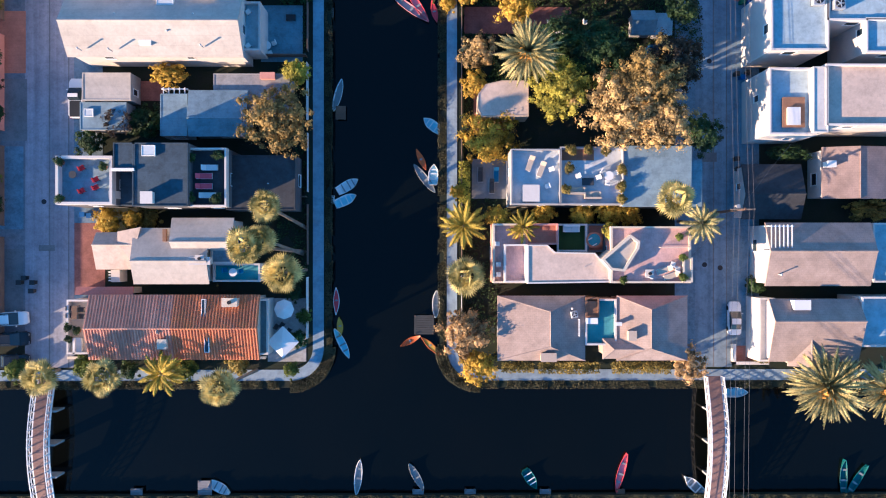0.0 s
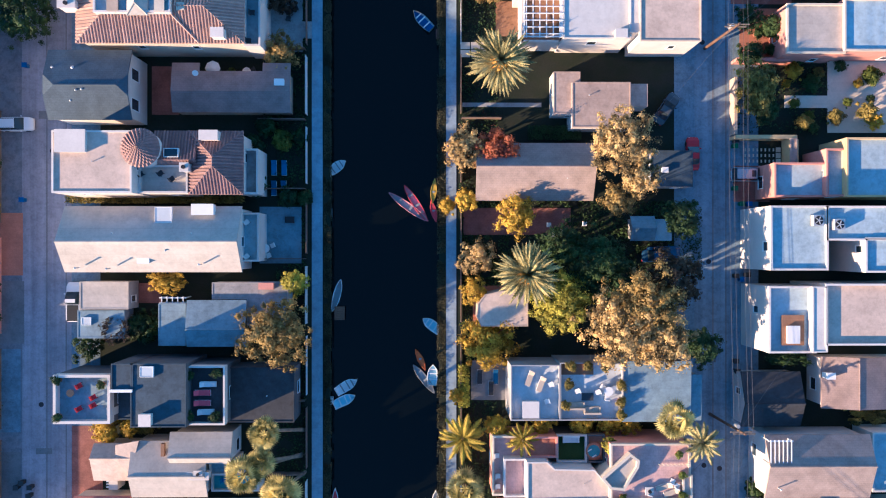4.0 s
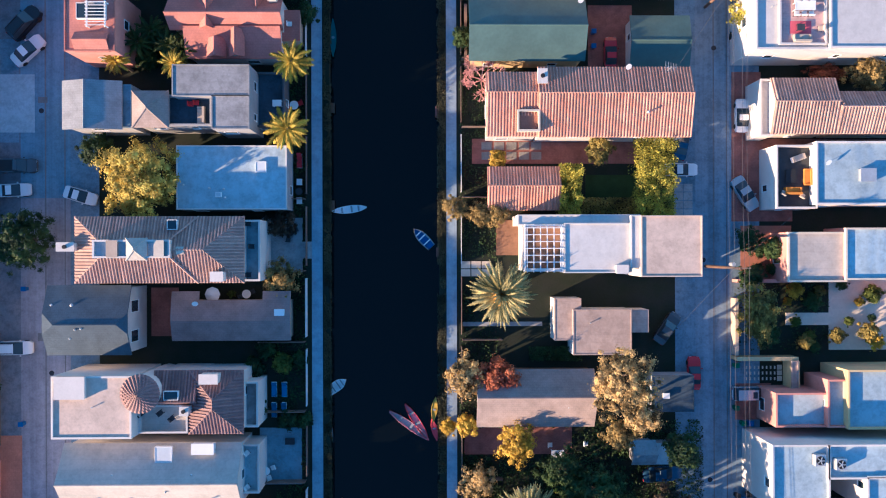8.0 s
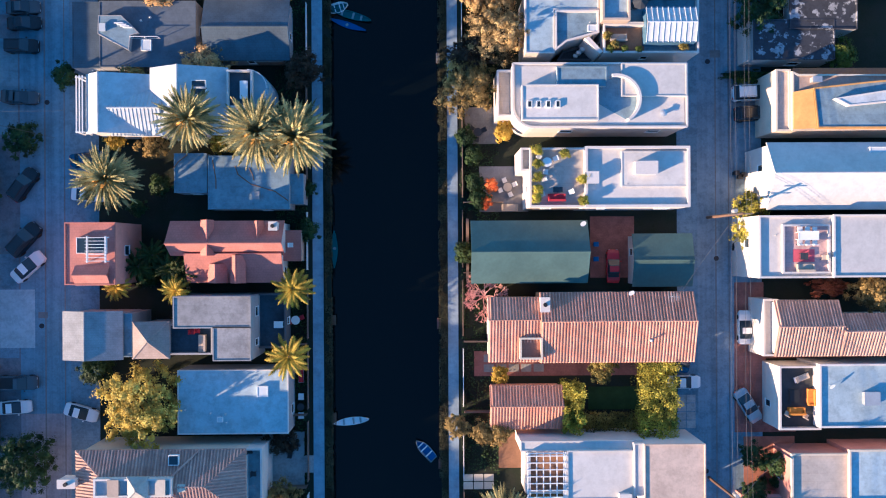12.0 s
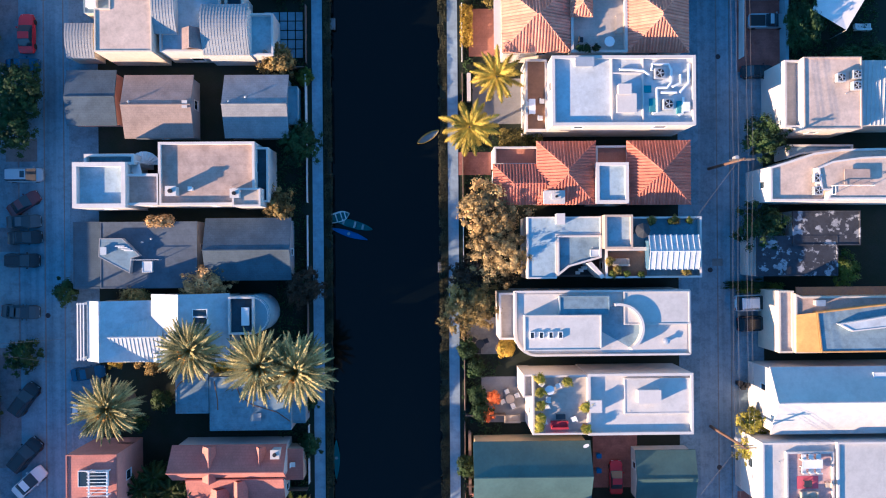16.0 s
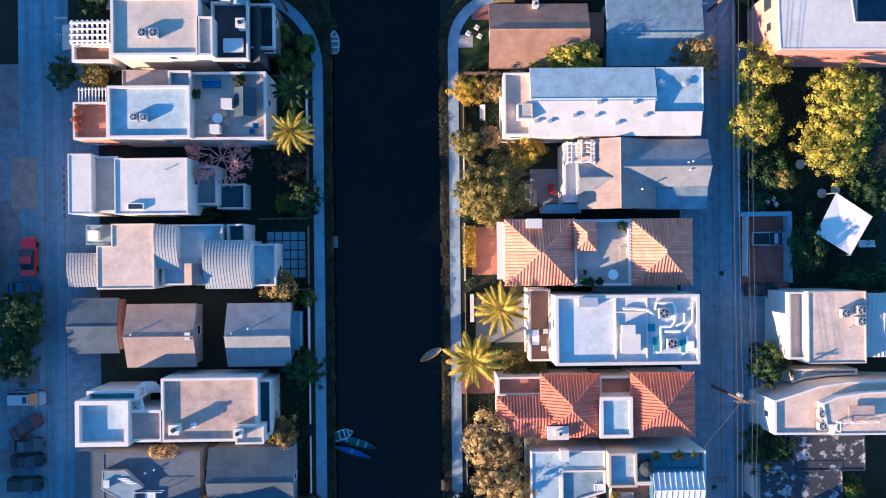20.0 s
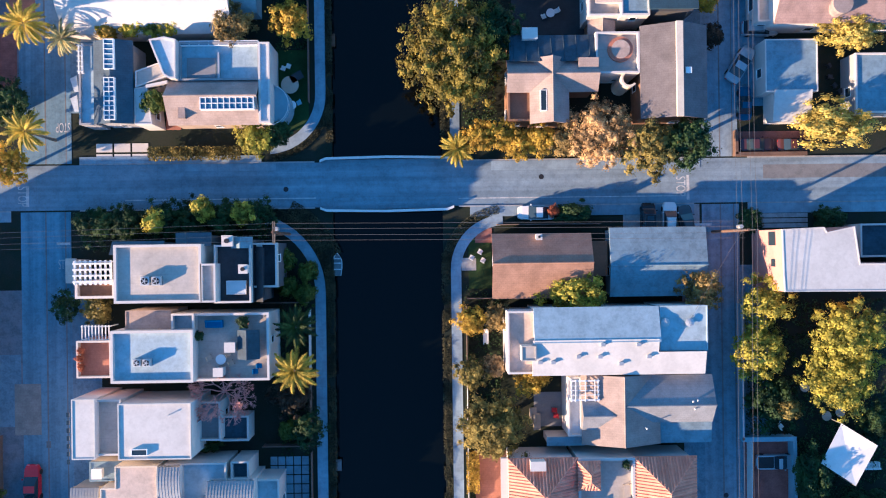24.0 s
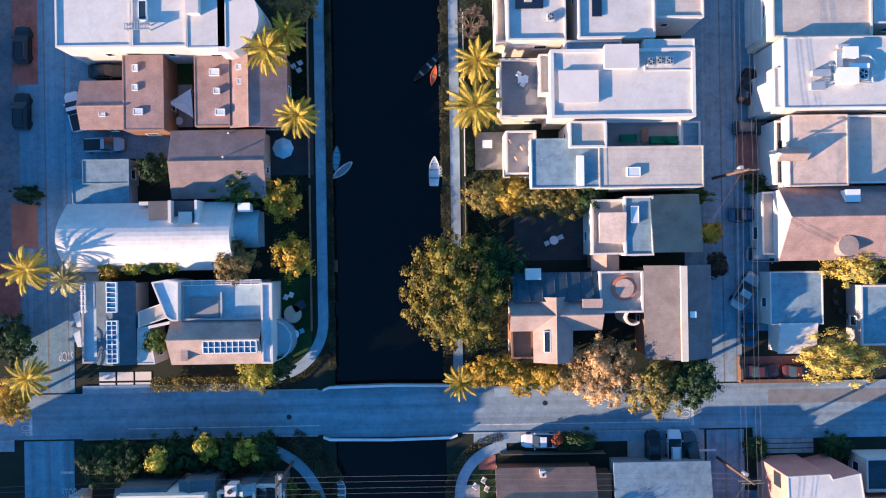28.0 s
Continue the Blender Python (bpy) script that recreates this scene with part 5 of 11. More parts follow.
h = house(-38.55, 143.80, "bright white box house with a long plain roof")
flat(h, -43.35, 138.90, -40.71, 145.78, 7.6, M["stucco_white"], M["roof_white"], 0.08)
flat(h, -41.10, 139.13, -38.05, 145.55, 6.9, M["stucco_white"], M["roof_pale"], 0.5)
flat(h, -38.03, 138.80, -29.72, 145.21, 7.7, M["stucco_white"], M["roof_white"], 0.14)
flat(h, -30.89, 140.03, -27.31, 144.64, 4.4, M["stucco_white"], M["deck_grey"], 0.7)
flat(h, -27.70, 139.58, -24.32, 142.61, 3.0, M["stucco_white"], M["roof_dark"], 0.6, glass=False)
skylight(h, -36.46, 139.32, -34.67, 140.04, 7.72, True)
for k in range(7):
    part("roof_slot", boxes((-43.9, 138.4 + 0.9 * k, 7.5, -43.6, 138.9 + 0.9 * k, 7.62)), M["window_glass"], h)

h = house(-34.44, 151.87, "pink and white stucco house with roof decks and blue floors")
flat(h, -38.81, 147.56, -29.41, 153.55, 7.6, M["stucco_white"], M["roof_sky"], 0.5, w=0.3)
flat(h, -43.85, 147.83, -39.80, 152.19, 5.2, M["stucco_pink"], M["terracotta"], 0.7, M["stucco_white"])
flat(h, -37.72, 153.58, -32.43, 155.74, 6.0, M["stucco_tan"], M["roof_tan"], 0.08)
flat(h, -32.05, 153.41, -29.47, 155.39, 7.0, M["stucco_white"], M["roof_blue"], 0.7)
flat(h, -29.71, 147.49, -20.95, 155.34, 6.4, M["stucco_white"], M["roof_pale"], 0.8, w=0.28)
gable(h, -24.50, 150.02, -21.95, 153.42, 6.8, 7.6, "y", M["stucco_dark"], M["roof_dark"], base=5.4, glass=False)
roof_box(h, -25.81, 150.95, -24.66, 152.00, 5.6, 7.4, M["stucco_white"])
roof_box(h, -27.19, 148.12, -26.17, 149.05, 5.6, 7.2, M["stucco_white"])
stripes(h, -43.58, 152.09, -40.01, 154.00, 4.6, 9, "y")

h = house(-34.33, 161.75, "white and navy house with a pergola and dark roof terraces")
flat(h, -37.93, 156.79, -28.05, 163.41, 8.5, M["stucco_white"], M["roof_pale"], 0.4, w=0.3)
flat(h, -28.13, 156.78, -26.46, 161.15, 8.5, M["stucco_white"], M["roof_pale"], 0.4)
flat(h, -26.96, 156.59, -22.75, 163.27, 7.2, M["stucco_dark"], M["roof_charcoal"], 0.8, M["stucco_white"])
flat(h, -23.15, 158.27, -20.04, 163.46, 5.8, M["stucco_dark"], M["roof_charcoal"], 0.8, M["stucco_white"])
shed(h, -38.7, 162.3, -32.7, 163.85, 7.9, 7.0, M["stucco_dark"], M["shingle_blue"])
gable(h, -31.4, 163.2, -27.3, 164.75, 7.0, 7.7, "y", M["stucco_dark"], M["shingle_blue"], glass=False, at=0.35)
gable(h, -25.02, 162.88, -22.58, 164.19, 7.0, 7.8, "y", M["stucco_dark"], M["roof_blue"], glass=False)
shed(h, -22.88, 156.58, -21.51, 163.05, 5.4, 6.6, M["stucco_dark"], M["roof_charcoal"], axis="x")
skylight(h, -25.70, 157.54, -23.44, 159.13, 6.6)
chimney(h, -23.37, 160.50, 6.4, 0.9, 0.9, 1.8)
chimney(h, -25.13, 163.73, 7.2, 1.1, 1.1, 1.0)
flat(h, -44.29, 157.15, -39.64, 159.27, 4.4, M["stucco_white"], M["deck_wood"], 0.7, w=0.3)
stripes(h, -43.9, 158.80, -39.2, 161.7, 5.6, 8, "y", 0.2, 0.16)
stripes(h, -43.85, 158.85, -39.25, 161.65, 5.78, 4, "x", 0.2, 0.12)
shed(h, -46.09, 158.93, -44.51, 161.93, 3.0, 3.6, M["stucco_white"], M["roof_pale"], axis="x")

# ---- west side beyond the street ----
h = house(-34.43, 183.15, "grey contemporary house with rows of roof lights and a round terrace")
# This gable's shade is put into the dark blue shingle tone.
gable(h, -41.6, 177.8, -36.95, 187.65, 4.8, 5.6, "y", M["stucco_grey"], M["shingle_blue"])
flat(h, -43.7, 177.9, -41.75, 187.55, 4.0, M["stucco_grey"], M["roof_sky"], 0.3)
stripes(h, -43.75, 183.9, -43.0, 187.5, 4.3, 6, "x", 0.08, 0.08)
glazing(h, -39.97, 184.05, -38.75, 187.6, 5.5, 1, 6)
glazing(h, -40.0, 178.1, -38.7, 183.1, 5.5, 2, 9)
for y in (183.0, 180.6):
    part("awning", prism(bmesh.new(), turned([(-45.4, y + 0.7), (-44.6, y + 1.1), (-44.4, y - 0.9), (-44.9, y - 0.9)]), 2.6, 2.68), M["roof_frost"], h)
flat_poly(h, [(-36.65, 184.0), (-33.7, 185.05), (-33.05, 183.3), (-36.65, 182.1)], 4.9, M["stucco_white"], M["roof_pale"], 0.15, 0.14)
flat_poly(h, [(-34.7, 187.5), (-32.9, 187.8), (-31.55, 187.5), (-31.6, 182.9), (-32.4, 182.9), (-33.1, 183.35)], 5.8, M["stucco_white"], M["roof_frost"], 0.25, 0.2)
flat_poly(h, [(-36.9, 182.05), (-35.4, 182.3), (-34.85, 177.75), (-36.9, 177.75)], 4.6, M["stucco_white"], M["roof_white"], 0.08, 0.12)
part("garden_wall", prism(bmesh.new(), turned([(-35.4, 182.35), (-32.9, 182.85), (-32.9, 182.5), (-35.4, 182.0)]), 0, 5.0), M["stucco_white"], h)
for k in range(4):
    part("wall_slot", boxes((-35.2 + 0.6 * k, 182.03 + 0.12 * k, 4.2, -34.9 + 0.6 * k, 182.1 + 0.12 * k, 4.6)), M["window_glass"], h)
window(h, -34.84, 179.0, 2.0, "e", 0.9, 1.2)
part("court_floor", boxes((-34.8, 177.8, 0.02, -32.95, 182.3, 0.12)), M["terracotta"], h)
flat(h, -31.55, 182.9, -22.05, 187.4, 4.7, M["stucco_grey"], M["roof_sky"], 0.5)
part("canopy", boxes((-30.7, 183.2, 4.3, -27.3, 185.6, 4.42)), M["deck_grey"], h)
part("canopy_beam", boxes((-27.0, 182.95, 4.25, -26.8, 186.2, 4.6)), M["galvanised"], h)
glazing(h, -31.5, 187.0, -22.2, 187.6, 4.3, 8, 1)
gable(h, -32.95, 177.6, -22.1, 182.85, 4.4, 5.85, "x", M["stucco_tan"], M["shingle_tan"], at=0.6)
glazing(h, -28.7, 179.1, -22.4, 180.6, 5.85, 9, 2)
roof_box(h, -31.4, 178.3, -30.7, 180.3, 4.8, 5.5, M["shingle_tan"])
flat(h, -22.05, 177.7, -20.75, 187.2, 5.2, M["stucco_white"], M["roof_frost"], 0.2)
x, y = -21.4, 180.15
part("round_terrace", prism(bmesh.new(), arc(x, y, 2.6, -90, 90, 12), 0, 2.6), M["stucco_blue"], h)
railing(h, arc(x, y, 2.5, -90, 90, 10), 2.6, 0.9)

h = house(-35.96, 192.91, "white house under a smooth barrel vault roof")
vaulted(h, -45.50, 188.79, -25.35, 196.97, 3.4, 3.0, M["stucco_white"], M["roof_white"], 16)
vaulted(h, -25.52, 191.42, -22.62, 195.92, 2.8, 1.4, M["stucco_blue"], M["roof_sky"], 10)
# Solid dark blocks stand in for the shade inside recesses of the vault.
part("recess_shade", boxes((-34.9, 194.9, 3.4, -32.35, 197.0, 5.75)), M["stucco_dark"], h)
part("fin_wall", boxes((-32.35, 194.4, 3.4, -32.0, 197.0, 6.5)), M["stucco_white"], h)
part("recess_shade", boxes((-32.0, 195.3, 3.4, -29.3, 197.0, 5.45)), M["stucco_dark"], h)
part("fin_wall", boxes((-29.3, 194.3, 3.4, -29.0, 197.0, 6.4)), M["stucco_white"], h)
roof_box(h, -31.06, 194.3, -29.6, 195.6, 5.2, 6.5, M["roof_glass"], "dormer_window")
part("coping_edge", boxes((-36.2, 196.6, 3.4, -34.95, 197.0, 5.2)), M["stucco_white"], h)
roof_box(h, -24.59, 195.68, -23.28, 196.63, 3.4, 5.0, M["white_paint"])

h = house(-28.43, 201.96, "single-storey house with a plain mauve-brown shingle roof")
gable(h, -32.84, 197.34, -21.52, 205.54, 3.8, 4.8, "x", M["stucco_tan"], M["shingle_mauve"], at=0.53)
vent(h, -25.73, 205.04, 4.0)
vent(h, -26.21, 202.12, 4.8)
h = house(-43.02, 200.20, "low pale blue garage of two flat roofs by the lane")
flat(h, -43.86, 199.37, -38.26, 202.32, 3.0, M["stucco_grey"], M["roof_blue"], 0.08)
flat(h, -45.26, 197.01, -38.42, 199.98, 2.7, M["stucco_grey"], M["roof_blue"], 0.08)

h = house(-25.47, 211.09, "brown shingled house with many skylights beside a green court")
flat(h, -29.68, 205.87, -25.53, 214.17, 4.6, M["siding_wood"], M["shingle_brown"], 0.06)
gable(h, -25.60, 205.67, -18.73, 214.47, 4.4, 5.2, "y", M["siding_wood"], M["shingle_brown"], at=0.36)
for b in ((-27.83, 211.81, -26.65, 212.63), (-27.34, 209.67, -26.61, 210.35), (-27.17, 207.12, -26.05, 207.87), (-24.65, 212.41, -23.99, 213.15), (-24.54, 210.74, -23.82, 211.42)):
    skylight(h, *b, 4.75)
h = house(-40.25, 210.94, "brown shingled rear house with skylights by the lane")
flat(h, -37.99, 205.45, -33.21, 214.32, 5.0, M["siding_wood"], M["shingle_brown"], 0.06)
gable(h, -43.50, 205.75, -37.84, 211.60, 4.0, 4.8, "x", M["siding_wood"], M["shingle_brown"], at=0.45)
for b in ((-36.79, 212.38, -36.14, 213.19), (-36.83, 210.12, -36.18, 210.86), (-36.74, 207.25, -35.63, 208.00), (-40.96, 207.19, -40.18, 208.47)):
    skylight(h, *b, 5.0 if b[0] > -39 else 4.6)

h = house(-35.52, 221.10, "large bright white house with a curved roof terrace")
flat(h, -44.29, 214.53, -35.67, 225.39, 8.0, M["stucco_white"], M["roof_white"], 0.2)
flat(h, -35.66, 214.44, -29.38, 223.67, 8.0, M["stucco_white"], M["roof_white"], 0.2)
x, y = -25.15, 217.73
flat(h, -29.38, 214.25, -24.89, 222.94, 8.0, M["stucco_white"], M["roof_white"], 0.1)
part("round_end", prism(bmesh.new(), arc(x, y, 4.0, -100, 100, 16), 0, 7.9), M["stucco_white"], h)
stripes(h, -36.28, 216.18, -33.36, 217.05, 8.6, 10, "y", 0.1, 0.1, M["galvanised"])
skylight(h, -34.73, 217.47, -33.80, 219.66, 8.05, True)
roof_box(h, -29.09, 217.96, -27.72, 219.83, 7.9, 9.0, M["stucco_white"])

# ---- houses between the canal and the second lane, from south to north ----
h = house(18.82, -10.02, "tan shingled house of low hips with a blue roof deck")
hip_y(h, 6.6, -13.6, 17.3, -5.7, 4.2, 5.5, 12.9, 1.85, M["stucco_tan"], M["shingle_tan"])
hip_y(h, 21.15, -13.6, 29.8, -5.7, 4.2, 5.3, 25.1, 1.6, M["stucco_tan"], M["shingle_tan"])
flat(h, 17.3, -11.7, 21.1, -6.1, 4.4, M["stucco_tan"], M["pool_tile"], 0.6, M["stucco_white"])
hip(h, 19.44, -13.38, 26.46, -10.91, 4.2, 5.0, M["stucco_tan"], M["shingle_tan"])
flat(h, 17.3, -8.3, 18.9, -5.9, 4.6, M["siding_wood"], M["deck_wood"], 0.2, glass=False)
roof_box(h, 17.4, -9.0, 18.6, -8.4, 4.4, 5.0, M["white_paint"])
roof_box(h, 22.3, -11.0, 23.2, -9.9, 4.6, 5.5, M["stucco_tan"])
roof_box(h, 20.9, -9.2, 21.5, -8.9, 4.4, 5.1, M["white_paint"])
roof_box(h, 11.78, -13.52, 13.55, -12.57, 3.8, 5.4, M["stucco_tan"])
railing(h, [(16.4, -10.5), (16.4, -8.5)], 4.5, 0.9)
air_conditioner(15.8, -7.9, 4.5, 10, 0.8)
vent(h, 15.52, -7.17, 4.8)

h = house(19.18, -0.65, "pink stucco house with tiled terraces and a white canted roof")
flat(h, 6.0, -4.1, 9.9, 3.05, 5.0, M["stucco_pink"], M["tile_pink"], 0.7, M["stucco_cream"])
flat(h, 7.3, -4.0, 9.95, 0.55, 5.9, M["stucco_white"], M["tile_pink"], 0.7, base=4.2, glass=False)
flat_poly(h, [(9.92, -4.1), (19.7, -3.95), (19.7, -2.45), (17.9, -0.45), (13.2, -0.35), (12.3, 0.5), (9.92, 0.5)], 7.0, M["stucco_white"], M["roof_sand"], 0.12, 0.16)
flat(h, 9.95, 0.55, 13.8, 3.05, 5.4, M["stucco_pink"], M["terracotta"], 0.5)
flat(h, 13.85, -0.3, 17.5, 3.05, 4.4, M["stucco_dark"], M["lawn"], 0.5, M["stucco_white"], glass=False)
flat(h, 17.55, -0.35, 19.7, 3.05, 4.4, M["stucco_dark"], M["terracotta"], 0.5, glass=False)
spa = part("spa", cyl(bmesh.new(), 18.35, 1.1, 3.9, 4.5, 1.0, n=20), M["terracotta"], h)
part("spa_water", cyl(bmesh.new(), 18.35, 1.1, 4.5, 4.53, 0.75, n=20), M["pool_tile"], spa)
flat_poly(h, [(18.5, -1.2), (21.9, 1.7), (23.0, 0.9), (22.9, 0.05), (21.2, -2.65), (19.6, -2.5)], 7.9, M["stucco_cream"], M["roof_pale"], 0.5, 0.3)
flat(h, 19.75, -4.0, 29.2, 2.65, 7.2, M["stucco_pink"], M["tile_pink"], 0.4, M["stucco_cream"])
railing(h, [(25.5, 0.2), (28.8, 0.2)], 6.85, 0.9, M["stucco_cream"], 0.5)
flat(h, 28.2, -3.9, 29.3, -1.0, 7.5, M["stucco_cream"], M["roof_sand"], 0.2, base=6, glass=False)
chimney(h, 24.3, -2.9, 6.6, 0.8, 0.8, 0.6)

h = house(20.63, 9.30, "grey house with furnished roof decks and a sloping metal roof")
flat(h, 8.05, 5.30, 13.89, 11.86, 6.6, M["stucco_grey"], M["roof_frost"], 0.8, w=0.14)
flat(h, 13.89, 5.30, 21.41, 12.13, 6.6, M["stucco_grey"], M["roof_frost"], 0.8, w=0.14)
part("deck_floor", boxes((14.1, 10.6, 5.7, 18.0, 11.9, 5.86)), M["deck_wood"], h)
# Shade over this slope is put in through its blue tone.
shed(h, 21.34, 5.03, 29.55, 12.27, 6.2, 6.5, M["stucco_grey"], M["roof_blue"])
shed(h, 29.42, 5.07, 30.98, 10.61, 5.8, 6.0, M["stucco_grey"], M["roof_blue"])
roof_box(h, 9.44, 5.68, 11.31, 7.55, 5.8, 6.8, M["stucco_white"])
h = house(7.64, 18.44, "small pavilion with a tan flat roof under the trees")
flat_poly(h, [(10.4, 16.2), (10.4, 20.55), (7.2, 20.55), (5.2, 20.1), (4.25, 18.9), (4.2, 17.2), (4.7, 16.2)], 4.2, M["stucco_tan"], M["roof_sand"], 0.05, 0.12)

h = house(11.68, 35.69, "bungalow with a long tan shingled gable roof")
gable(h, 4.07, 31.57, 18.59, 38.69, 3.0, 4.7, "x", M["siding_wood"], M["shingle_tan"], at=0.56)
for x, y in ((10.05, 35.54), (15.41, 35.69), (15.14, 34.25)):
    vent(h, x, y, 3.9, 0.5)
h = house(20.70, 44.72, "cottage with low tan flat roofs by the palm")
flat(h, 13.65, 42.26, 16.92, 47.39, 3.4, M["stucco_white"], M["roof_tan"], 0.05)
flat(h, 15.87, 40.52, 23.01, 46.03, 3.8, M["stucco_white"], M["roof_tan"], 0.06)
flat(h, 22.89, 43.18, 25.27, 45.95, 3.2, M["stucco_white"], M["roof_tan"], 0.05)
h = house(29.38, 36.45, "dark flat-roofed garage by the lane", "garage")
flat(h, 25.75, 33.33, 30.94, 37.78, 3.0, M["stucco_grey"], M["roof_dark"], 0.06)
roof_box(h, 27.06, 35.08, 27.75, 35.64, 2.9, 3.3, M["white_paint"])
h = house(26.49, 28.15, "small shed with blue-grey roofs among dark trees", "shed")
gable(h, 23.35, 26.63, 26.37, 29.70, 2.4, 3.2, "x", M["stucco_grey"], M["roof_blue"], glass=False)
shed(h, 26.29, 26.65, 28.54, 29.31, 2.3, 2.6, M["stucco_grey"], M["roof_sky"])

h = house(21.40, 54.51, "white modern house with a grid pergola and sand roof")
flat(h, 9.63, 50.81, 14.83, 57.52, 4.4, M["stucco_white"], M["deck_wood"], 0.4, glass=False)
stripes(h, 9.50, 50.69, 14.30, 56.36, 6.4, 6, "y", 0.12, 0.12)
stripes(h, 9.50, 50.69, 14.30, 56.36, 6.55, 7, "x", 0.1, 0.1)
flat(h, 14.31, 50.62, 22.35, 56.50, 6.6, M["stucco_white"], M["roof_white"], 0.15)
flat(h, 8.90, 56.33, 23.47, 57.53, 6.0, M["stucco_white"], M["roof_white"], 0.1)
flat(h, 22.15, 51.26, 23.41, 57.39, 6.9, M["stucco_white"], M["roof_white"], 0.1)
flat(h, 23.27, 50.16, 30.47, 57.34, 7.2, M["stucco_white"], M["roof_sand"], 0.14)
roof_box(h, 20.37, 50.58, 21.71, 51.51, 6.3, 7.2, M["stucco_white"])
h = house(10.24, 61.55, "garden house with a low salmon tile roof")
gable(h, 5.48, 58.21, 14.50, 63.61, 2.8, 3.8, "x", M["stucco_pink"], M["tile_salmon"], TILE, at=0.55)

h = house(18.50, 72.18, "long villa under a salmon clay tile gable roof")
gable(h, 11.28, 66.78, 29.65, 75.16, 5.8, 7.2, "x", M["stucco_white"], M["tile_salmon"], TILE, at=0.6)
gable(h, 5.12, 66.88, 11.56, 74.60, 5.6, 6.8, "x", M["stucco_white"], M["tile_salmon"], TILE, at=0.66)
flat(h, 8.78, 67.36, 11.44, 69.89, 6.8, M["stucco_cream"], M["terracotta"], 0.5, base=4, glass=False)
chimney(h, 11.71, 73.78, 6.0, 1.0, 1.6, 1.0)
vent(h, 24.14, 69.53, 6.4, 0.9, 0.1)
antenna(h, 26.71, 74.65, 5.9)
dish(h, 22.04, 75.11, 5.8)

h = house(11.00, 80.22, "cottage under a dark teal metal gable roof")
gable(h, 3.16, 76.19, 17.24, 83.76, 4.6, 6.0, "x", M["stucco_yellow"], M["metal_teal"], at=0.5)
dish(h, 16.59, 83.38, 4.7)
h = house(27.82, 79.09, "garage under a teal metal roof by the lane", "garage")
gable(h, 23.03, 75.62, 30.42, 82.14, 3.2, 3.9, "x", M["stucco_white"], M["metal_teal"])

h = house(20.79, 89.29, "white house with a furnished roof terrace and stained white roof")
flat(h, 9.98, 85.23, 16.55, 92.10, 7.4, M["stucco_white"], M["roof_pale"], 0.6)
flat(h, 8.97, 89.51, 10.42, 92.16, 7.0, M["stucco_white"], M["roof_pale"], 0.5)
flat(h, 16.41, 85.16, 28.67, 92.25, 7.6, M["stucco_white"], M["roof_white"], 0.5, w=0.3)
flat(h, 20.68, 87.56, 28.35, 91.67, 7.4, M["stucco_white"], M["roof_white"], 0.04, base=6.5, glass=False)
roof_box(h, 22.11, 88.94, 24.66, 90.39, 7.2, 8.2, M["stucco_white"])
roof_box(h, 16.53, 87.92, 17.84, 89.23, 7.0, 8.0, M["stucco_white"])

h = house(19.04, 99.68, "white house with rounded corners and a curved roof wall")
x0, y0, x1, y1 = 8.01, 94.49, 28.32, 101.88
part("wall", prism(bmesh.new(), [(x0, y0 + 2.4)] + arc(x0 + 2.4, y0 + 2.4, 2.4, 180, 270) + [(x1, y0), (x1, y1), (x0, y1)], 0, 7.4), M["stucco_white"], h)
part("roof", prism(bmesh.new(), [(x0 + 0.3, y0 + 2.5)] + arc(x0 + 2.5, y0 + 2.5, 2.2, 180, 270) + [(x1 - 0.3, y0 + 0.3), (x1 - 0.3, y1 - 0.3), (x0 + 0.3, y1 - 0.3)], 7.4, 7.46), M["roof_white"], h)
bm = bmesh.new()
edge = [(x0, y0 + 2.4)] + arc(x0 + 2.4, y0 + 2.4, 2.4, 180, 270) + [(x1, y0), (x1, y1), (x0, y1)]
for (a, b), (c, d) in zip(edge, edge[1:] + edge[:1]):
    tube(bm, [(a, b, 7.6), (c, d, 7.6)], 0.16, 4)
part("parapet", bm, M["stucco_white"], h)
glaze(h, x0 + 2.5, y0, x1, y1, 7.4)
flat(h, 8.95, 95.17, 17.78, 99.21, 8.6, M["stucco_white"], M["roof_white"], 0.1, base=7, glass=False)
flat(h, 13.04, 99.13, 18.79, 101.36, 8.3, M["stucco_white"], M["roof_blue"], 0.1, base=7, glass=False)
for b in ((9.56, 96.57, 10.08, 97.35), (10.60, 96.57, 11.11, 97.35), (11.70, 96.57, 12.22, 97.35), (12.81, 96.57, 13.32, 97.35)):
    skylight(h, *b, 8.55, True)
x, y = 19.90, 97.62
bm = bmesh.new()
for (a, b), (c, d), (e, f), (g, i) in zip(arc(x, y, 2.9, -60, 100, 14), arc(x, y, 2.9, -60, 100, 14)[1:], arc(x, y, 2.6, -60, 100, 14)[1:], arc(x, y, 2.6, -60, 100, 14)):
    prism(bm, turned([(a, b), (c, d), (e, f), (g, i)]), 7.4, 8.5)
bmesh.ops.remove_doubles(bm, verts=bm.verts, dist=0.001)
part("curved_wall", bm, M["stucco_white"], h)
part("roof_floor", prism(bmesh.new(), arc(x, y, 2.6, -60, 180, 14), 7.46, 7.5), M["roof_blue"], h)
flat(h, 20.58, 98.00, 28.20, 101.81, 8.0, M["stucco_white"], M["roof_white"], 0.08, base=7.0, glass=False)
flat(h, 6.37, 96.12, 8.49, 101.63, 5.6, M["stucco_white"], M["roof_pale"], 0.7)
vent(h, 25.49, 96.07, 7.4, 0.5, 0.25)

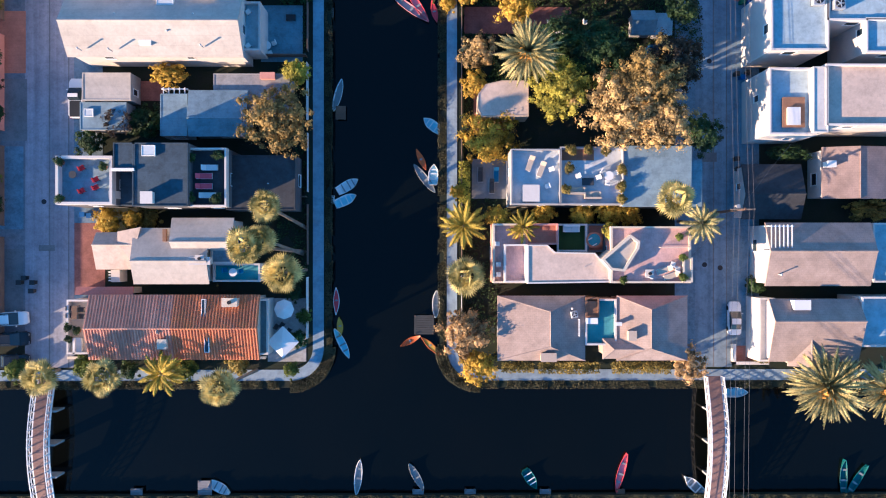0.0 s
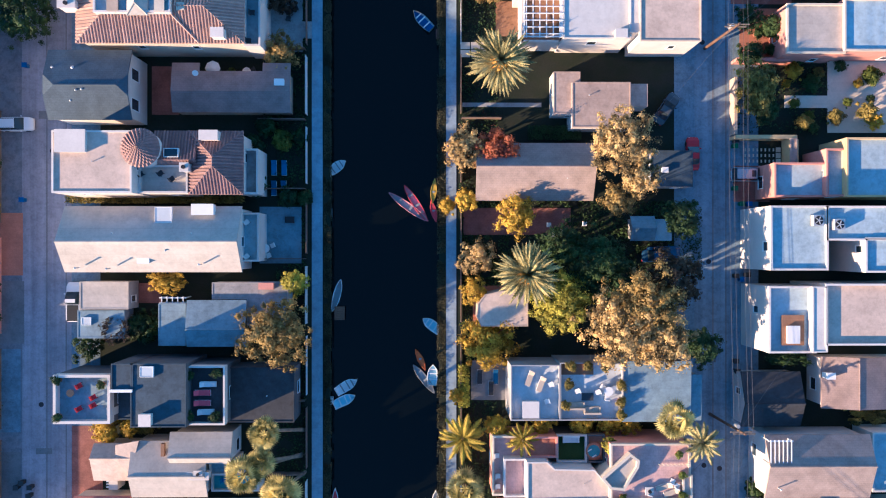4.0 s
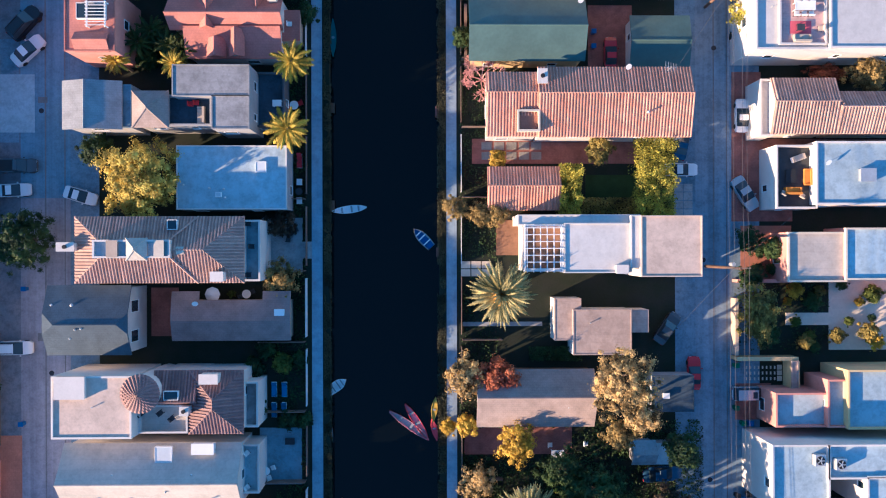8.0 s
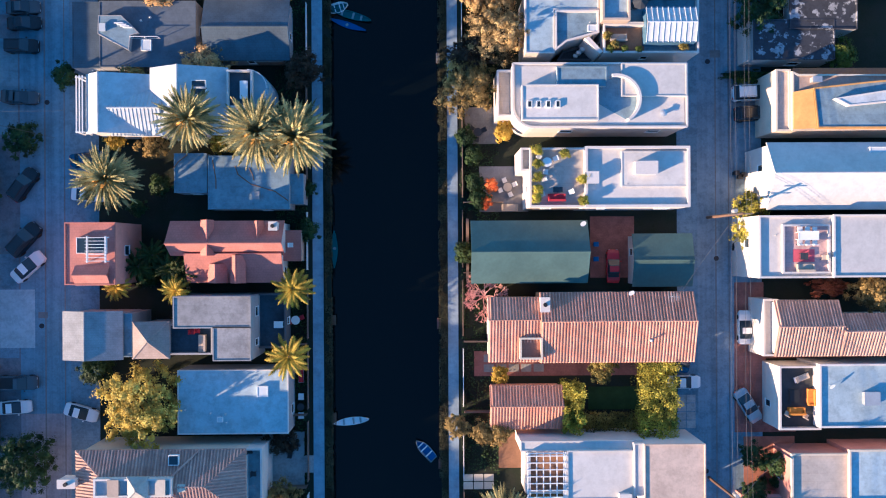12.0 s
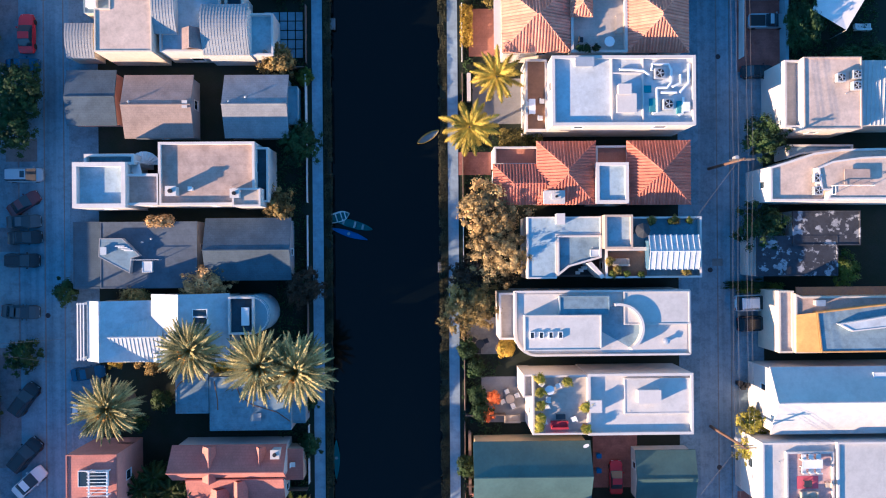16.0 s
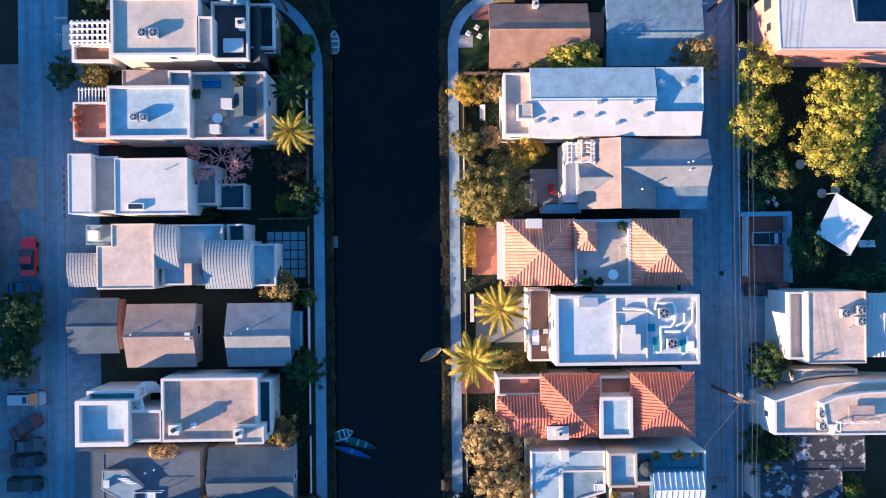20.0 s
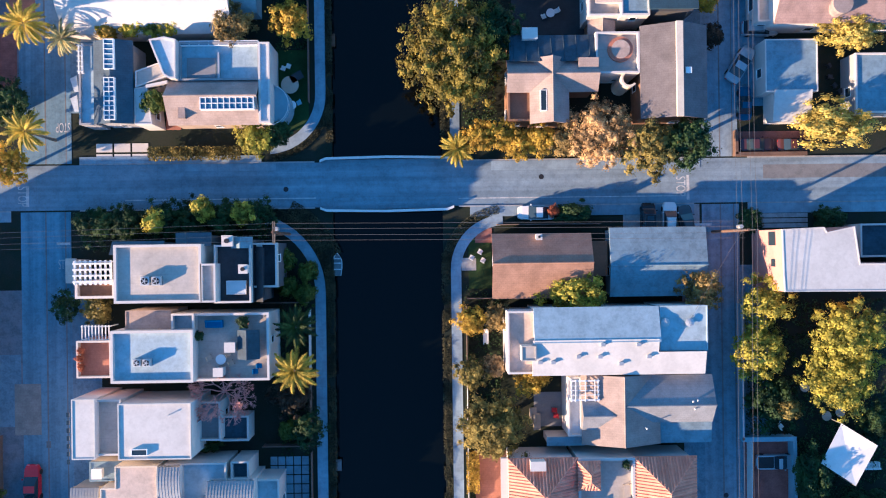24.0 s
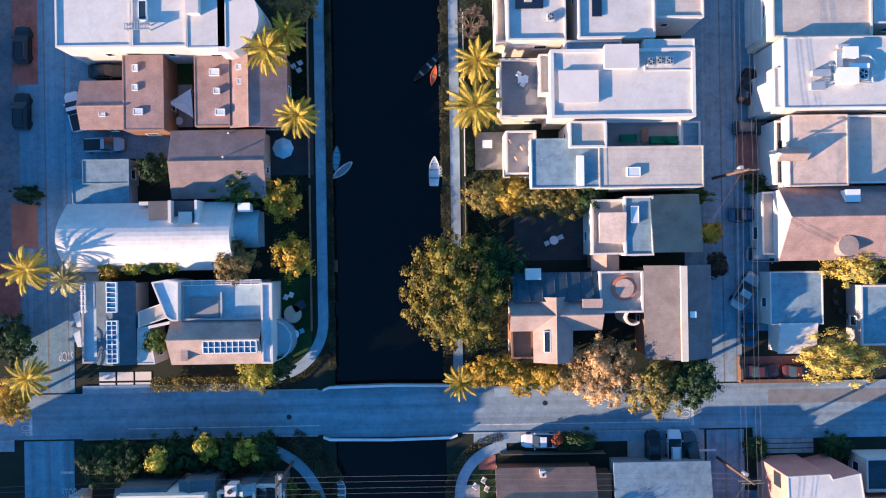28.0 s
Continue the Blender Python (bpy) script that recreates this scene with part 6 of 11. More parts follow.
h = house(21.39, 107.57, "blue-roofed white house with a glass roof room and terrace")
flat_poly(h, [(9.6, 103.35), (13.05, 103.35), (13.05, 108.45), (18.3, 108.45), (18.3, 110.6), (9.6, 110.6)], 6.6, M["stucco_white"], M["roof_sky"], 0.1, 0.16)
flat_poly(h, [(13.1, 103.6), (14.5, 104.7), (18.3, 105.75), (18.3, 108.4), (13.1, 108.4)], 6.75, M["stucco_white"], M["roof_blue"], 0.35)
# Dark low block stands in for the shaded void between the wings.
flat_poly(h, [(13.9, 103.4), (18.3, 103.4), (18.3, 105.5), (14.7, 104.6)], 3.0, M["stucco_dark"], M["roof_charcoal"], 0.2)
part("canted_wall", prism(bmesh.new(), turned([(16.6, 105.1), (17.1, 105.3), (18.75, 103.5), (18.3, 103.3)]), 0, 6.7), M["stucco_white"], h)
for k in range(3):
    part("step", boxes((15.9 + 0.35 * k, 103.7 + 0.3 * k, 3.0, 16.4 + 0.35 * k, 104.1 + 0.3 * k, 3.4 + 0.4 * k)), M["white_paint"], h)
skylight(h, 17.0, 105.9, 18.1, 106.7, 6.45)
flat(h, 18.38, 106.8, 21.59, 110.7, 8.2, M["stucco_tan"], M["roof_sky"], 0.5, w=0.25)
flat(h, 18.8, 103.36, 30.07, 106.75, 6.8, M["stucco_white"], M["roof_blue"], 0.8)
flat(h, 21.7, 106.77, 30.07, 110.5, 6.8, M["stucco_white"], M["roof_blue"], 0.8)
part("terrace_floor", boxes((19.05, 103.6, 6.0, 23.8, 106.5, 6.06)), M["deck_wood"], h)
roof_box(h, 12.93, 109.71, 13.84, 110.89, 6.2, 7.4, M["stucco_white"])
sx0, sy0, sx1, sy1 = 23.55, 104.3, 29.35, 108.4
glass_room = part("glass_room", ring(bmesh.new(), sx0, sy0, sx1, sy1, 6.0, 7.8, 0.1), M["roof_glass"], h, "glazed roof room with white bars")
my = 106.45
for k in range(10):
    xx = sx0 + (sx1 - sx0) * k / 9
    part("glazing_bar", tube(bmesh.new(), [(xx, sy0, 7.8), (xx, my, 8.5), (xx, sy1, 7.8)], 0.045, 4), M["white_paint"], glass_room)
part("ridge_bar", tube(bmesh.new(), [(sx0, my, 8.5), (sx1, my, 8.5)], 0.06, 4), M["white_paint"], glass_room)
bm = bmesh.new()
slab(bm, [(sx0, sy0, 7.76), (sx1, sy0, 7.76), (sx1, my, 8.46), (sx0, my, 8.46)], 0.04)
slab(bm, [(sx0, my, 8.46), (sx1, my, 8.46), (sx1, sy1, 7.76), (sx0, sy1, 7.76)], 0.04)
part("pane", bm, M["roof_frost"], glass_room)

h = house(18.59, 116.87, "house with bright red clay tile hips round a white flat roof")
hip(h, 10.86, 112.03, 17.86, 119.56, 5.9, 7.6, M["stucco_white"], M["tile_red"], TILE)
hip(h, 5.70, 112.10, 14.21, 116.94, 5.6, 6.6, M["stucco_white"], M["tile_red"], TILE)
flat(h, 17.72, 112.12, 21.54, 116.90, 6.8, M["stucco_white"], M["roof_sky"], 0.35, w=0.4)
flat(h, 18.04, 116.89, 21.95, 119.06, 5.4, M["stucco_white"], M["terracotta"], 0.6)
hip(h, 21.58, 111.97, 29.14, 119.58, 5.9, 7.6, M["stucco_white"], M["tile_red"], TILE)
flat(h, 5.95, 116.88, 11.21, 119.06, 5.0, M["stucco_white"], M["terracotta"], 0.7)
roof_box(h, 11.56, 112.13, 13.93, 113.59, 5.8, 7.0, M["stucco_white"])
chimney(h, 12.90, 112.91, 7.0, 0.9, 0.6, 0.4)

h = house(21.23, 123.19, "tall white house with ducts and condensers on its roof")
flat(h, 12.32, 120.96, 28.83, 128.94, 8.7, M["stucco_white"], M["roof_frost"], 0.5, w=0.35)
for x in (19.15, 22.75):
    part("roof_curb", boxes((x, 121.3, 8.1, x + 0.16, 128.6, 8.5)), M["stucco_white"], h)
part("roof_curb", boxes((19.3, 126.9, 8.1, 22.7, 127.05, 8.5)), M["stucco_white"], h)
roof_box(h, 19.83, 124.44, 21.22, 125.53, 8.1, 9.2, M["stucco_white"])
roof_box(h, 19.71, 122.39, 21.85, 124.45, 8.1, 9.0, M["stucco_white"])
roof_box(h, 15.01, 127.7, 17.05, 128.68, 8.1, 8.9, M["galvanised"])
for pts in ([(23.8, 127.24), (23.92, 127.99), (25.77, 127.98), (26.09, 127.32), (26.07, 125.81), (25.63, 125.31), (24.43, 125.24)],
        [(24.43, 125.24), (24.45, 122.47), (23.86, 122.3)],
        [(27.17, 126.77), (27.16, 125.8), (26.18, 125.37)],
        [(28.16, 127.96), (28.1, 125.79), (27.04, 124.72)],
        [(20.11, 127.38), (21.41, 127.36), (22.93, 127.24), (23.58, 126.7)],
        [(27.47, 124.17), (27.41, 122.33), (26.91, 122.12)],
        [(24.86, 124.74), (26.71, 124.72)]):
    part("duct", tube(bmesh.new(), [(x, y, 8.45) for x, y in pts], 0.17, 6), M["white_paint"], h)
part("tank", boxes((22.84, 124.75, 8.1, 23.81, 125.56, 8.4)), M["pool_tile"], h)
for b in ((23.58, 122.51, 24.27, 124.03), (26.74, 122.27, 27.31, 123.74)):
    part("blue_vent", upright(*b, 8.1, 8.5), M["pool_tile"], h)
roof_box(h, 27.5, 122.54, 28.08, 123.52, 8.1, 8.7, M["white_paint"])
flat(h, 9.78, 120.98, 12.3, 129.51, 5.0, M["stucco_white"], M["deck_wood"], 0.5)
flat(h, 18.38, 129.0, 28.02, 129.73, 3.4, M["stucco_grey"], M["roof_blue"], 0.2, glass=False)

h = house(19.19, 133.19, "villa with orange clay tile hip roofs round a roof terrace")
hip(h, 6.80, 130.01, 14.97, 137.83, 6.2, 8.3, M["stucco_white"], M["tile_rose"], TILE)
flat(h, 15.00, 129.94, 21.63, 137.71, 6.4, M["stucco_white"], M["roof_pale"], 0.8, w=0.3)
hip(h, 21.55, 129.90, 28.96, 137.78, 6.2, 8.3, M["stucco_white"], M["tile_rose"], TILE)
hip(h, 14.87, 134.06, 17.53, 137.49, 6.6, 7.8, M["stucco_white"], M["tile_rose"], TILE, base=5, glass=False)
roof_box(h, 9.27, 136.77, 10.96, 137.77, 6.4, 7.6, M["stucco_white"])
roof_box(h, 6.05, 130.83, 6.78, 137.52, 4.6, 5.2, M["stucco_white"], "balcony")

h = house(23.88, 144.47, "house with grey shingled gables and a white roof pergola")
flat(h, 14.2, 139.9, 15.85, 147.0, 4.6, M["stucco_white"], M["roof_frost"], 0.5)
gable(h, 15.75, 139.0, 25.1, 147.3, 5.0, 6.9, "y", M["stucco_white"], M["shingle_tan"])
stripes(h, 14.2, 144.3, 17.7, 147.0, 6.0, 5, "x", 0.07, 0.1)
stripes(h, 14.25, 144.35, 17.65, 146.95, 6.15, 3, "y", 0.07, 0.08)
gable(h, 15.65, 140.9, 19.4, 144.4, 5.6, 6.3, "x", M["stucco_white"], M["shingle_grey"], base=4.4, glass=False)
gable(h, 20.6, 141.6, 31.2, 147.2, 5.4, 6.5, "x", M["stucco_white"], M["shingle_grey"], at=0.4)
shed(h, 23.75, 138.95, 31.35, 141.95, 4.6, 4.9, M["stucco_blue"], M["roof_blue"])
shed(h, 11.7, 138.6, 16.3, 139.7, 3.9, 4.1, M["stucco_white"], M["roof_blue"])
for x, y in ((28.46, 144.30), (29.00, 144.43), (28.66, 143.42), (22.99, 141.22)):
    vent(h, x, y, 6.2, 0.6)

h = house(20.12, 152.41, "long white house with a pale ridge roof and skylight vents")
x0, y0, x1, y1 = 9.75, 147.55, 24.52, 155.49
flat(h, 6.92, 147.72, 10.23, 155.05, 6.2, M["stucco_white"], M["roof_sand"], 0.5)
shed(h, 9.73, 147.5, 24.4, 151.75, 6.5, 7.5, M["stucco_white"], M["roof_white"])
shed(h, 24.4, 147.5, 30.0, 150.2, 6.5, 7.15, M["stucco_white"], M["roof_white"])
shed(h, 9.90, 151.43, 24.59, 155.50, 7.5, 6.6, M["stucco_white"], M["roof_sky"])
flat(h, 24.72, 150.27, 30.32, 155.49, 6.6, M["stucco_white"], M["roof_sky"], 0.12)
flat(h, 8.37, 149.44, 10.05, 151.16, 7.6, M["stucco_white"], M["roof_pale"], 0.1, glass=False)
for x, y in ((10.57, 149.18), (12.08, 149.16), (15.03, 149.79), (17.52, 149.76), (20.01, 148.89), (23.23, 149.71), (21.94, 151.16), (17.80, 151.20)):
    roof_box(h, x - 0.2, y - 0.14, x + 0.2, y + 0.14, 6.5 + 0.23 * (y - 147.5), 6.78 + 0.23 * (y - 147.5), M["galvanised"], "roof_vent")
for x, y in ((25.31, 153.57), (28.15, 153.54)):
    vent(h, x, y, 6.5, 0.3, 0.3)

h = house(12.01, 161.02, "bungalow under a brown shingled gable roof by the street")
gable(h, 5.43, 156.32, 17.54, 164.21, 3.0, 4.2, "x", M["siding_wood"], M["shingle_rust"], at=0.55)
chimney(h, 11.03, 163.78, 3.6, 0.6, 0.6, 0.6)
flat(h, 17.69, 158.96, 19.59, 163.20, 2.6, M["siding_wood"], M["deck_wood"], 0.1, glass=False)
h = house(26.66, 161.41, "low building with a wide blue-grey shingled roof")
# Mostly shaded roof: the shade is put into its blue tone.
gable(h, 19.64, 156.44, 31.36, 164.80, 3.5, 4.1, "x", M["stucco_grey"], M["roof_blue"], at=0.45)

# ---- between the canal and the lane, beyond the street ----
h = house(14.00, 183.62, "tan shingled house of crossed gables and a seamed metal roof")
shed(h, 7.62, 184.48, 17.88, 187.87, 5.8, 4.6, M["siding_wood"], M["roof_dark"], (1.5, 0.06, 0.06))
gable(h, 7.29, 180.97, 18.19, 184.83, 5.0, 6.0, "x", M["siding_wood"], M["shingle_tan"])
gable(h, 10.04, 177.24, 14.72, 185.00, 5.0, 6.4, "y", M["siding_wood"], M["shingle_tan"], at=0.55)
flat(h, 7.48, 177.69, 10.39, 181.51, 4.6, M["siding_wood"], M["deck_wood"], 0.6)
skylight(h, 11.15, 178.58, 11.91, 181.04, 5.9, True)
shed(h, 15.71, 181.95, 18.06, 184.76, 5.6, 6.2, M["siding_wood"], M["shingle_tan"])
roof_box(h, 9.18, 187.15, 10.89, 188.37, 4.4, 5.8, M["stucco_white"])
flat(h, 17.88, 183.05, 23.03, 187.91, 5.6, M["stucco_white"], M["roof_pale"], 0.7)
x, y = 20.85, 185.91
tub = part("round_tub", cyl(bmesh.new(), x, y, 4.8, 5.3, 1.5, n=24), M["terracotta"], h)
part("tub_floor", cyl(bmesh.new(), x, y, 5.3, 5.42, 1.1, n=20), M["roof_tan"], tub)
part("curl_wall", prism(bmesh.new(), arc(21.9, 182.45, 1.0, 90, 320, 10) + arc(21.9, 182.45, 0.75, 320, 90, 10), 0, 5.2), M["stucco_cream"], h)
# Shade on this gable is put into the shingle colour.
gable(h, 23.1, 177.55, 31.0, 188.55, 5.6, 7.5, "y", M["siding_wood"], M["shingle_shaded"], at=0.52)
part("ridge_beam", upright(26.75, 177.49, 27.5, 188.5, 7.35, 7.72), M["stucco_cream"], h)
roof_box(h, 27.9, 182.56, 28.5, 183.16, 6.4, 7.4, M["white_paint"])
h = house(25.19, 194.85, "white house with terraces and a shed roof coloured as shaded")
flat(h, 17.10, 189.92, 21.17, 196.39, 5.4, M["stucco_white"], M["roof_pale"], 0.6)
shed(h, 17.80, 191.27, 20.93, 194.81, 6.0, 6.5, M["stucco_white"], M["roof_sand"])
flat(h, 20.84, 189.75, 24.21, 196.69, 6.0, M["stucco_white"], M["roof_blue"], 0.2)
# The shed roof's shade is put into its dark tone.
shed(h, 23.87, 190.07, 29.60, 196.87, 7.2, 5.9, M["stucco_dark"], M["roof_shaded"])
skylight(h, 21.57, 193.56, 22.48, 195.56, 5.95)
gable(h, 17.31, 187.95, 20.68, 190.30, 3.6, 4.4, "y", M["siding_wood"], M["shingle_tan"], glass=False)

h = house(22.08, 202.27, "white house with blue-grey flat roofs and a green furnished court")
flat(h, 9.88, 197.76, 18.69, 203.45, 7.0, M["stucco_white"], M["roof_blue"], 0.12)
flat(h, 14.21, 202.30, 18.45, 205.28, 7.8, M["stucco_white"], M["roof_pale"], 0.35)
flat(h, 17.69, 197.65, 29.80, 202.41, 7.1, M["stucco_white"], M["roof_pale"], 0.12)
flat(h, 18.87, 202.20, 27.75, 205.66, 5.6, M["stucco_white"], M["deck_grey"], 0.9)
flat(h, 7.16, 199.61, 10.77, 204.76, 4.8, M["stucco_white"], M["roof_pale"], 0.7)
skylight(h, 20.88, 198.92, 22.43, 199.99, 7.1)
roof_box(h, 15.10, 197.95, 15.83, 201.34, 6.8, 7.3, M["white_paint"])
flat(h, 16.21, 198.26, 17.61, 202.19, 6.0, M["stucco_white"], M["roof_dark"], 0.3, glass=False)
flat(h, 28.46, 202.56, 30.73, 205.80, 3.6, M["stucco_white"], M["roof_blue"], 0.3, glass=False)

h = house(21.52, 211.48, "large white house with a stepped bright roof and front terrace")
flat(h, 12.11, 205.61, 28.69, 213.48, 8.0, M["stucco_white"], M["roof_white"], 0.3, w=0.4)
flat(h, 22.90, 210.94, 28.68, 214.52, 7.9, M["stucco_white"], M["roof_white"], 0.1)
flat(h, 13.98, 213.37, 20.51, 214.77, 7.0, M["stucco_white"], M["roof_blue"], 0.2)
flat(h, 6.52, 206.35, 12.56, 213.24, 5.2, M["stucco_white"], M["deck_grey"], 0.8)
flat(h, 11.03, 208.77, 12.67, 213.40, 6.4, M["stucco_white"], M["roof_pale"], 0.3)
roof_box(h, 18.19, 211.12, 22.00, 213.74, 7.7, 8.7, M["stucco_white"])
roof_box(h, 13.04, 207.38, 17.49, 210.98, 7.7, 8.1, M["stucco_white"])
h = house(18.82, 220.36, "white twin house with solar panels on its flat roof")
flat(h, 7.28, 214.73, 14.01, 224.55, 7.6, M["stucco_white"], M["roof_white"], 0.4)
flat(h, 15.42, 214.79, 24.23, 224.37, 7.8, M["stucco_white"], M["roof_white"], 0.3)
flat(h, 24.37, 217.17, 30.00, 224.41, 7.4, M["stucco_white"], M["roof_pale"], 0.3)
flat(h, 6.17, 215.23, 7.62, 224.86, 5.2, M["stucco_white"], M["roof_pale"], 0.7)
part("solar_panel", upright(8.25, 218.40, 11.47, 220.26, 7.3, 7.4), M["solar_panel"], h)
part("solar_panel", upright(17.02, 217.30, 18.14, 219.78, 7.6, 7.7), M["solar_panel"], h)

# ---- houses east of the second lane, from south to north ----
h = house(48.15, -10.41, "white house with grey cross gables and a small walled yard")
gable(h, 39.41, -13.64, 50.31, -6.03, 5.0, 6.4, "x", M["stucco_white"], M["shingle_tan"], at=0.66)
gable(h, 41.82, -14.21, 46.60, -8.50, 4.8, 5.9, "y", M["stucco_white"], M["shingle_tan"], glass=False, base=2)
flat(h, 38.71, -13.77, 40.65, -6.02, 4.0, M["stucco_white"], M["roof_white"], 0.4)
flat(h, 39.91, -13.71, 41.43, -10.40, 4.4, M["stucco_white"], M["deck_wood"], 0.6)
flat(h, 50.43, -11.78, 58.22, -5.78, 5.6, M["stucco_white"], M["roof_sky"], 0.6)
roof_box(h, 41.90, -7.24, 43.80, -6.16, 5.2, 6.3, M["white_paint"])
for b in ((44.55, -11.49, 45.44, -10.67), (45.85, -11.49, 46.74, -10.67)):
    skylight(h, *b, 5.4, True)
h = house(48.15, -0.65, "house with a dark north slope and sunlit sand south slope")
gable(h, 38.87, -4.48, 51.67, 3.19, 5.2, 6.4, "x", M["stucco_white"], M["shingle_tan"], at=0.55)
stripes(h, 38.78, -0.34, 41.75, 2.89, 6.5, 6, "y", 0.1, 0.08)
flat(h, 52.51, -4.07, 59.02, 3.17, 4.4, M["stucco_white"], M["roof_sky"], 0.4)
vent(h, 40.23, -3.05, 5.6, 1.0)
h = house(41.98, 6.94, "small house under a charcoal shingled gable roof")
gable(h, 36.85, 3.68, 44.22, 10.47, 3.2, 4.2, "x", M["stucco_white"], M["roof_charcoal"], at=0.45)
h = house(53.24, 9.48, "brown-roofed bungalow with a white gable end")
gable(h, 46.31, 6.13, 58.89, 12.45, 4.2, 5.4, "y", M["stucco_white"], M["shingle_mauve"], at=0.32)
roof_box(h, 46.37, 9.93, 47.34, 10.61, 4.0, 5.4, M["white_paint"])
h = house(48.88, 18.87, "tall white house with a roof court and a tan roof")
flat(h, 38.15, 13.43, 43.72, 21.22, 8.0, M["stucco_white"], M["roof_sky"], 0.7)
flat(h, 43.01, 13.60, 44.73, 21.21, 8.6, M["stucco_white"], M["roof_white"], 0.1)
flat(h, 44.47, 14.40, 57.54, 21.54, 8.6, M["stucco_white"], M["roof_sand"], 0.5)
roof_box(h, 39.87, 14.35, 42.39, 17.78, 7.2, 7.6, M["deck_wood"], "daybed_deck")
roof_box(h, 40.31, 14.58, 41.76, 16.56, 7.6, 7.9, M["cloth_white"], "daybed")
h = house(49.62, 24.89, "tall white house with a pale blue roof and condensers")
flat(h, 38.09, 23.14, 44.81, 30.64, 8.6, M["stucco_white"], M["roof_sky"], 0.35)
flat(h, 44.56, 26.63, 57.53, 30.62, 8.6, M["stucco_white"], M["roof_sky"], 0.35)
flat(h, 49.18, 22.88, 57.52, 26.92, 8.6, M["stucco_white"], M["roof_sky"], 0.35)
roof_box(h, 38.29, 23.33, 40.56, 26.45, 0.2, 2.2, M["plastic_black"], "cellar_box")
h = house(48.91, 34.28, "pink and yellow stucco house with stepped blue roof decks")
flat(h, 39.99, 31.92, 46.56, 36.02, 5.4, M["stucco_pink"], M["roof_sky"], 0.6)
flat(h, 46.08, 31.96, 48.94, 37.67, 5.8, M["stucco_pink"], M["roof_sky"], 0.5)
flat(h, 48.20, 31.87, 59.06, 38.91, 6.4, M["stucco_yellow"], M["roof_sky"], 0.5)
flat(h, 43.38, 35.36, 44.22, 39.44, 2.4, M["stucco_yellow"], M["roof_tan"], 0.1, glass=False)
h = house(49.66, 53.06, "pale house with flat roofs and pink walls round a patio")
flat(h, 41.77, 49.38, 48.93, 55.41, 4.9, M["stucco_pink"], M["roof_pale"], 0.3, M["stucco_cream"])
flat(h, 48.63, 49.63, 59.92, 55.91, 5.2, M["stucco_pink"], M["roof_sky"], 0.3, M["stucco_cream"])
h = house(49.68, 63.54, "grey house with a furnished sunken roof deck")
flat(h, 40.39, 58.30, 45.41, 65.97, 4.8, M["stucco_white"], M["deck_wet"], 0.9)
flat(h, 44.86, 58.72, 59.66, 66.31, 5.6, M["stucco_white"], M["roof_sky"], 0.25)
roof_box(h, 50.10, 61.48, 51.87, 62.97, 5.3, 5.9, M["galvanised"])
dish(h, 46.15, 63.77, 5.4)
h = house(48.54, 71.47, "white house under striped pale clay tiles")
gable(h, 39.53, 67.24, 47.42, 74.01, 5.2, 6.6, "x", M["stucco_white"], M["tile_pale"], TILE, at=0.55)
gable(h, 47.43, 67.24, 59.45, 72.39, 5.2, 6.6, "x", M["stucco_white"], M["tile_pale"], TILE, at=0.6)
flat(h, 38.66, 67.19, 40.44, 74.06, 4.4, M["stucco_white"], M["roof_white"], 0.5)
h = house(47.95, 81.17, "white house with a furnished roof terrace under the sun")
flat(h, 36.65, 76.78, 45.52, 84.07, 7.8, M["stucco_white"], M["roof_white"], 0.3)
flat(h, 39.38, 77.31, 44.94, 83.00, 7.9, M["stucco_white"], M["tile_pink"], 0.34, base=6.6, glass=False)
flat(h, 45.20, 76.85, 57.52, 84.13, 8.2, M["stucco_white"], M["roof_white"], 0.2)
h = house(47.86, 89.55, "long white house with a bright gabled membrane roof")
gable(h, 38.01, 84.80, 58.25, 92.74, 6.8, 8.5, "x", M["stucco_white"], M["roof_white"], at=0.52)
skylight(h, 49.85, 90.62, 52.52, 92.08, 7.4)
roof_box(h, 47.69, 86.00, 49.02, 86.93, 6.9, 7.3, M["galvanised"])
for x, y in ((44.80, 89.83), (45.16, 88.00)):
    vent(h, x, y, 7.4, 0.5)
h = house(48.64, 98.54, "cream house with an orange sloping roof beside a blue one")
flat(h, 39.65, 94.25, 41.4, 101.6, 5.8, M["stucco_cream"], M["roof_sand"], 0.25)
flat_poly(h, [(41.4, 94.25), (58.4, 94.3), (58.4, 100.9), (42.2, 100.95), (41.4, 101.3)], 6.2, M["stucco_cream"], M["roof_tan"], 0.2)
roof_sheets(h, [((41.5, 94.4, 6.3), (44.0, 94.4, 6.9), (43.5, 99.1, 6.9), (41.5, 98.8, 6.3))], M["roof_orange"])
flat_poly(h, [(44.05, 94.4), (58.4, 94.4), (58.4, 100.6), (50.0, 99.85), (43.55, 99.15)], 7.0, M["roof_orange"], M["roof_blue"], 0.15, 0.16, base=5.8)
flat_poly(h, [(45.8, 97.8), (52.0, 98.75), (58.3, 99.4), (58.3, 98.0), (47.5, 96.9)], 7.6, M["stucco_white"], M["roof_frost"], 0.08, 0.14, base=6.6)
part("roof_slope", boxes((42.2, 101.0, 4.6, 58.4, 102.0, 4.8)), M["tile_orange"], h)
roof_box(h, 43.6, 99.9, 44.6, 100.5, 6.1, 6.8, M["galvanised"])
h = house(45.87, 107.42, "derelict flat-roofed house with peeling dark roofing")
flat(h, 37.91, 103.31, 47.86, 108.19, 3.8, M["stucco_grey"], M["roof_peeling"], 0.1)
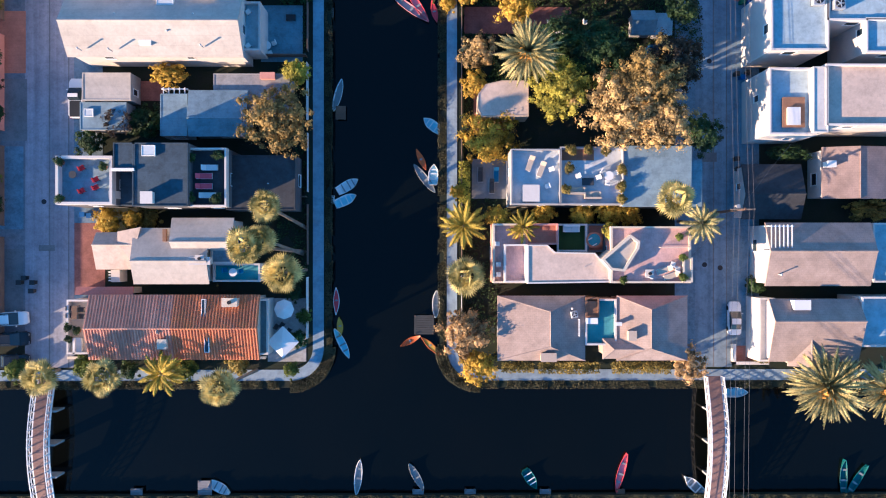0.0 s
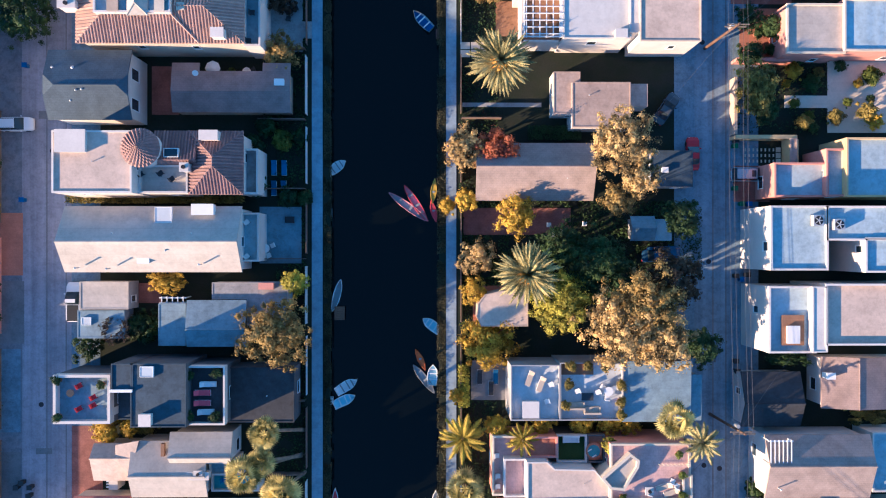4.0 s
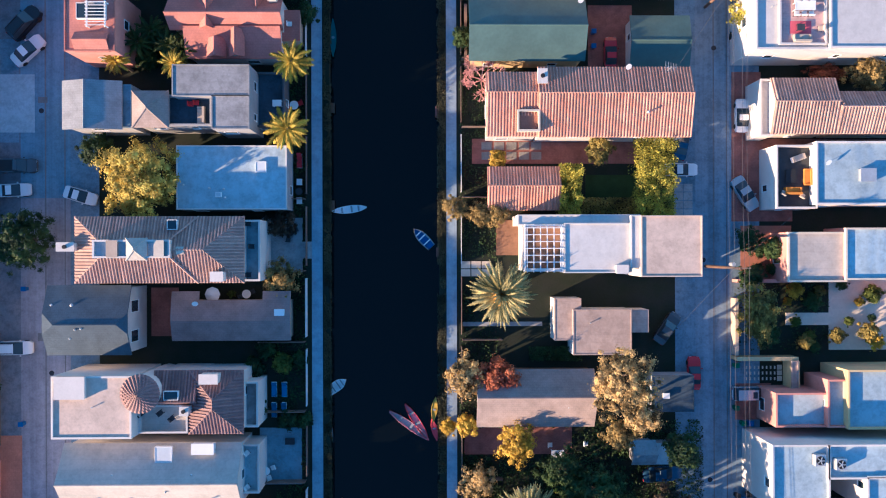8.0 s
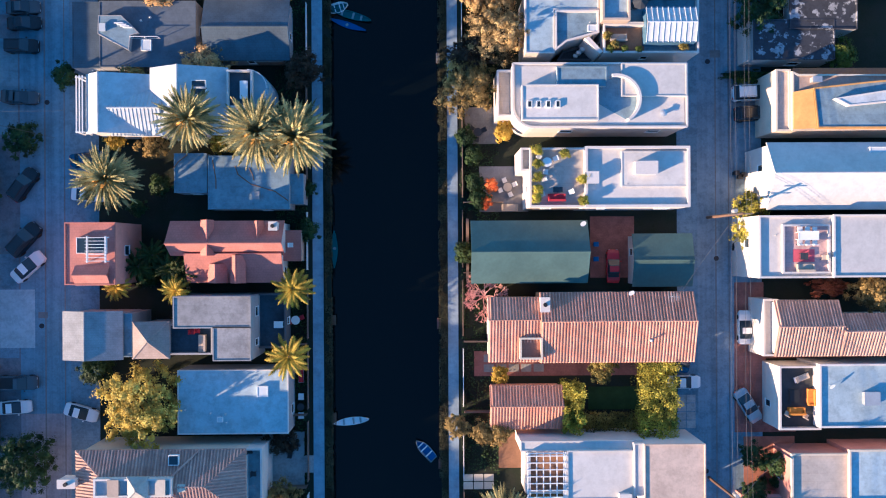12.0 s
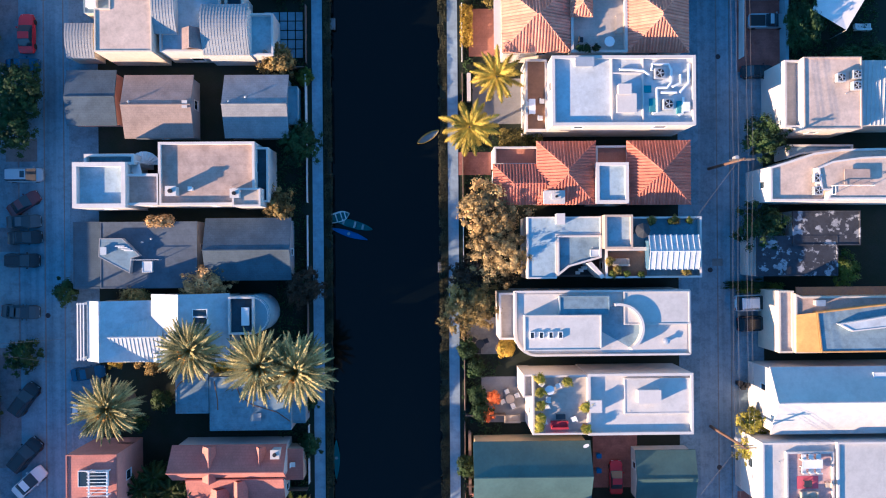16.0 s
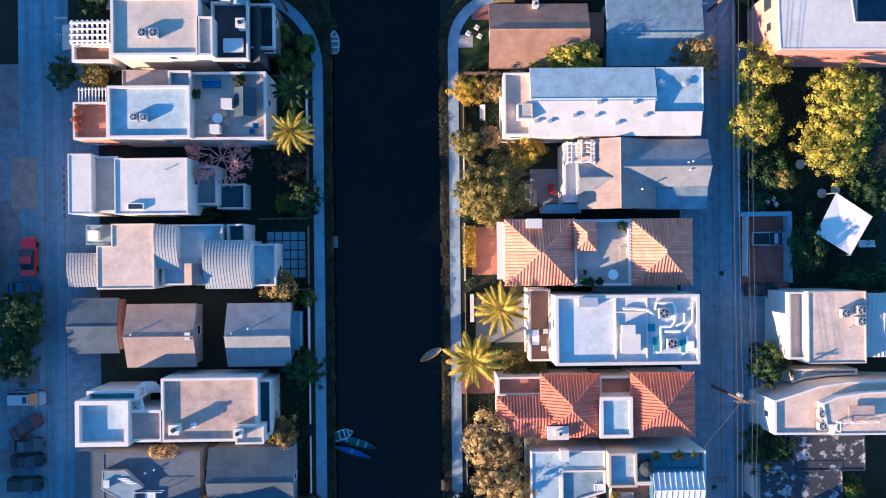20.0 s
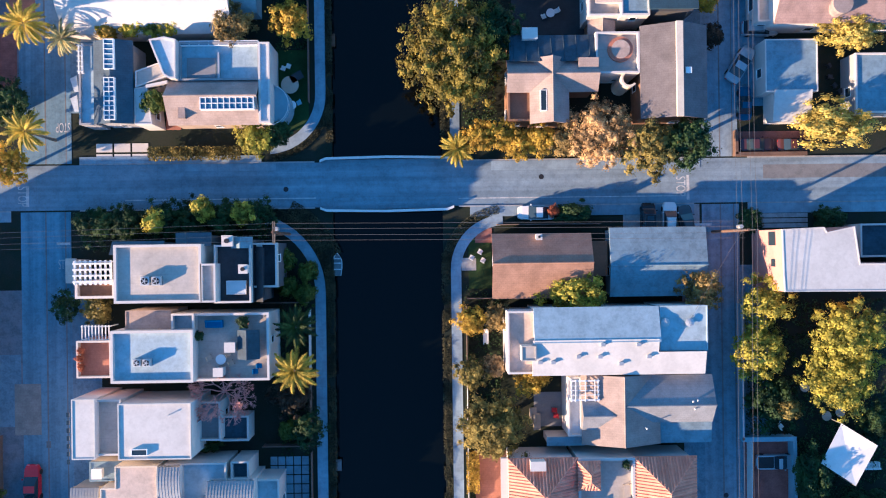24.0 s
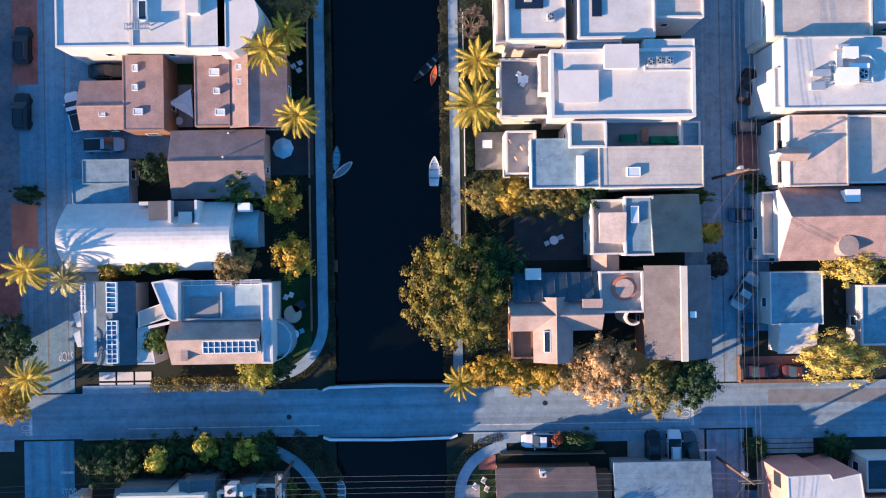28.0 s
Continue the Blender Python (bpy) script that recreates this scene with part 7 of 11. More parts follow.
flat(h, 42.32, 107.01, 50.61, 111.18, 3.9, M["stucco_grey"], M["roof_peeling"], 0.15)
flat(h, 37.43, 103.41, 38.51, 108.13, 3.0, M["stucco_white"], M["roof_pale"], 0.1)
h = house(47.74, 115.31, "modern house with a long curved white roof edge")
bow = [(38.2, 116.25), (40.9, 117.05), (43.5, 117.9), (46.7, 118.3), (51.2, 118.4), (57.9, 118.2)]
flat_poly(h, bow[::-1] + [(38.2, 112.25), (57.9, 112.1)], 6.9, M["stucco_white"], M["roof_sand"], 0.3, 0.25)
flat_poly(h, [(43.4, 116.05), (45.2, 116.8), (48.5, 117.25), (51.5, 117.35), (57.8, 117.2), (57.8, 112.3), (44.5, 112.35), (44.9, 113.4), (43.8, 113.4)], 7.8, M["stucco_white"], M["roof_sand"], 0.15, 0.2, base=6.0)
part("solar_panel", boxes((46.3, 114.1, 8.0, 49.3, 115.8, 8.12)), M["roof_tan"], h)
railing(h, [(45.0, 113.9), (45.0, 112.9)], 7.7, 0.9)
railing(h, [(45.2, 113.9), (49.6, 113.9)], 7.7, 0.9)
window(h, 38.19, 114.3, 4.2, "w", 0.9, 1.2)
flat_poly(h, [(41.9, 119.35), (41.9, 117.6), (43.4, 118.1), (46.7, 118.5), (50.0, 118.6), (50.0, 119.3)], 3.5, M["stucco_white"], M["roof_blue"], 0.3)
h = house(47.07, 123.19, "white house with a pale roof deck and striped metal roof")
flat(h, 40.26, 121.01, 42.59, 128.90, 6.4, M["stucco_white"], M["roof_pale"], 0.8)
flat(h, 42.03, 120.62, 48.83, 129.01, 7.4, M["stucco_white"], M["roof_sand"], 0.14)
shed(h, 49.15, 121.15, 57.51, 128.70, 6.4, 7.0, M["stucco_white"], M["roof_white"], (0.5, 0.06, 0.08))
h = house(45.0, 161.0, "pink house under a plain bright white roof")
flat_poly(h, [(38.4, 164.25), (38.55, 158.9), (38.65, 157.05), (56.8, 156.9), (56.8, 160.15), (47.45, 160.2), (46.85, 164.5), (43.65, 163.85), (43.3, 164.45)], 8.3, M["stucco_pink"], M["roof_white"], 0.06, 0.14, cap=M["stucco_white"])
part("louvre", boxes((38.3, 162.4, 5.0, 38.42, 164.0, 6.6)), M["window_glass"], h)
part("round_window", boxes((38.42, 159.9, 5.4, 38.52, 160.8, 6.3)), M["window_glass"], h)
flat(h, 49.97, 160.85, 55.73, 164.87, 4.0, M["stucco_white"], M["roof_dark"], 0.6)

h = house(43.59, 182.90, "low blue-grey flat-roofed house with a white lean-to")
flat(h, 38.97, 181.07, 45.36, 187.45, 3.4, M["stucco_white"], M["roof_blue"], 0.12, M["stucco_white"])
shed(h, 39.99, 177.51, 44.62, 181.27, 3.0, 3.6, M["stucco_white"], M["roof_white"])
h = house(55.05, 182.76, "pale blue flat-roofed cottage behind the garden", "cottage")
flat(h, 49.98, 178.40, 61.22, 185.68, 3.4, M["stucco_grey"], M["roof_blue"], 0.2, M["stucco_white"])
h = house(47.33, 194.97, "house with a dark north slope and brown south slope")
gable(h, 39.27, 188.83, 58.19, 197.56, 5.2, 7.8, "x", M["stucco_white"], M["shingle_brown"], at=0.58)
flat(h, 38.05, 189.58, 40.56, 197.13, 3.6, M["stucco_white"], M["roof_pale"], 0.5)
roof_box(h, 46.23, 195.64, 47.80, 196.97, 6.2, 7.2, M["white_paint"])
x, y = 46.46, 190.53
part("round_turret", cyl(bmesh.new(), x, y, 0, 7.2, 1.2, n=16), M["shingle_tan"], h)
h = house(48.37, 202.58, "sand-roofed white house with blue glazed front")
flat(h, 40.00, 197.57, 46.88, 205.83, 6.6, M["stucco_white"], M["roof_sand"], 0.1)
flat(h, 47.10, 197.84, 57.60, 205.80, 6.2, M["stucco_white"], M["roof_pale"], 0.5)
flat(h, 39.24, 197.95, 40.87, 205.50, 4.8, M["stucco_white"], M["window_glass"], 0.4)
gable(h, 38.51, 200.44, 41.89, 201.93, 6.8, 7.6, "x", M["stucco_white"], M["shingle_tan"], base=5, glass=False)
h = house(49.23, 212.50, "large white house with a cluster of rooftop machinery")
flat(h, 38.82, 206.38, 56.51, 214.53, 8.0, M["stucco_white"], M["roof_white"], 0.12)
flat(h, 38.01, 206.61, 39.37, 211.19, 7.4, M["stucco_white"], M["roof_white"], 0.1)
for b, z in (((41.9, 209.95, 43.9, 210.6), 8.5), ((41.8, 208.4, 43.3, 209.2), 8.4), ((45.4, 211.9, 47.0, 213.1), 8.7), ((44.7, 210.75, 45.3, 212.8), 8.5), ((46.1, 210.8, 48.3, 211.2), 8.6), ((44.7, 209.0, 46.9, 210.7), 8.9), ((45.0, 213.2, 46.4, 213.5), 8.3)):
    roof_box(h, *b, 7.9, z, M["galvanised" if z < 8.6 else "white_paint"])
for pts in ([(43.9, 211.2), (44.6, 211.2), (44.6, 209.4), (43.4, 208.9)], [(47.2, 209.2), (48.9, 209.0), (48.9, 210.4)], [(47.1, 212.4), (48.6, 212.2), (49.4, 211.3)]):
    part("duct", tube(bmesh.new(), [(x, y, 8.2) for x, y in pts], 0.15, 6), M["galvanised"], h)
h = house(47.24, 221.39, "cream house with an arched front window")
flat(h, 38.03, 214.74, 49.63, 223.66, 7.2, M["stucco_cream"], M["roof_pale"], 0.3)
flat(h, 49.89, 216.27, 57.35, 223.58, 7.0, M["stucco_white"], M["roof_white"], 0.3)
flat(h, 37.78, 215.44, 39.26, 223.93, 4.8, M["stucco_white"], M["roof_pale"], 0.5)

# ---- west of the first lane: only the near edges show ----
for y0, y1, top, w, r in ((-12, 2, 3.4, "stucco_cream", "roof_tan"), (3.2, 12.8, 3.4, "stucco_grey", "roof_grey"), (14, 29.2, 4.8, "stucco_pink", "tile_smooth"), (30, 43.4, 6.0, "stucco_cream", "roof_tan"), (44.6, 54, 6.5, "stucco_grey", "roof_grey"), (55.2, 66, 5.5, "stucco_grey", "roof_grey"), (67, 81, 6.5, "stucco_white", "roof_pale"), (82.2, 94, 7.0, "stucco_cream", "roof_tan"), (95, 108, 7.5, "stucco_white", "roof_white"), (109.2, 126, 6.5, "stucco_white", "roof_white"), (127.2, 140.5, 7.0, "stucco_white", "roof_white"), (141.6, 151, 8.0, "stucco_white", "roof_pale"), (152.2, 161, 8.0, "stucco_white", "roof_white"), (178, 191, 5.0, "stucco_pink", "tile_smooth"), (192.2, 206, 7.0, "stucco_white", "roof_white"), (207.2, 226, 8.0, "stucco_white", "roof_pale")):
    h = house(-66, (y0 + y1) / 2, "stucco house on the far side of the lane")
    flat(h, -75, y0, -58.6 + 0.1 * (9 - top), y1, top, M[w], M[r], 0.3)
    if top > 6.4 and y0 > 90:
        part("garage_door", boxes((-58.6 + 0.1 * (9 - top), y0 + 1.2, 0.05, -58.52 + 0.1 * (9 - top), y0 + 4.2, 2.4)), M["siding_wood"], h)


# ---- small pipes and vents on the roofs ----
VENT = mesh_of("vent_pipe", *[(lambda n: ([(r * math.cos(math.tau * k / n), r * math.sin(math.tau * k / n), z) for r, z in ((0.07, -0.1), (0.07, 0.4), (0.13, 0.4), (0.1, 0.52)) for k in range(n)], [(j * n + k, j * n + (k + 1) % n, (j + 1) * n + (k + 1) % n, (j + 1) * n + k) for j in range(3) for k in range(n)] + [tuple(3 * n + k for k in range(n))]))(8)][0], M["galvanised"])
pick = random.Random(21)
for ob in [o for o in bpy.data.objects if o.type == "MESH" and o.name.split(".")[0] == "roof" and o.parent and o.parent.name.startswith("house")]:
    xs, ys, zs = zip(*[v.co[:] for v in ob.data.vertices])
    if (max(xs) - min(xs)) * (max(ys) - min(ys)) < 34 or ob.parent.location.x < -60:
        continue
    for _ in range(pick.choice((0, 0, 0, 1))):
        k = pick.uniform(0.4, 0.75)
        child("vent_pipe", VENT, ob.parent, pose(pick.uniform(min(xs) + 0.6, max(xs) - 0.6), pick.uniform(min(ys) + 0.6, max(ys) - 0.6), max(zs)) @ Matrix.Diagonal((k, k, k, 1)))


# ---- plants ----
PAVED = []   # paved ground that stays free of plants
RNG = np.random.default_rng(11)
CROWNS = {}


def quads(centres, normals, size, stretch=1.0):
    """Small leaf blades: one bent quad a centre, facing its normal."""
    n = len(centres)
    t = RNG.normal(size=(n, 3))
    u = np.cross(normals, t)
    u /= np.linalg.norm(u, axis=1)[:, None] + 1e-9
    v = np.cross(normals, u)
    s = size * RNG.uniform(0.6, 1.25, n)[:, None]
    a, b = u * s * 0.5 * stretch, v * s * 0.5
    verts = np.stack([centres - a, centres - b * 0.8, centres + a, centres + b * 0.8], 1).reshape(-1, 3)
    return verts, np.arange(4 * n).reshape(n, 4)


BLOB = None


def make_blob():
    """A small rough mass of inner twigs and leaves."""
    global BLOB
    bm = bmesh.new()
    bmesh.ops.create_icosphere(bm, subdivisions=1, radius=1.0)
    bm.verts.ensure_lookup_table()
    BLOB = np.array([v.co[:] for v in bm.verts]), np.array([[v.index for v in f.verts] for f in bm.faces])
    bm.free()


def crown_mesh(r, k, flatness=0.78, rough=0.34, leaf=0.225):
    key = (r, k, flatness, rough)
    if key not in CROWNS:
        n = int(20 + 9.5 * r * r)
        i = np.arange(n) + 0.5
        z = 1 - 1.38 * i / n
        ang = i * 2.39996 + k
        rad = np.sqrt(np.maximum(0, 1 - z * z))
        d = np.stack([np.cos(ang) * rad, np.sin(ang) * rad, z], 1) + RNG.normal(size=(n, 3)) * 0.06
        bumps = np.array([1 + rough * (noise.noise(Vector(q) * 1.7 + Vector((k * 3.1, r, 0))) * 1.6 + 0.5 * noise.noise(Vector(q) * 5.0 + Vector((r, k, 2)))) for q in d])
        c = d * (r * bumps * RNG.uniform(0.5, 1.02, n))[:, None] * np.array([1, 1, flatness])
        cr = RNG.uniform(0.4, 1.1, n) * min(0.85, 0.28 + r * 0.15)
        m = 48
        q = RNG.normal(size=(n, m, 3))
        q /= np.linalg.norm(q, axis=2)[:, :, None]
        q[:, :, 2] = np.where(q[:, :, 2] < -0.3, -q[:, :, 2], q[:, :, 2])
        at = c[:, None] + q * (cr[:, None] * np.abs(RNG.normal(0.88, 0.22, (n, m))))[:, :, None]
        out = d / (np.linalg.norm(d, axis=1)[:, None] + 1e-9)
        nor = q * 0.95 + out[:, None] * 0.4 + RNG.normal(size=q.shape) * 0.24
        nor /= np.linalg.norm(nor, axis=2)[:, :, None]
        v, f = quads(at.reshape(-1, 3), nor.reshape(-1, 3), leaf, 1.25)
        if BLOB is None:
            make_blob()
        bv, bf = BLOB
        lump = bv[None] * RNG.uniform(0.5, 1.0, (n, len(bv)))[:, :, None] * cr[:, None, None] * 0.66
        lump = (lump + c[:, None]).reshape(-1, 3)
        faces = [tuple(q) for q in f] + [tuple(q) for q in (bf[None] + (np.arange(n) * len(bv))[:, None, None] + len(v)).reshape(-1, 3)]
        v, f = np.concatenate([v, lump]), faces
        CROWNS[key] = mesh_of("crown", v, f, M["leaf_green"])
    return CROWNS[key]


def trunk_bm(h, r, spread):
    bm = bmesh.new()
    tube(bm, [(0, 0, -0.2), (0.05, 0.03, h * 0.3), (0, 0.05, h * 0.62)], [r * 1.25, r, r * 0.75], 8)
    for k in range(5):
        a = k * 1.256 + 0.4
        tube(bm, [(0, 0.04, h * (0.5 + 0.03 * k)), (spread * 0.25 * math.cos(a), spread * 0.25 * math.sin(a), h * 0.72), (spread * 0.6 * math.cos(a), spread * 0.6 * math.sin(a), h * 0.9)], [r * 0.55, r * 0.4, r * 0.12], 6)
    return bm


def tree(x, y, r, top, leaf, label="leafy garden tree", flatness=0.78, sx=1.0, sy=1.0, rough=0.28, kind="tree"):
    """A tree whose crown is r wide from its middle and reaches top."""
    t = thing("tree" if kind == "tree" else "bush", x, y, 0, label, kind, "garden trees" if kind == "tree" else "garden bushes")
    base = min((1.2, 2.0, 3.0, 4.2, 6.0), key=lambda q: abs(q - r))
    s = r / base / 1.08
    mid = max(top - r * flatness, 0.45 * r)
    turn = R.uniform(0, 360)
    if sx != sy:
        turn = 180.0 * round(turn / 180)
    me = crown_mesh(base, R.randrange(3 if base < 4 else 2), flatness, rough)
    child("crown", me, t, pose(0, 0, mid, 0, 0, turn) @ Matrix.Diagonal((s * sx, s * sy, s, 1)), M[leaf])
    part("trunk", trunk_moved(max(mid, 0.8), 0.06 + 0.055 * r, r * 0.8, x, y), M["bark"], t)
    return t


def trunk_moved(h, r, spread, x, y):
    bm = trunk_bm(h, r, spread)
    bmesh.ops.translate(bm, verts=bm.verts, vec=(x, y, 0))
    return bm


def bush(x, y, r, top, leaf, label="", sx=1.0, sy=1.0):
    label = label or "rounded %s shrub in a garden bed" % {"leaf_deep": "dark green", "leaf_green": "green", "leaf_olive": "olive", "leaf_gold": "golden", "leaf_bronze": "bronze", "leaf_shade": "shade-darkened"}.get(leaf, "green")
    return tree(x, y, r, top, leaf, label, 0.8, sx, sy, 0.3, "bush")


def bare_tree(x, y, r, top, label, material="bark"):
    t = thing("tree", x, y, 0, label, "tree", "garden trees")
    bm = bmesh.new()
    rr = random.Random(int(x * 7 + y))
    tube(bm, [(x, y, -0.2), (x, y, top * 0.35)], [0.16, 0.12], 6)
    part("trunk", bm, M["bark"], t)
    bm = bmesh.new()

    def grow(p, d, length, thick, depth):
        q = p + d * length
        tube(bm, [p, (p + q) / 2 + Vector((rr.uniform(-1, 1), rr.uniform(-1, 1), 0)) * 0.08 * length, q], [thick, thick * 0.8, thick * 0.55], 4)
        if depth:
            for _ in range(4):
                e = (d + Vector((rr.uniform(-1, 1), rr.uniform(-1, 1), rr.uniform(-0.25, 0.6))) * 0.75).normalized()
                grow(q, e, length * rr.uniform(0.5, 0.75), thick * 0.68, depth - 1)

    for k in range(9):
        a = k * 0.7 + rr.uniform(0, 0.5)
        grow(Vector((x, y, top * 0.35)), Vector((math.cos(a), math.sin(a), 0.75)).normalized(), r * 0.4, 0.1, 4)
    part("branch_work", bm, M[material], t)


def frond_set(n, lo, hi, droop, leaflets, width, seed, seg=7, splay=0.82):
    """Feather fronds of unit length round a crown; verts and faces."""
    g = np.random.default_rng(seed)
    V, F = [], []
    for k in range(n):
        az = k * 2.39996 + g.uniform(-0.2, 0.2)
        el = radians(lo + (hi - lo) * ((k + 0.5) / n) + g.uniform(-6, 6))
        ln = g.uniform(0.82, 1.05) * (1.0 if el < 1.0 else 0.8)
        pts, p, e = [], np.array([0.03 * math.cos(az), 0.03 * math.sin(az), 0.0]), el
        for s in range(seg + 1):
            pts.append(p.copy())
            step = ln / seg
            p = p + step * np.array([math.cos(e) * math.cos(az), math.cos(e) * math.sin(az), math.sin(e)])
            e -= droop / seg * (0.5 + s / seg)
        pts = np.array(pts)
        side = np.array([-math.sin(az), math.cos(az), 0.0])
        for i in range(leaflets):
            u = 0.1 + 0.9 * (i + 0.5) / leaflets
            j = min(int(u * seg), seg - 1)
            w = u * seg - j
            c = pts[j] * (1 - w) + pts[j + 1] * w
            d = (pts[j + 1] - pts[j]) / np.linalg.norm(pts[j + 1] - pts[j])
            wide = width * math.sin(math.pi * min(1.0, u * 0.9 + 0.12)) ** 0.7 * ln
            for sg in (-1, 1):
                tip = c + (side * sg * splay + d * (1.25 - 0.85 * splay)) * wide + np.array([0, 0, -0.35 * wide * (0.4 + u)]) + g.normal(size=3) * 0.008
                b = len(V)
                V += [c - d * 0.02, c + d * 0.028, tip]
                F.append((b, b + 1, b + 2))
        b = len(V)
        for q in pts:
            V += [q - side * 0.008, q + side * 0.008]
        for s in range(seg):
            F.append((b + 2 * s, b + 2 * s + 1, b + 2 * s + 3, b + 2 * s + 2))
    return V, F


def fan_set(n, lo, hi, seed, blades=15):
    """Fan leaves on stalks, of unit reach."""
    g = np.random.default_rng(seed)
    V, F = [], []
    for k in range(n):
        az = k * 2.39996 + g.uniform(-0.2, 0.2)
        el = radians(lo + (hi - lo) * (k + 0.5) / n + g.uniform(-8, 8))
        out = np.array([math.cos(el) * math.cos(az), math.cos(el) * math.sin(az), math.sin(el)])
        side = np.array([-math.sin(az), math.cos(az), 0.0])
        hub = out * g.uniform(0.34, 0.6)
        b = len(V)
        V += [-side * 0.02, side * 0.02, hub + side * 0.012, hub - side * 0.012]
        F.append((b, b + 1, b + 2, b + 3))
        ln = g.uniform(0.38, 0.54)
        for i in range(blades):
            a = radians(-100 + 200 * i / (blades - 1))
            d = out * math.cos(a) + side * math.sin(a)
            w = out * -math.sin(a) + side * math.cos(a)
            mid, tip = hub + d * ln * 0.6, hub + d * ln - np.array([0, 0, ln * (0.05 + g.uniform(0, 0.2))])
            b = len(V)
            V += [hub, mid + w * ln * 0.075, tip, mid - w * ln * 0.075]
            F.append((b, b + 1, b + 2, b + 3))
    return V, F


PALMS = {}


def palm(kind, x, y, r, z, leaf, bx=None, by=None, label="palm tree"):
    """A palm whose crown hub is at x, y, z and whose foot is at bx, by."""
    bx, by = (x, y) if bx is None else (bx, by)
    if kind not in PALMS:
        made = []
        for k in range(2):
            if kind == "date":
                v, f = frond_set(150, -36, 84, 0.75, 24, 0.125, 5 + k, 6, 0.6)
            elif kind == "queen":
                v, f = frond_set(36, -40, 80, 1.4, 26, 0.19, 9 + k, 9, 0.66)
            else:
                v, f = fan_set(26, -30, 80, 3 + k)
            made.append(mesh_of("fronds", v, f, M["palm_sage"]))
        PALMS[kind] = made
    t = thing("palm_tree", bx, by, 0, label, "palm", "palm trees")
    child("fronds", R.choice(PALMS[kind]), t, pose(x - bx, y - by, z, 0, 0, R.uniform(0, 360)) @ Matrix.Diagonal((r, r, r, 1)), M[leaf])
    w = {"date": 0.42, "queen": 0.17, "fan": 0.2}[kind]
    bm = tube(bmesh.new(), [(bx, by, -0.2), (bx + (x - bx) * 0.4, by + (y - by) * 0.4, z * 0.33), (bx + (x - bx) * 0.78, by + (y - by) * 0.78, z * 0.68), (x, y, z)], [w * 1.3, w, w * 0.9, w * 1.05], 8)
    part("trunk", bm, M["palm_bark"], t)
    if kind == "date":
        bm = bmesh.new()
        for k in range(5):
            a = 3.3 + 0.55 * k
            q = Vector((x + 0.24 * r * math.cos(a), y + 0.24 * r * math.sin(a), z + 0.3 * r))
            tube(bm, [(x, y, z), q, q + Vector((0.1 * r * math.cos(a), 0.1 * r * math.sin(a), -0.12 * r))], [0.08, 0.4, 0.15], 6)
        part("fruit_bunch", bm, M["date_fruit"], t)
        part("boss", cyl(bmesh.new(), x, y, z - 0.9, z + 0.1, w * 1.15, w * 1.7, 10), M["palm_bark"], t)


def hedge(x0, y0, x1, y1, top, leaf, label="clipped green hedge", density=70, leaf_size=0.22):
    """A hedge: a bank of leaves over a plan rectangle."""
    area = (x1 - x0) * (y1 - y0) + 1.2 * top * (x1 - x0 + y1 - y0)
    n = int(min(9000, area * density))
    u = RNG.uniform(0, 1, (n, 3))
    lump = np.array([noise.noise(Vector((x0 + a * (x1 - x0), y0 + b * (y1 - y0), 0)) * 0.9) for a, b, _ in u])
    z = top * (0.25 + 0.75 * np.sqrt(u[:, 2])) * (1 + 0.5 * lump)
    z[: n // 12] = 0.03
    c = np.stack([x0 + u[:, 0] * (x1 - x0), y0 + u[:, 1] * (y1 - y0), z], 1)
    nor = RNG.normal(size=(n, 3)) * 0.6 + np.array([0, 0, 0.8])
    nor /= np.linalg.norm(nor, axis=1)[:, None]
    v, f = quads(c, nor, leaf_size)
    me = mesh_of("hedge", v, f, M[leaf])
    return tagged(new("hedge", me), label, "hedge", "garden hedges")


def planting(name, x0, y0, x1, y1, top, leaf, label, n, size=0.2):
    """Uncounted low plants over a strip: one object of stuff."""
    u = RNG.uniform(0, 1, (n, 2))
    c = np.stack([x0 + u[:, 0] * (x1 - x0), y0 + u[:, 1] * (y1 - y0), np.zeros(n)], 1)
    g = np.array([noise.noise(Vector((p[0] * 0.8, p[1] * 0.55, 3.0))) for p in c])
    keep = g > -0.28
    for a0, b0, a1, b1 in PAVED:
        keep &= ~((c[:, 0] > a0) & (c[:, 0] < a1) & (c[:, 1] > b0) & (c[:, 1] < b1))
    c, g = c[keep], g[keep]
    c[:, 2] = top * RNG.uniform(0.15, 1.0, len(c)) * (0.55 + 0.8 * np.maximum(g, 0) * 1.6)
    nor = RNG.normal(size=(len(c), 3)) * 0.6 + np.array([0, 0, 0.8])
    nor /= np.linalg.norm(nor, axis=1)[:, None]
    v, f = quads(c, nor, size)
    return tagged(new(name, mesh_of(name, v, f, M[leaf])), label, "plants", "", "stuff")


# low plants on both banks and garden beds behind the walks

tree(-19.96, 15.41, 4.3, 8.5, "leaf_bronze", "broad olive-brown cedar beside the canal walk", rough=0.4)
tree(-17.93, 21.54, 1.7, 5, "leaf_lime", "yellow-green tree in a garden")
tree(-33.87, 21.61, 1.9, 3.8, "leaf_gold", "golden bush-like tree between two houses", 0.7, 1.3, 0.8)
bare_tree(-40.24, 15.70, 2.4, 4.2, "bare grey winter tree by a garage")
bush(-44.19, 13.34, 1.8, 2.6, "leaf_deep")
bush(-37.37, 15.96, 2.2, 2.8, "leaf_deep")
tree(-41.36, 3.42, 1.8, 4.0, "leaf_gold", "golden shrubby tree beside a house")
tree(-38.51, 3.70, 1.2, 3.6, "leaf_gold", "golden shrubby tree beside a house")
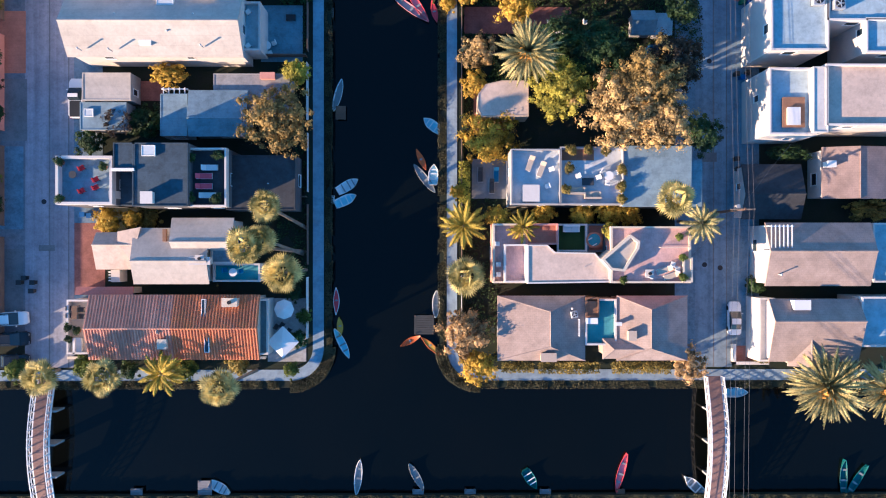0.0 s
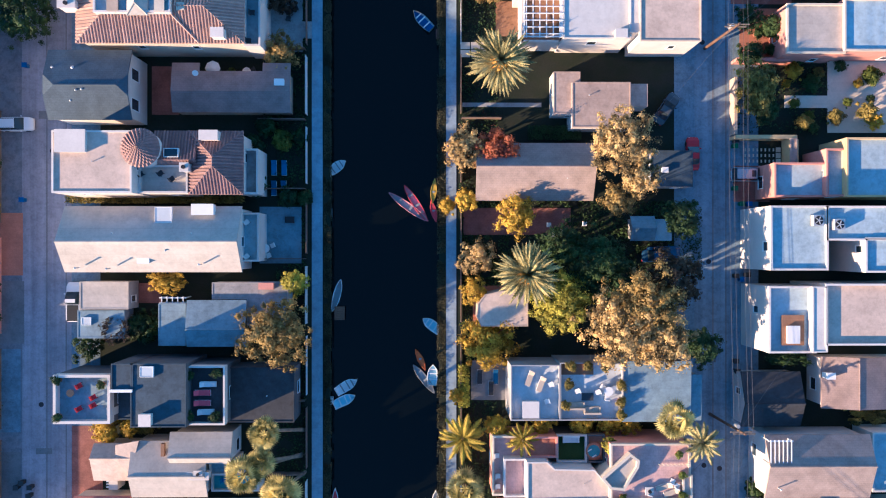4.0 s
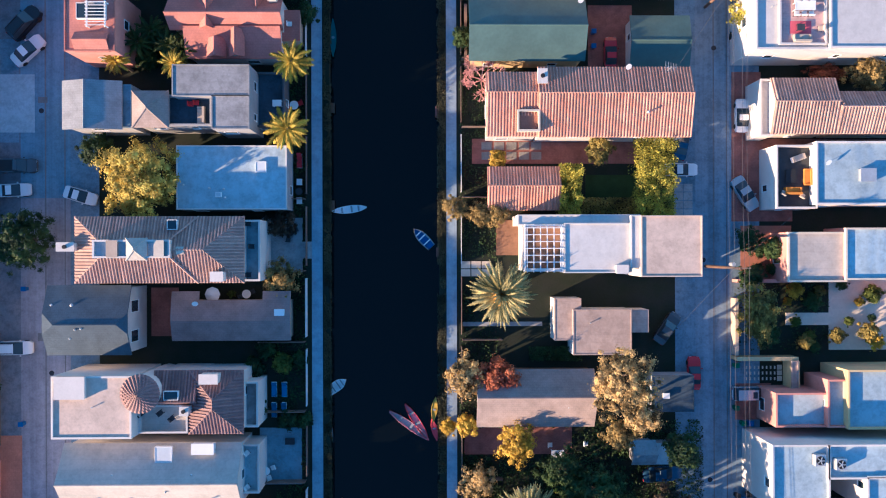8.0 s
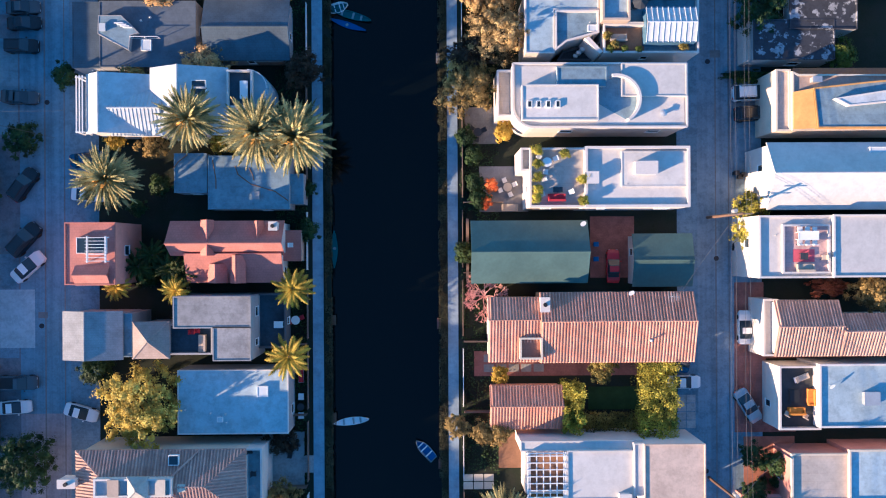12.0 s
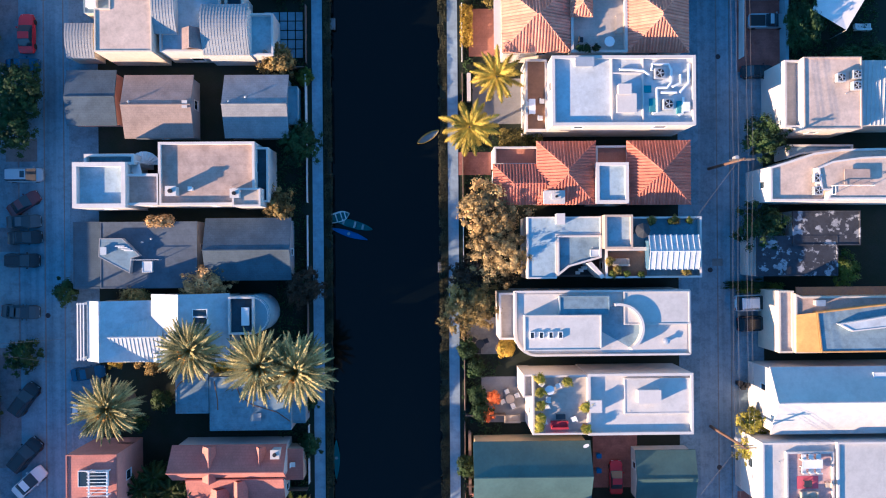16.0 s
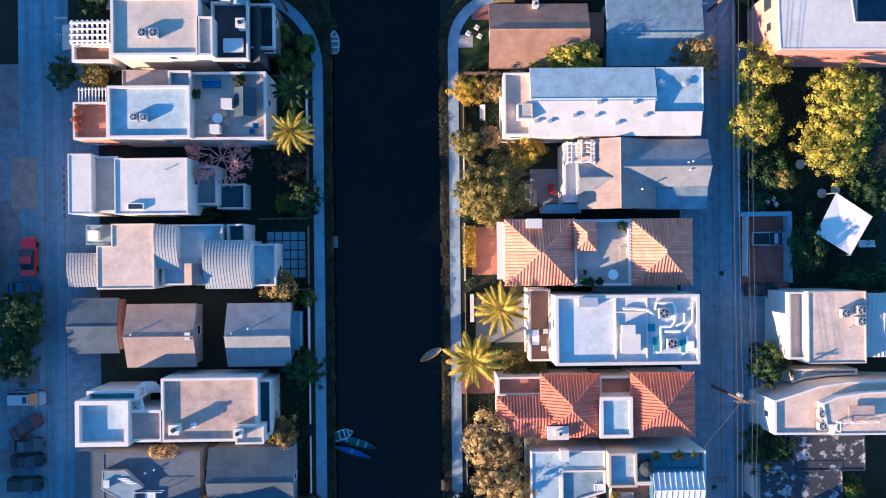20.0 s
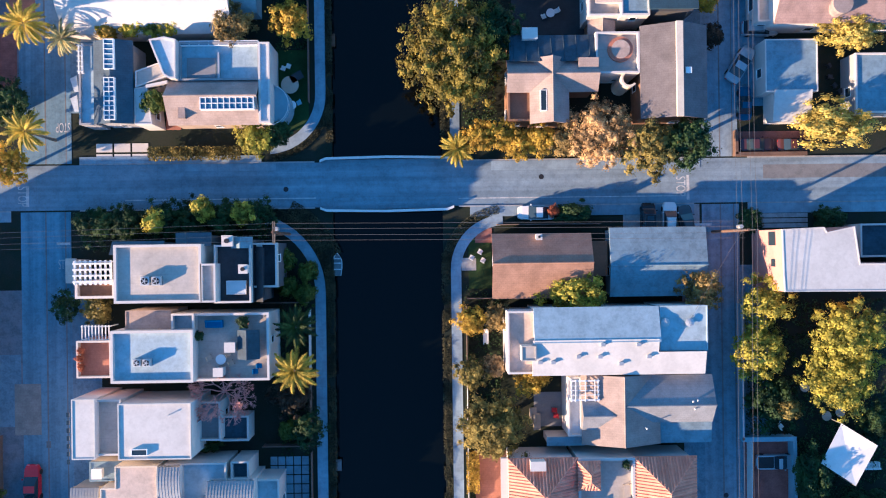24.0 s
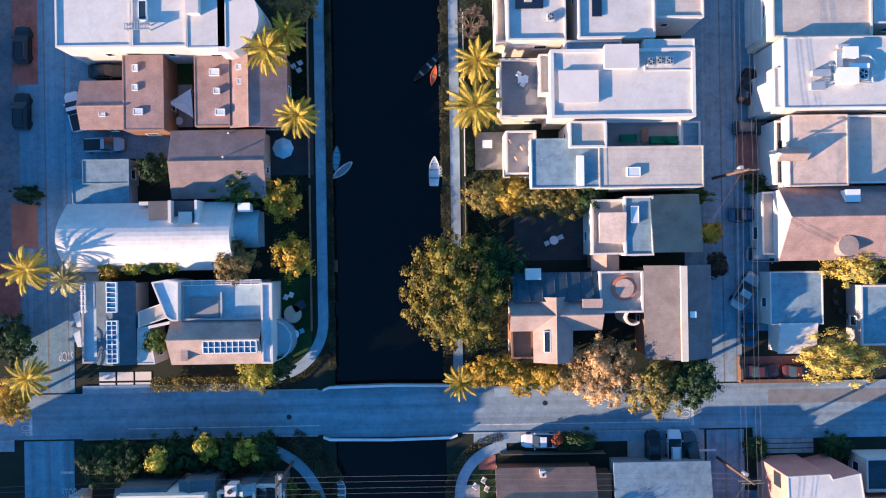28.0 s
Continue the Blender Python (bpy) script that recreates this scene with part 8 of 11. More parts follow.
bush(-36.88, 3.88, 1.4, 2.4, "leaf_olive")
palm("fan", -20.13, 4.85, 2.1, 10.5, "palm_fan", -17.33, 2.66, "tall leaning fan palm")
palm("fan", -22.42, 0.32, 2.5, 11, "palm_fan", -17.54, -0.36, "tall leaning fan palm")
palm("fan", -20.88, 1.10, 2.0, 9.5, "palm_fan", -17.83, -0.65, "fan palm in a clump of three")
palm("fan", -18.94, -2.83, 2.7, 8, "palm_fan", -17.40, -2.66, "fan palm in a clump of three")
palm("fan", -47.43, -15.06, 2.4, 7, "palm_fan", -48.69, -15.34, "fan palm beside the footbridge")
palm("fan", -40.61, -15.24, 2.5, 6, "palm_fan", -41.54, -15.35, "fan palm on the cross canal bank")
palm("queen", -33.58, -14.85, 3.2, 6, "palm_gold", -34.75, -15.00, "feathery palm on the cross canal bank")
palm("fan", -25.79, -16.04, 2.5, 9, "palm_fan", -23.64, -15.38, "leaning fan palm over the cross canal")
for b in ((-45.00, -14.83), (-39.20, -15.19), (-32.26, -15.20), (-25.88, -14.50), (-53.82, -15.17), (-19.14, -15.22), (-18.22, -11.31), (-17.36, -8.46), (-18.78, -5.62)):
    bush(b[0], b[1], R.uniform(0.9, 1.5), R.uniform(1.4, 2.4), R.choice(("leaf_green", "leaf_deep", "leaf_olive")))
palm("date", 9.77, 22.74, 4.0, 9, "palm_sage", label="great date palm with grey-green fronds")
tree(9.01, 29.60, 2.4, 5.5, "leaf_gold", "golden-leaved tree in a garden")
# Lime leaves carry the sunlit brightness of this green tree.
tree(14.11, 19.53, 3.9, 8.6, "leaf_lime", "green garden tree with sunlit brightness put into its leaves")
tree(21.45, 16.57, 5.0, 11.0, "leaf_silver", "great bronze-leaved tree in seed", rough=0.5)
tree(23.81, 19.31, 4.2, 11.4, "leaf_bronze", "tall olive-bronze tree beside another", rough=0.5)
tree(25.77, 14.75, 3.2, 11.0, "leaf_silver", "bronze-leaved tree in a back garden")
# Standing in shade; the dark leaf tones of these three already hold it.
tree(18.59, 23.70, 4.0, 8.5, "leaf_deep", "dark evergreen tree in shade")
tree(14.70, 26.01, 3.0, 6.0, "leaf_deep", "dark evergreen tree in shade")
tree(27.08, 21.86, 3.6, 10.0, "leaf_shade", "tree in shade, with that shade in its leaf colour")
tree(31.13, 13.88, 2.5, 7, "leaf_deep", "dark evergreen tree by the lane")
tree(5.62, 14.16, 3.6, 4.4, "leaf_gold", "spreading golden tree by the walk", rough=0.45)
tree(3.91, 20.40, 1.6, 3.8, "leaf_gold", "small orange-leaved tree in a garden")
tree(4.26, 24.47, 2.2, 3.6, "leaf_silver", "silver-grey spiky shrub by the walk")
palm("queen", 2.41, 2.80, 3.4, 5, "palm_gold", label="golden feather palm by the canal walk")
palm("queen", 9.58, 2.66, 2.4, 5, "palm_gold", label="golden feather palm between two houses")
for b in ((6.67, 3.91), (12.26, 4.40), (17.15, 4.26), (20.30, 4.40), (22.74, 4.26)):
    tree(b[0], b[1], 1.6, 4.5, "leaf_gold", "golden shrubby tree in a side yard")
tree(20.17, 1.98, 1.1, 6.5, "leaf_lime", "yellow-green climber over the court")
palm("fan", 26.82, 5.81, 2.5, 9, "palm_fan", 27.86, 4.40, "fan palm by the lane")
palm("queen", 30.26, 3.04, 2.8, 8, "palm_sage", 30.03, 3.54, "feather palm by the lane")
palm("fan", 2.76, -3.34, 2.7, 5, "palm_fan", label="golden fan palm by the canal walk")
tree(2.76, -10.02, 3.1, 6.0, "leaf_blush", "pale bronze tree at the canal corner", rough=0.4)
tree(4.52, -14.41, 2.2, 5.0, "leaf_gold", "bronze tree at the canal corner")
tree(30.28, -14.18, 2.2, 4.5, "leaf_blush", "pale bronze tree beside the footbridge")
palm("date", 45.51, -16.33, 4.9, 7, "palm_sage", label="great date palm over the cross canal")
palm("date", 52.71, -16.67, 4.0, 7, "palm_sage", label="date palm over the cross canal")
for b in ((7.37, -15.55, 11.42, -14.34), (11.99, -15.70, 19.74, -14.27), (21.31, -15.71, 28.72, -14.28)):
    hedge(*b, 1.5, "leaf_olive", "clipped hedge along the cross canal walk")
bush(39.38, -4.57, 1.3, 2.0, "leaf_deep")
bush(40.45, -13.51, 1.0, 1.8, "leaf_olive")
bush(1.70, 7.18, 0.9, 1.8, "leaf_gold")
hedge(1.98, 5.76, 3.40, 11.09, 1.4, "leaf_lime", "yellow-green hedge by the walk")
tree(42.96, 12.03, 1.8, 3.2, "leaf_deep", "dark shrubby tree behind a wall", 0.6, 1.6, 0.6)
bush(54.16, 4.91, 2.0, 2.4, "leaf_olive", "olive shrub row behind a house", 1.6, 0.7)
for y, r, l in ((5.5, 1.2, "leaf_deep"), (9, 1.0, "leaf_green"), (17, 1.4, "leaf_deep"), (20.5, 1.1, "leaf_shade"), (24, 1.3, "leaf_deep"), (31, 1.2, "leaf_olive"), (36.5, 1.5, "leaf_deep"), (41, 1.1, "leaf_deep"), (88, 1.5, "leaf_deep"), (133, 1.4, "leaf_green")):
    bush(-56.4, y, r, r * 1.6, l)
tree(2.65, 38.08, 2.5, 5.5, "leaf_silver", "pale gold-brown tree by the canal walk")
tree(6.65, 37.95, 2.5, 5.5, "leaf_rust", "rust-red tree by the canal walk")
tree(20.57, 38.06, 3.8, 11.2, "leaf_silver", "broad pale olive tree by the lane")
tree(22.81, 34.33, 2.4, 9.5, "leaf_silver", "pale olive tree by the lane")
tree(20.75, 31.50, 2.0, 8, "leaf_bronze", "bronze tree by the lane")
tree(2.93, 31.74, 1.4, 3.4, "leaf_gold", "small golden tree by the walk")
bush(0.64, 31.01, 1.0, 1.2, "leaf_gold")
tree(28.45, 29.28, 2.4, 7.5, "leaf_deep", "dark evergreen tree by the lane")
for b in ((-23.60, 38.63), (-20.07, 39.35), (-17.95, 39.71), (-23.25, 33.32), (-19.36, 32.12), (-17.24, 32.12), (-23.96, 36.15), (-22.19, 41.12)):
    bush(b[0], b[1], R.uniform(0.9, 1.5), R.uniform(1.2, 2.2), R.choice(("leaf_green", "leaf_deep", "leaf_deep")))
hedge(-47.00, 31.35, -24.91, 32.30, 1.6, "leaf_olive", "ragged hedge between two houses")
hedge(10.80, 39.41, 17.57, 41.17, 1.3, "leaf_deep", "dark hedge under the palm")
tree(38.85, 44.39, 2.6, 5, "leaf_olive", "olive tree in the courtyard garden", 0.78, 0.8, 1.3)
for b in ((44.50, 48.11), (47.02, 46.68), (49.90, 42.40), (45.58, 41.67), (53.57, 43.00), (54.50, 47.63), (54.59, 41.70)):
    bush(b[0], b[1], R.uniform(0.8, 1.4), R.uniform(1.2, 2.4), R.choice(("leaf_green", "leaf_deep", "leaf_olive", "leaf_gold")))
for b in ((44.86, 44.17), (46.44, 42.53), (47.88, 48.12), (43.78, 46.67), (51.34, 44.19), (52.78, 46.70), (47.02, 40.96), (50.62, 48.84), (45.22, 49.54), (54.23, 44.70)):
    bush(b[0], b[1], R.uniform(0.5, 0.9), R.uniform(0.8, 1.5), R.choice(("leaf_green", "leaf_deep", "leaf_olive", "leaf_gold")))
palm("date", 6.98, 48.13, 4.2, 5.5, "palm_sage", label="great date palm with golden heart")
# Sunlight on this crown is put into the lemon leaf colour.
tree(-36.27, 61.77, 4.9, 8, "leaf_lemon", "large round tree by the lane with sunlit gold put into its leaves", rough=0.35)
tree(-19.98, 49.87, 2.2, 4, "leaf_bronze", "round olive-brown tree by the walk")
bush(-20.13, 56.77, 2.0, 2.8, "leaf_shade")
palm("queen", -17.96, 75.79, 2.9, 6, "palm_gold", label="golden feather palm by the canal walk")
palm("queen", -18.45, 67.77, 3.2, 6, "palm_gold", label="golden feather palm by the canal walk")
for b in ((1.51, 58.60), (4.67, 57.75), (6.77, 57.88)):
    tree(b[0], b[1], 1.6, 3.6, "leaf_bronze", "small golden-brown tree by the walk")
hedge(14.32, 57.77, 17.06, 63.96, 4.2, "leaf_lime", "tall gold-green hedge round a lawn")
hedge(23.60, 57.32, 28.53, 67.47, 4.6, "leaf_lime", "tall dense gold-green hedge by the lane")
hedge(17.42, 57.44, 24.86, 59.86, 1.8, "leaf_olive", "low hedge round a lawn")
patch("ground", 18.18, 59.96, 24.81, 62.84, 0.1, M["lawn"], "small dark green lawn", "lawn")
tree(19.24, 65.67, 1.9, 4.2, "leaf_olive", "small thin olive tree")
bush(6.84, 64.82, 1.2, 2.6, "leaf_gold")
bare_tree(4.92, 74.47, 3.4, 5.6, "bare branching tree by the canal", "twig_pink")
tree(-51.28, 54.70, 3.8, 5.5, "leaf_deep", "dark evergreen tree by the lane")
tree(-42.70, 65.85, 2.2, 3.4, "leaf_deep", "dark evergreen shrub tree by the lane")
for b in ((38.19, 54.51), (41.26, 53.44), (38.39, 49.90), (39.36, 45.03), (40.41, 42.92)):
    tree(b[0], b[1], 1.7, 3.4, "leaf_deep", "dark evergreen courtyard tree by the lane")
tree(38.92, 46.51, 2.4, 5, "leaf_olive", "olive tree in the courtyard garden")
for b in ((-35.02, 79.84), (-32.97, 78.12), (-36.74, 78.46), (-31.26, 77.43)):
    palm("queen", b[0], b[1], 2.3, 4.2, "palm_shaded", label="feather palm with shade put into its dark green")
palm("queen", -39.01, 76.02, 2.0, 5, "palm_gold", label="golden feather palm in a yard")
palm("queen", -32.00, 75.65, 2.2, 5, "palm_gold", label="golden feather palm in a yard")
palm("date", -29.39, 95.53, 4.1, 8, "palm_sage", label="great date palm in a row of four")
palm("date", -21.26, 93.85, 4.7, 9, "palm_sage", label="great date palm in a row of four")
palm("date", -17.10, 93.33, 4.7, 9, "palm_sage", label="great date palm in a row of four")
palm("date", -39.28, 88.77, 4.2, 7, "palm_sage", label="great date palm by the lane")
bush(-26.79, 93.57, 1.6, 4.5, "leaf_gold", "golden bush below the palms")
bush(-35.72, 93.45, 1.8, 3.0, "leaf_bronze")
bush(-40.55, 93.80, 1.2, 2.5, "leaf_gold")
for b in ((-37.88, 85.59), (-35.07, 88.39), (-16.86, 88.00), (-16.88, 82.72), (-39.45, 78.20), (-37.03, 77.14), (-35.63, 79.58)):
    bush(b[0], b[1], R.uniform(1.0, 1.6), R.uniform(1.4, 2.6), "leaf_deep")
tree(7.43, 94.80, 1.3, 3.4, "leaf_gold", "small orange-gold tree by a terrace")
for b in ((5.87, 88.31), (5.22, 86.26)):
    bush(b[0], b[1], 0.9, 1.6, "flower_orange", "orange flowering shrub on the patio")
for b in ((3.62, 92.20), (3.81, 88.66), (4.30, 86.54), (2.71, 94.32)):
    bush(b[0], b[1], 1.3, 1.8, "leaf_deep")
tree(37.61, 85.49, 1.9, 4.6, "leaf_lime", "gold-green tree beside the lane")
tree(37.24, 82.15, 1.8, 4.6, "leaf_lime", "gold-green tree beside the lane")
tree(52.40, 74.62, 2.6, 5.5, "leaf_bronze", "bronze tree between two houses")
bush(48.28, 75.37, 1.8, 2.6, "leaf_rust", "rust shrub between two houses", 1.5, 0.7)
bush(2.64, 79.83, 1.5, 2.4, "leaf_deep")
bush(38.19, 102.11, 1.2, 1.5, "leaf_deep", "low hedge by a parking bay", 2.4, 0.5)
bush(-51.91, 94.16, 2.2, 3, "leaf_deep")
tree(5.27, 111.78, 3.6, 7.5, "leaf_silver", "tall pale bronze tree by the canal walk", rough=0.45)
tree(6.35, 106.11, 3.7, 7.5, "leaf_silver", "tall pale bronze tree by the canal walk", rough=0.45)
tree(2.69, 100.33, 3.5, 6.5, "leaf_bronze", "dark bronze tree by the canal walk")
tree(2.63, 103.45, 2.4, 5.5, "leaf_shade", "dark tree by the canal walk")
palm("queen", 6.20, 127.23, 3.7, 6, "palm_gold", label="golden feather palm by a terrace")
palm("queen", 2.95, 121.26, 3.9, 6, "palm_gold", label="golden feather palm over the canal walk")
hedge(6.80, 118.57, 12.12, 121.66, 2.8, "leaf_olive", "thick olive hedge between two houses")
tree(5.13, 140.70, 3.5, 5.5, "leaf_olive", "round olive tree by the canal walk")
tree(-20.16, 130.12, 2.1, 4, "leaf_bronze", "gold-brown tree by the walk", 0.7)
tree(-20.45, 112.63, 2.1, 4.2, "leaf_bronze", "gold-brown tree by the walk")
tree(-28.97, 102.69, 2.9, 5.5, "leaf_blush", "pale pinkish tree between two houses", 0.8, 1.1, 0.9)
tree(-37.20, 100.61, 2.0, 5, "leaf_bronze", "gold-brown tree between two houses")
bush(-46.61, 102.07, 1.5, 2.6, "leaf_deep")
tree(-17.31, 120.15, 2.6, 4.6, "leaf_deep", "dark evergreen tree by the walk")
bush(-17.24, 128.57, 1.2, 1.6, "leaf_green")
tree(-17.12, 102.30, 2.6, 4.4, "leaf_shade", "dark tree by the walk")
tree(39.12, 120.35, 2.8, 5.5, "leaf_deep", "evergreen tree in a front yard")
tree(39.17, 109.38, 3.2, 5, "leaf_deep", "dark evergreen tree beside the derelict house")
tree(49.23, 104.04, 2.0, 4, "leaf_green", "green tree behind the derelict house")
tree(-51.40, 127.08, 3.0, 5, "leaf_deep", "dark evergreen tree by the lane")
tree(-52.11, 121.69, 2.8, 5, "leaf_deep", "dark evergreen tree by the lane")
bush(-34.34, 110.52, 1.3, 4.6, "leaf_blush", "rust shrub between two houses", 1.5, 0.7)
hedge(2.13, 132.17, 3.70, 137.29, 1.5, "leaf_gold", "gold hedge beside a tiled patio")
hedge(36.56, 101.06, 42.62, 102.33, 1.1, "leaf_green", "low green hedge by a parking bay")
bare_tree(-27.10, 145.61, 4.6, 8.2, "bare tree with pinkish twigs", "twig_pink")
palm("queen", -18.12, 148.47, 3.2, 6, "palm_gold", label="golden feather palm by the canal walk")
palm("queen", -18.06, 153.45, 3.0, 5, "palm_shaded", label="dark feather palm by the canal walk")
tree(-19.07, 144.98, 2.7, 4.4, "leaf_shade", "thin dark tree by the walk")
tree(-17.07, 140.85, 2.2, 4, "leaf_deep", "dark tree by the walk")
bush(-30.02, 138.83, 1.9, 2.8, "leaf_deep", "dark shrub row beside a house", 1.4, 0.6)
for b in ((-19.67, 158.18), (-17.59, 157.11), (-19.99, 161.33), (-17.21, 159.91), (-19.86, 140.32)):
    bush(b[0], b[1], 1.4, 2.0, "leaf_green")
tree(5.08, 140.84, 4.0, 6.5, "leaf_olive", "round dense olive tree by the canal walk")
tree(2.61, 153.73, 1.9, 4.2, "leaf_gold", "golden tree in a front garden")
tree(5.86, 154.26, 1.7, 4.2, "leaf_bronze", "bronze tree in a front garden")
tree(10.12, 146.66, 2.2, 4.2, "leaf_gold", "golden shrubby tree beside a house")
tree(2.75, 147.20, 2.0, 4.2, "leaf_olive", "olive shrubby tree in a front garden")
tree(5.59, 148.01, 1.5, 3.4, "leaf_blush", "pale pinkish shrub in a garden")
# The gold light on this tree comes from its lime leaf colour.
tree(15.43, 156.71, 3.5, 6, "leaf_lime", "gold-lit tree between two roofs", 0.7, 1.15, 0.85)
tree(30.61, 157.29, 2.8, 6, "leaf_bronze", "gold-brown tree by the lane")
tree(38.08, 155.75, 3.2, 6.5, "leaf_lime", "large gold-green tree by the lane", rough=0.4)
tree(37.33, 150.01, 3.4, 6.5, "leaf_lime", "large gold-green tree by the lane", rough=0.4)
tree(47.13, 151.89, 4.2, 9, "leaf_lime", "great gold-green tree in a back garden", rough=0.4)
tree(46.63, 146.74, 4.6, 8, "leaf_lime", "great gold-green tree in a back garden", rough=0.4)
tree(39.89, 143.08, 3.4, 4.6, "leaf_deep", "dark tree in a back garden")
tree(41.09, 142.48, 1.4, 4.8, "leaf_olive", "olive tree in a back garden")
tree(44.33, 134.04, 2.8, 4.4, "leaf_deep", "dark evergreen hedge tree", 0.7, 0.9, 1.4)
tree(51.97, 129.80, 3.0, 4, "leaf_deep", "dark evergreen tree in a back garden", 0.7, 1.5, 0.8)
tree(52.78, 140.19, 2.6, 4, "leaf_deep", "dark evergreen tree in a back garden")
tree(-46.16, 156.13, 1.8, 4, "leaf_deep", "dark shrubby tree by the lane")
tree(-42.43, 155.97, 2.2, 4, "leaf_olive", "olive shrubby tree by the lane")
tree(-51.90, 124.83, 2.9, 4.6, "leaf_deep", "dark evergreen tree by the lane")
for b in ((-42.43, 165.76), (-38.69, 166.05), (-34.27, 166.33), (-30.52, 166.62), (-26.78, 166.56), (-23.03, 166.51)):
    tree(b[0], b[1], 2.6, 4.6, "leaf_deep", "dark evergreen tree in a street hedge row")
# Gold crowns added on the dark trees stand in for sunlit spots.
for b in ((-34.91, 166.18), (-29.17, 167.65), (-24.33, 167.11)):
    tree(b[0], b[1], 1.5, 5.2, "leaf_lime", "gold crowns added as sunlit tops of a hedge row")
tree(1.2, 185.95, 6.9, 8.6, "leaf_moss", "huge round dense tree overhanging the canal", 0.66, 0.98, 1.12, 0.1)
tree(1.61, 184.85, 4.2, 7.6, "leaf_moss", "dense inner crown beside the canal tree", 0.7, 1.0, 1.2, 0.1)
tree(6.20, 188.98, 3.4, 6.5, "leaf_deep", "dark dense tree beside the canal")
for b in ((4.12, 175.87), (6.53, 176.04), (8.92, 175.12), (11.33, 175.64)):
    tree(b[0], b[1], 2.0, 5, "leaf_gold", "golden tree in a row along the street")
tree(14.43, 175.60, 2.2, 5, "leaf_bronze", "bronze tree along the street")
tree(18.43, 176.13, 4.2, 7.5, "leaf_blush", "broad pale bronze street tree", rough=0.4)
tree(24.53, 174.26, 3.6, 7.5, "leaf_olive", "broad olive street tree")
tree(28.67, 174.87, 3.4, 7.5, "leaf_deep", "broad dark green street tree")
palm("queen", 1.36, 174.74, 2.6, 3, "palm_gold", label="bent golden feather palm at the bridge")
tree(46.50, 176.72, 3.6, 6.5, "leaf_lemon", "spreading golden tree on the street corner", 0.7, 1.5, 0.8, 0.5)
tree(49.03, 188.49, 3.2, 6, "leaf_lemon", "golden tree behind a low house", 0.78, 1.3, 0.9, 0.45)
tree(-25.37, 189.56, 2.9, 6, "leaf_bronze", "rust-brown tree beside the white vault")
tree(-18.44, 190.14, 2.5, 5, "leaf_gold", "golden-brown tree in a canal garden")
for b in ((-40.41, 189.41), (-37.69, 189.79), (-34.97, 189.76), (-33.13, 190.01)):
    tree(b[0], b[1], 1.5, 4.6, "leaf_gold" if b[0] < -39 else "leaf_lime", "golden shrubby tree between two houses")
palm("queen", -48.57, 189.16, 3.3, 7, "palm_gold", label="golden-green feather palm by the lane")
palm("queen", -45.19, 187.90, 2.4, 5, "palm_sage", label="feather palm by the lane")
palm("queen", -48.55, 176.66, 3.0, 7, "palm_gold", label="golden feather palm by the lane corner")
tree(-52.40, 180.55, 3.0, 5, "leaf_deep", "dark tree by the lane corner")
tree(-52.84, 173.07, 2.6, 5, "leaf_gold", "golden tree by the lane corner")
tree(-23.37, 176.23, 2.2, 4.4, "leaf_lime", "gold-green shrubby tree by the street")
tree(-20.71, 176.81, 2.0, 3.4, "leaf_deep", "dark shrub tree by the street")
hedge(-36.63, 173.86, -25.37, 175.53, 1.5, "leaf_olive", "clipped hedge along the street")
tree(32.07, 192.35, 1.4, 3.6, "leaf_gold", "small golden tree by the lane")
tree(33.04, 188.30, 1.5, 3.2, "leaf_shade", "small dark tree by the lane")
bush(-34.71, 180.55, 1.5, 5.4, "leaf_green", "green climber on a roof court")
bush(13.25, 166.98, 0.8, 1.6, "leaf_rust", "orange shrub by the street")
bush(15.96, 166.79, 1.5, 1.4, "leaf_deep", "dark shrub by the street", 1.5, 0.9)
for b in ((47.01, 165.81), (48.42, 165.43), (37.91, 165.57)):
    bush(b[0], b[1], 1.6, 2.2, "leaf_deep")
palm("queen", -20.62, 214.20, 3.4, 7, "palm_gold", label="golden feather palm by a white house")
palm("queen", -18.52, 216.29, 2.9, 6, "palm_gold", label="golden feather palm by the canal walk")
palm("queen", -17.35, 206.71, 3.1, 6, "palm_gold", label="golden feather palm by the canal walk")
palm("queen", 3.87, 212.81, 3.2, 6, "palm_gold", label="golden feather palm by the canal walk")
palm("queen", 3.59, 207.53, 3.9, 6, "palm_gold", label="golden feather palm by the canal walk")
tree(-24.60, 198.61, 2.6, 5, "leaf_green", "green tree beside the white vault", 0.78, 1.3, 0.9)
tree(-20.01, 197.22, 2.4, 4.6, "leaf_gold", "golden-brown tree in a canal garden")
tree(-18.29, 220.28, 2.9, 5, "leaf_bronze", "gold-brown tree by the canal walk")
for b, l in (((4.74, 196.94), "leaf_olive"), ((7.79, 197.23), "leaf_gold"), ((10.84, 197.19), "leaf_olive"), ((13.88, 196.80), "leaf_olive"), ((16.93, 197.10), "leaf_deep")):
    tree(b[0], b[1], 2.6, 5.6, l, "olive tree in a garden row")
tree(-35.43, 201.09, 2.0, 4, "leaf_deep", "dark shrubby tree beside a house")
bare_tree(-28.74, 199.23, 1.4, 4.4, "small bare shrub on a roof edge", "palm_bark")
bare_tree(3.43, 218.23, 2.4, 4.5, "bare tree by the canal walk", "palm_bark")
bush(-51.23, 198.34, 1.6, 2.2, "leaf_deep", "dark hedge by the lane", 1.3, 0.8)
bush(30.35, 197.08, 1.6, 2.2, "leaf_green", "green shrubs by the lane", 1.8, 0.7)
bush(38.40, 198.00, 1.8, 2.6, "leaf_deep")


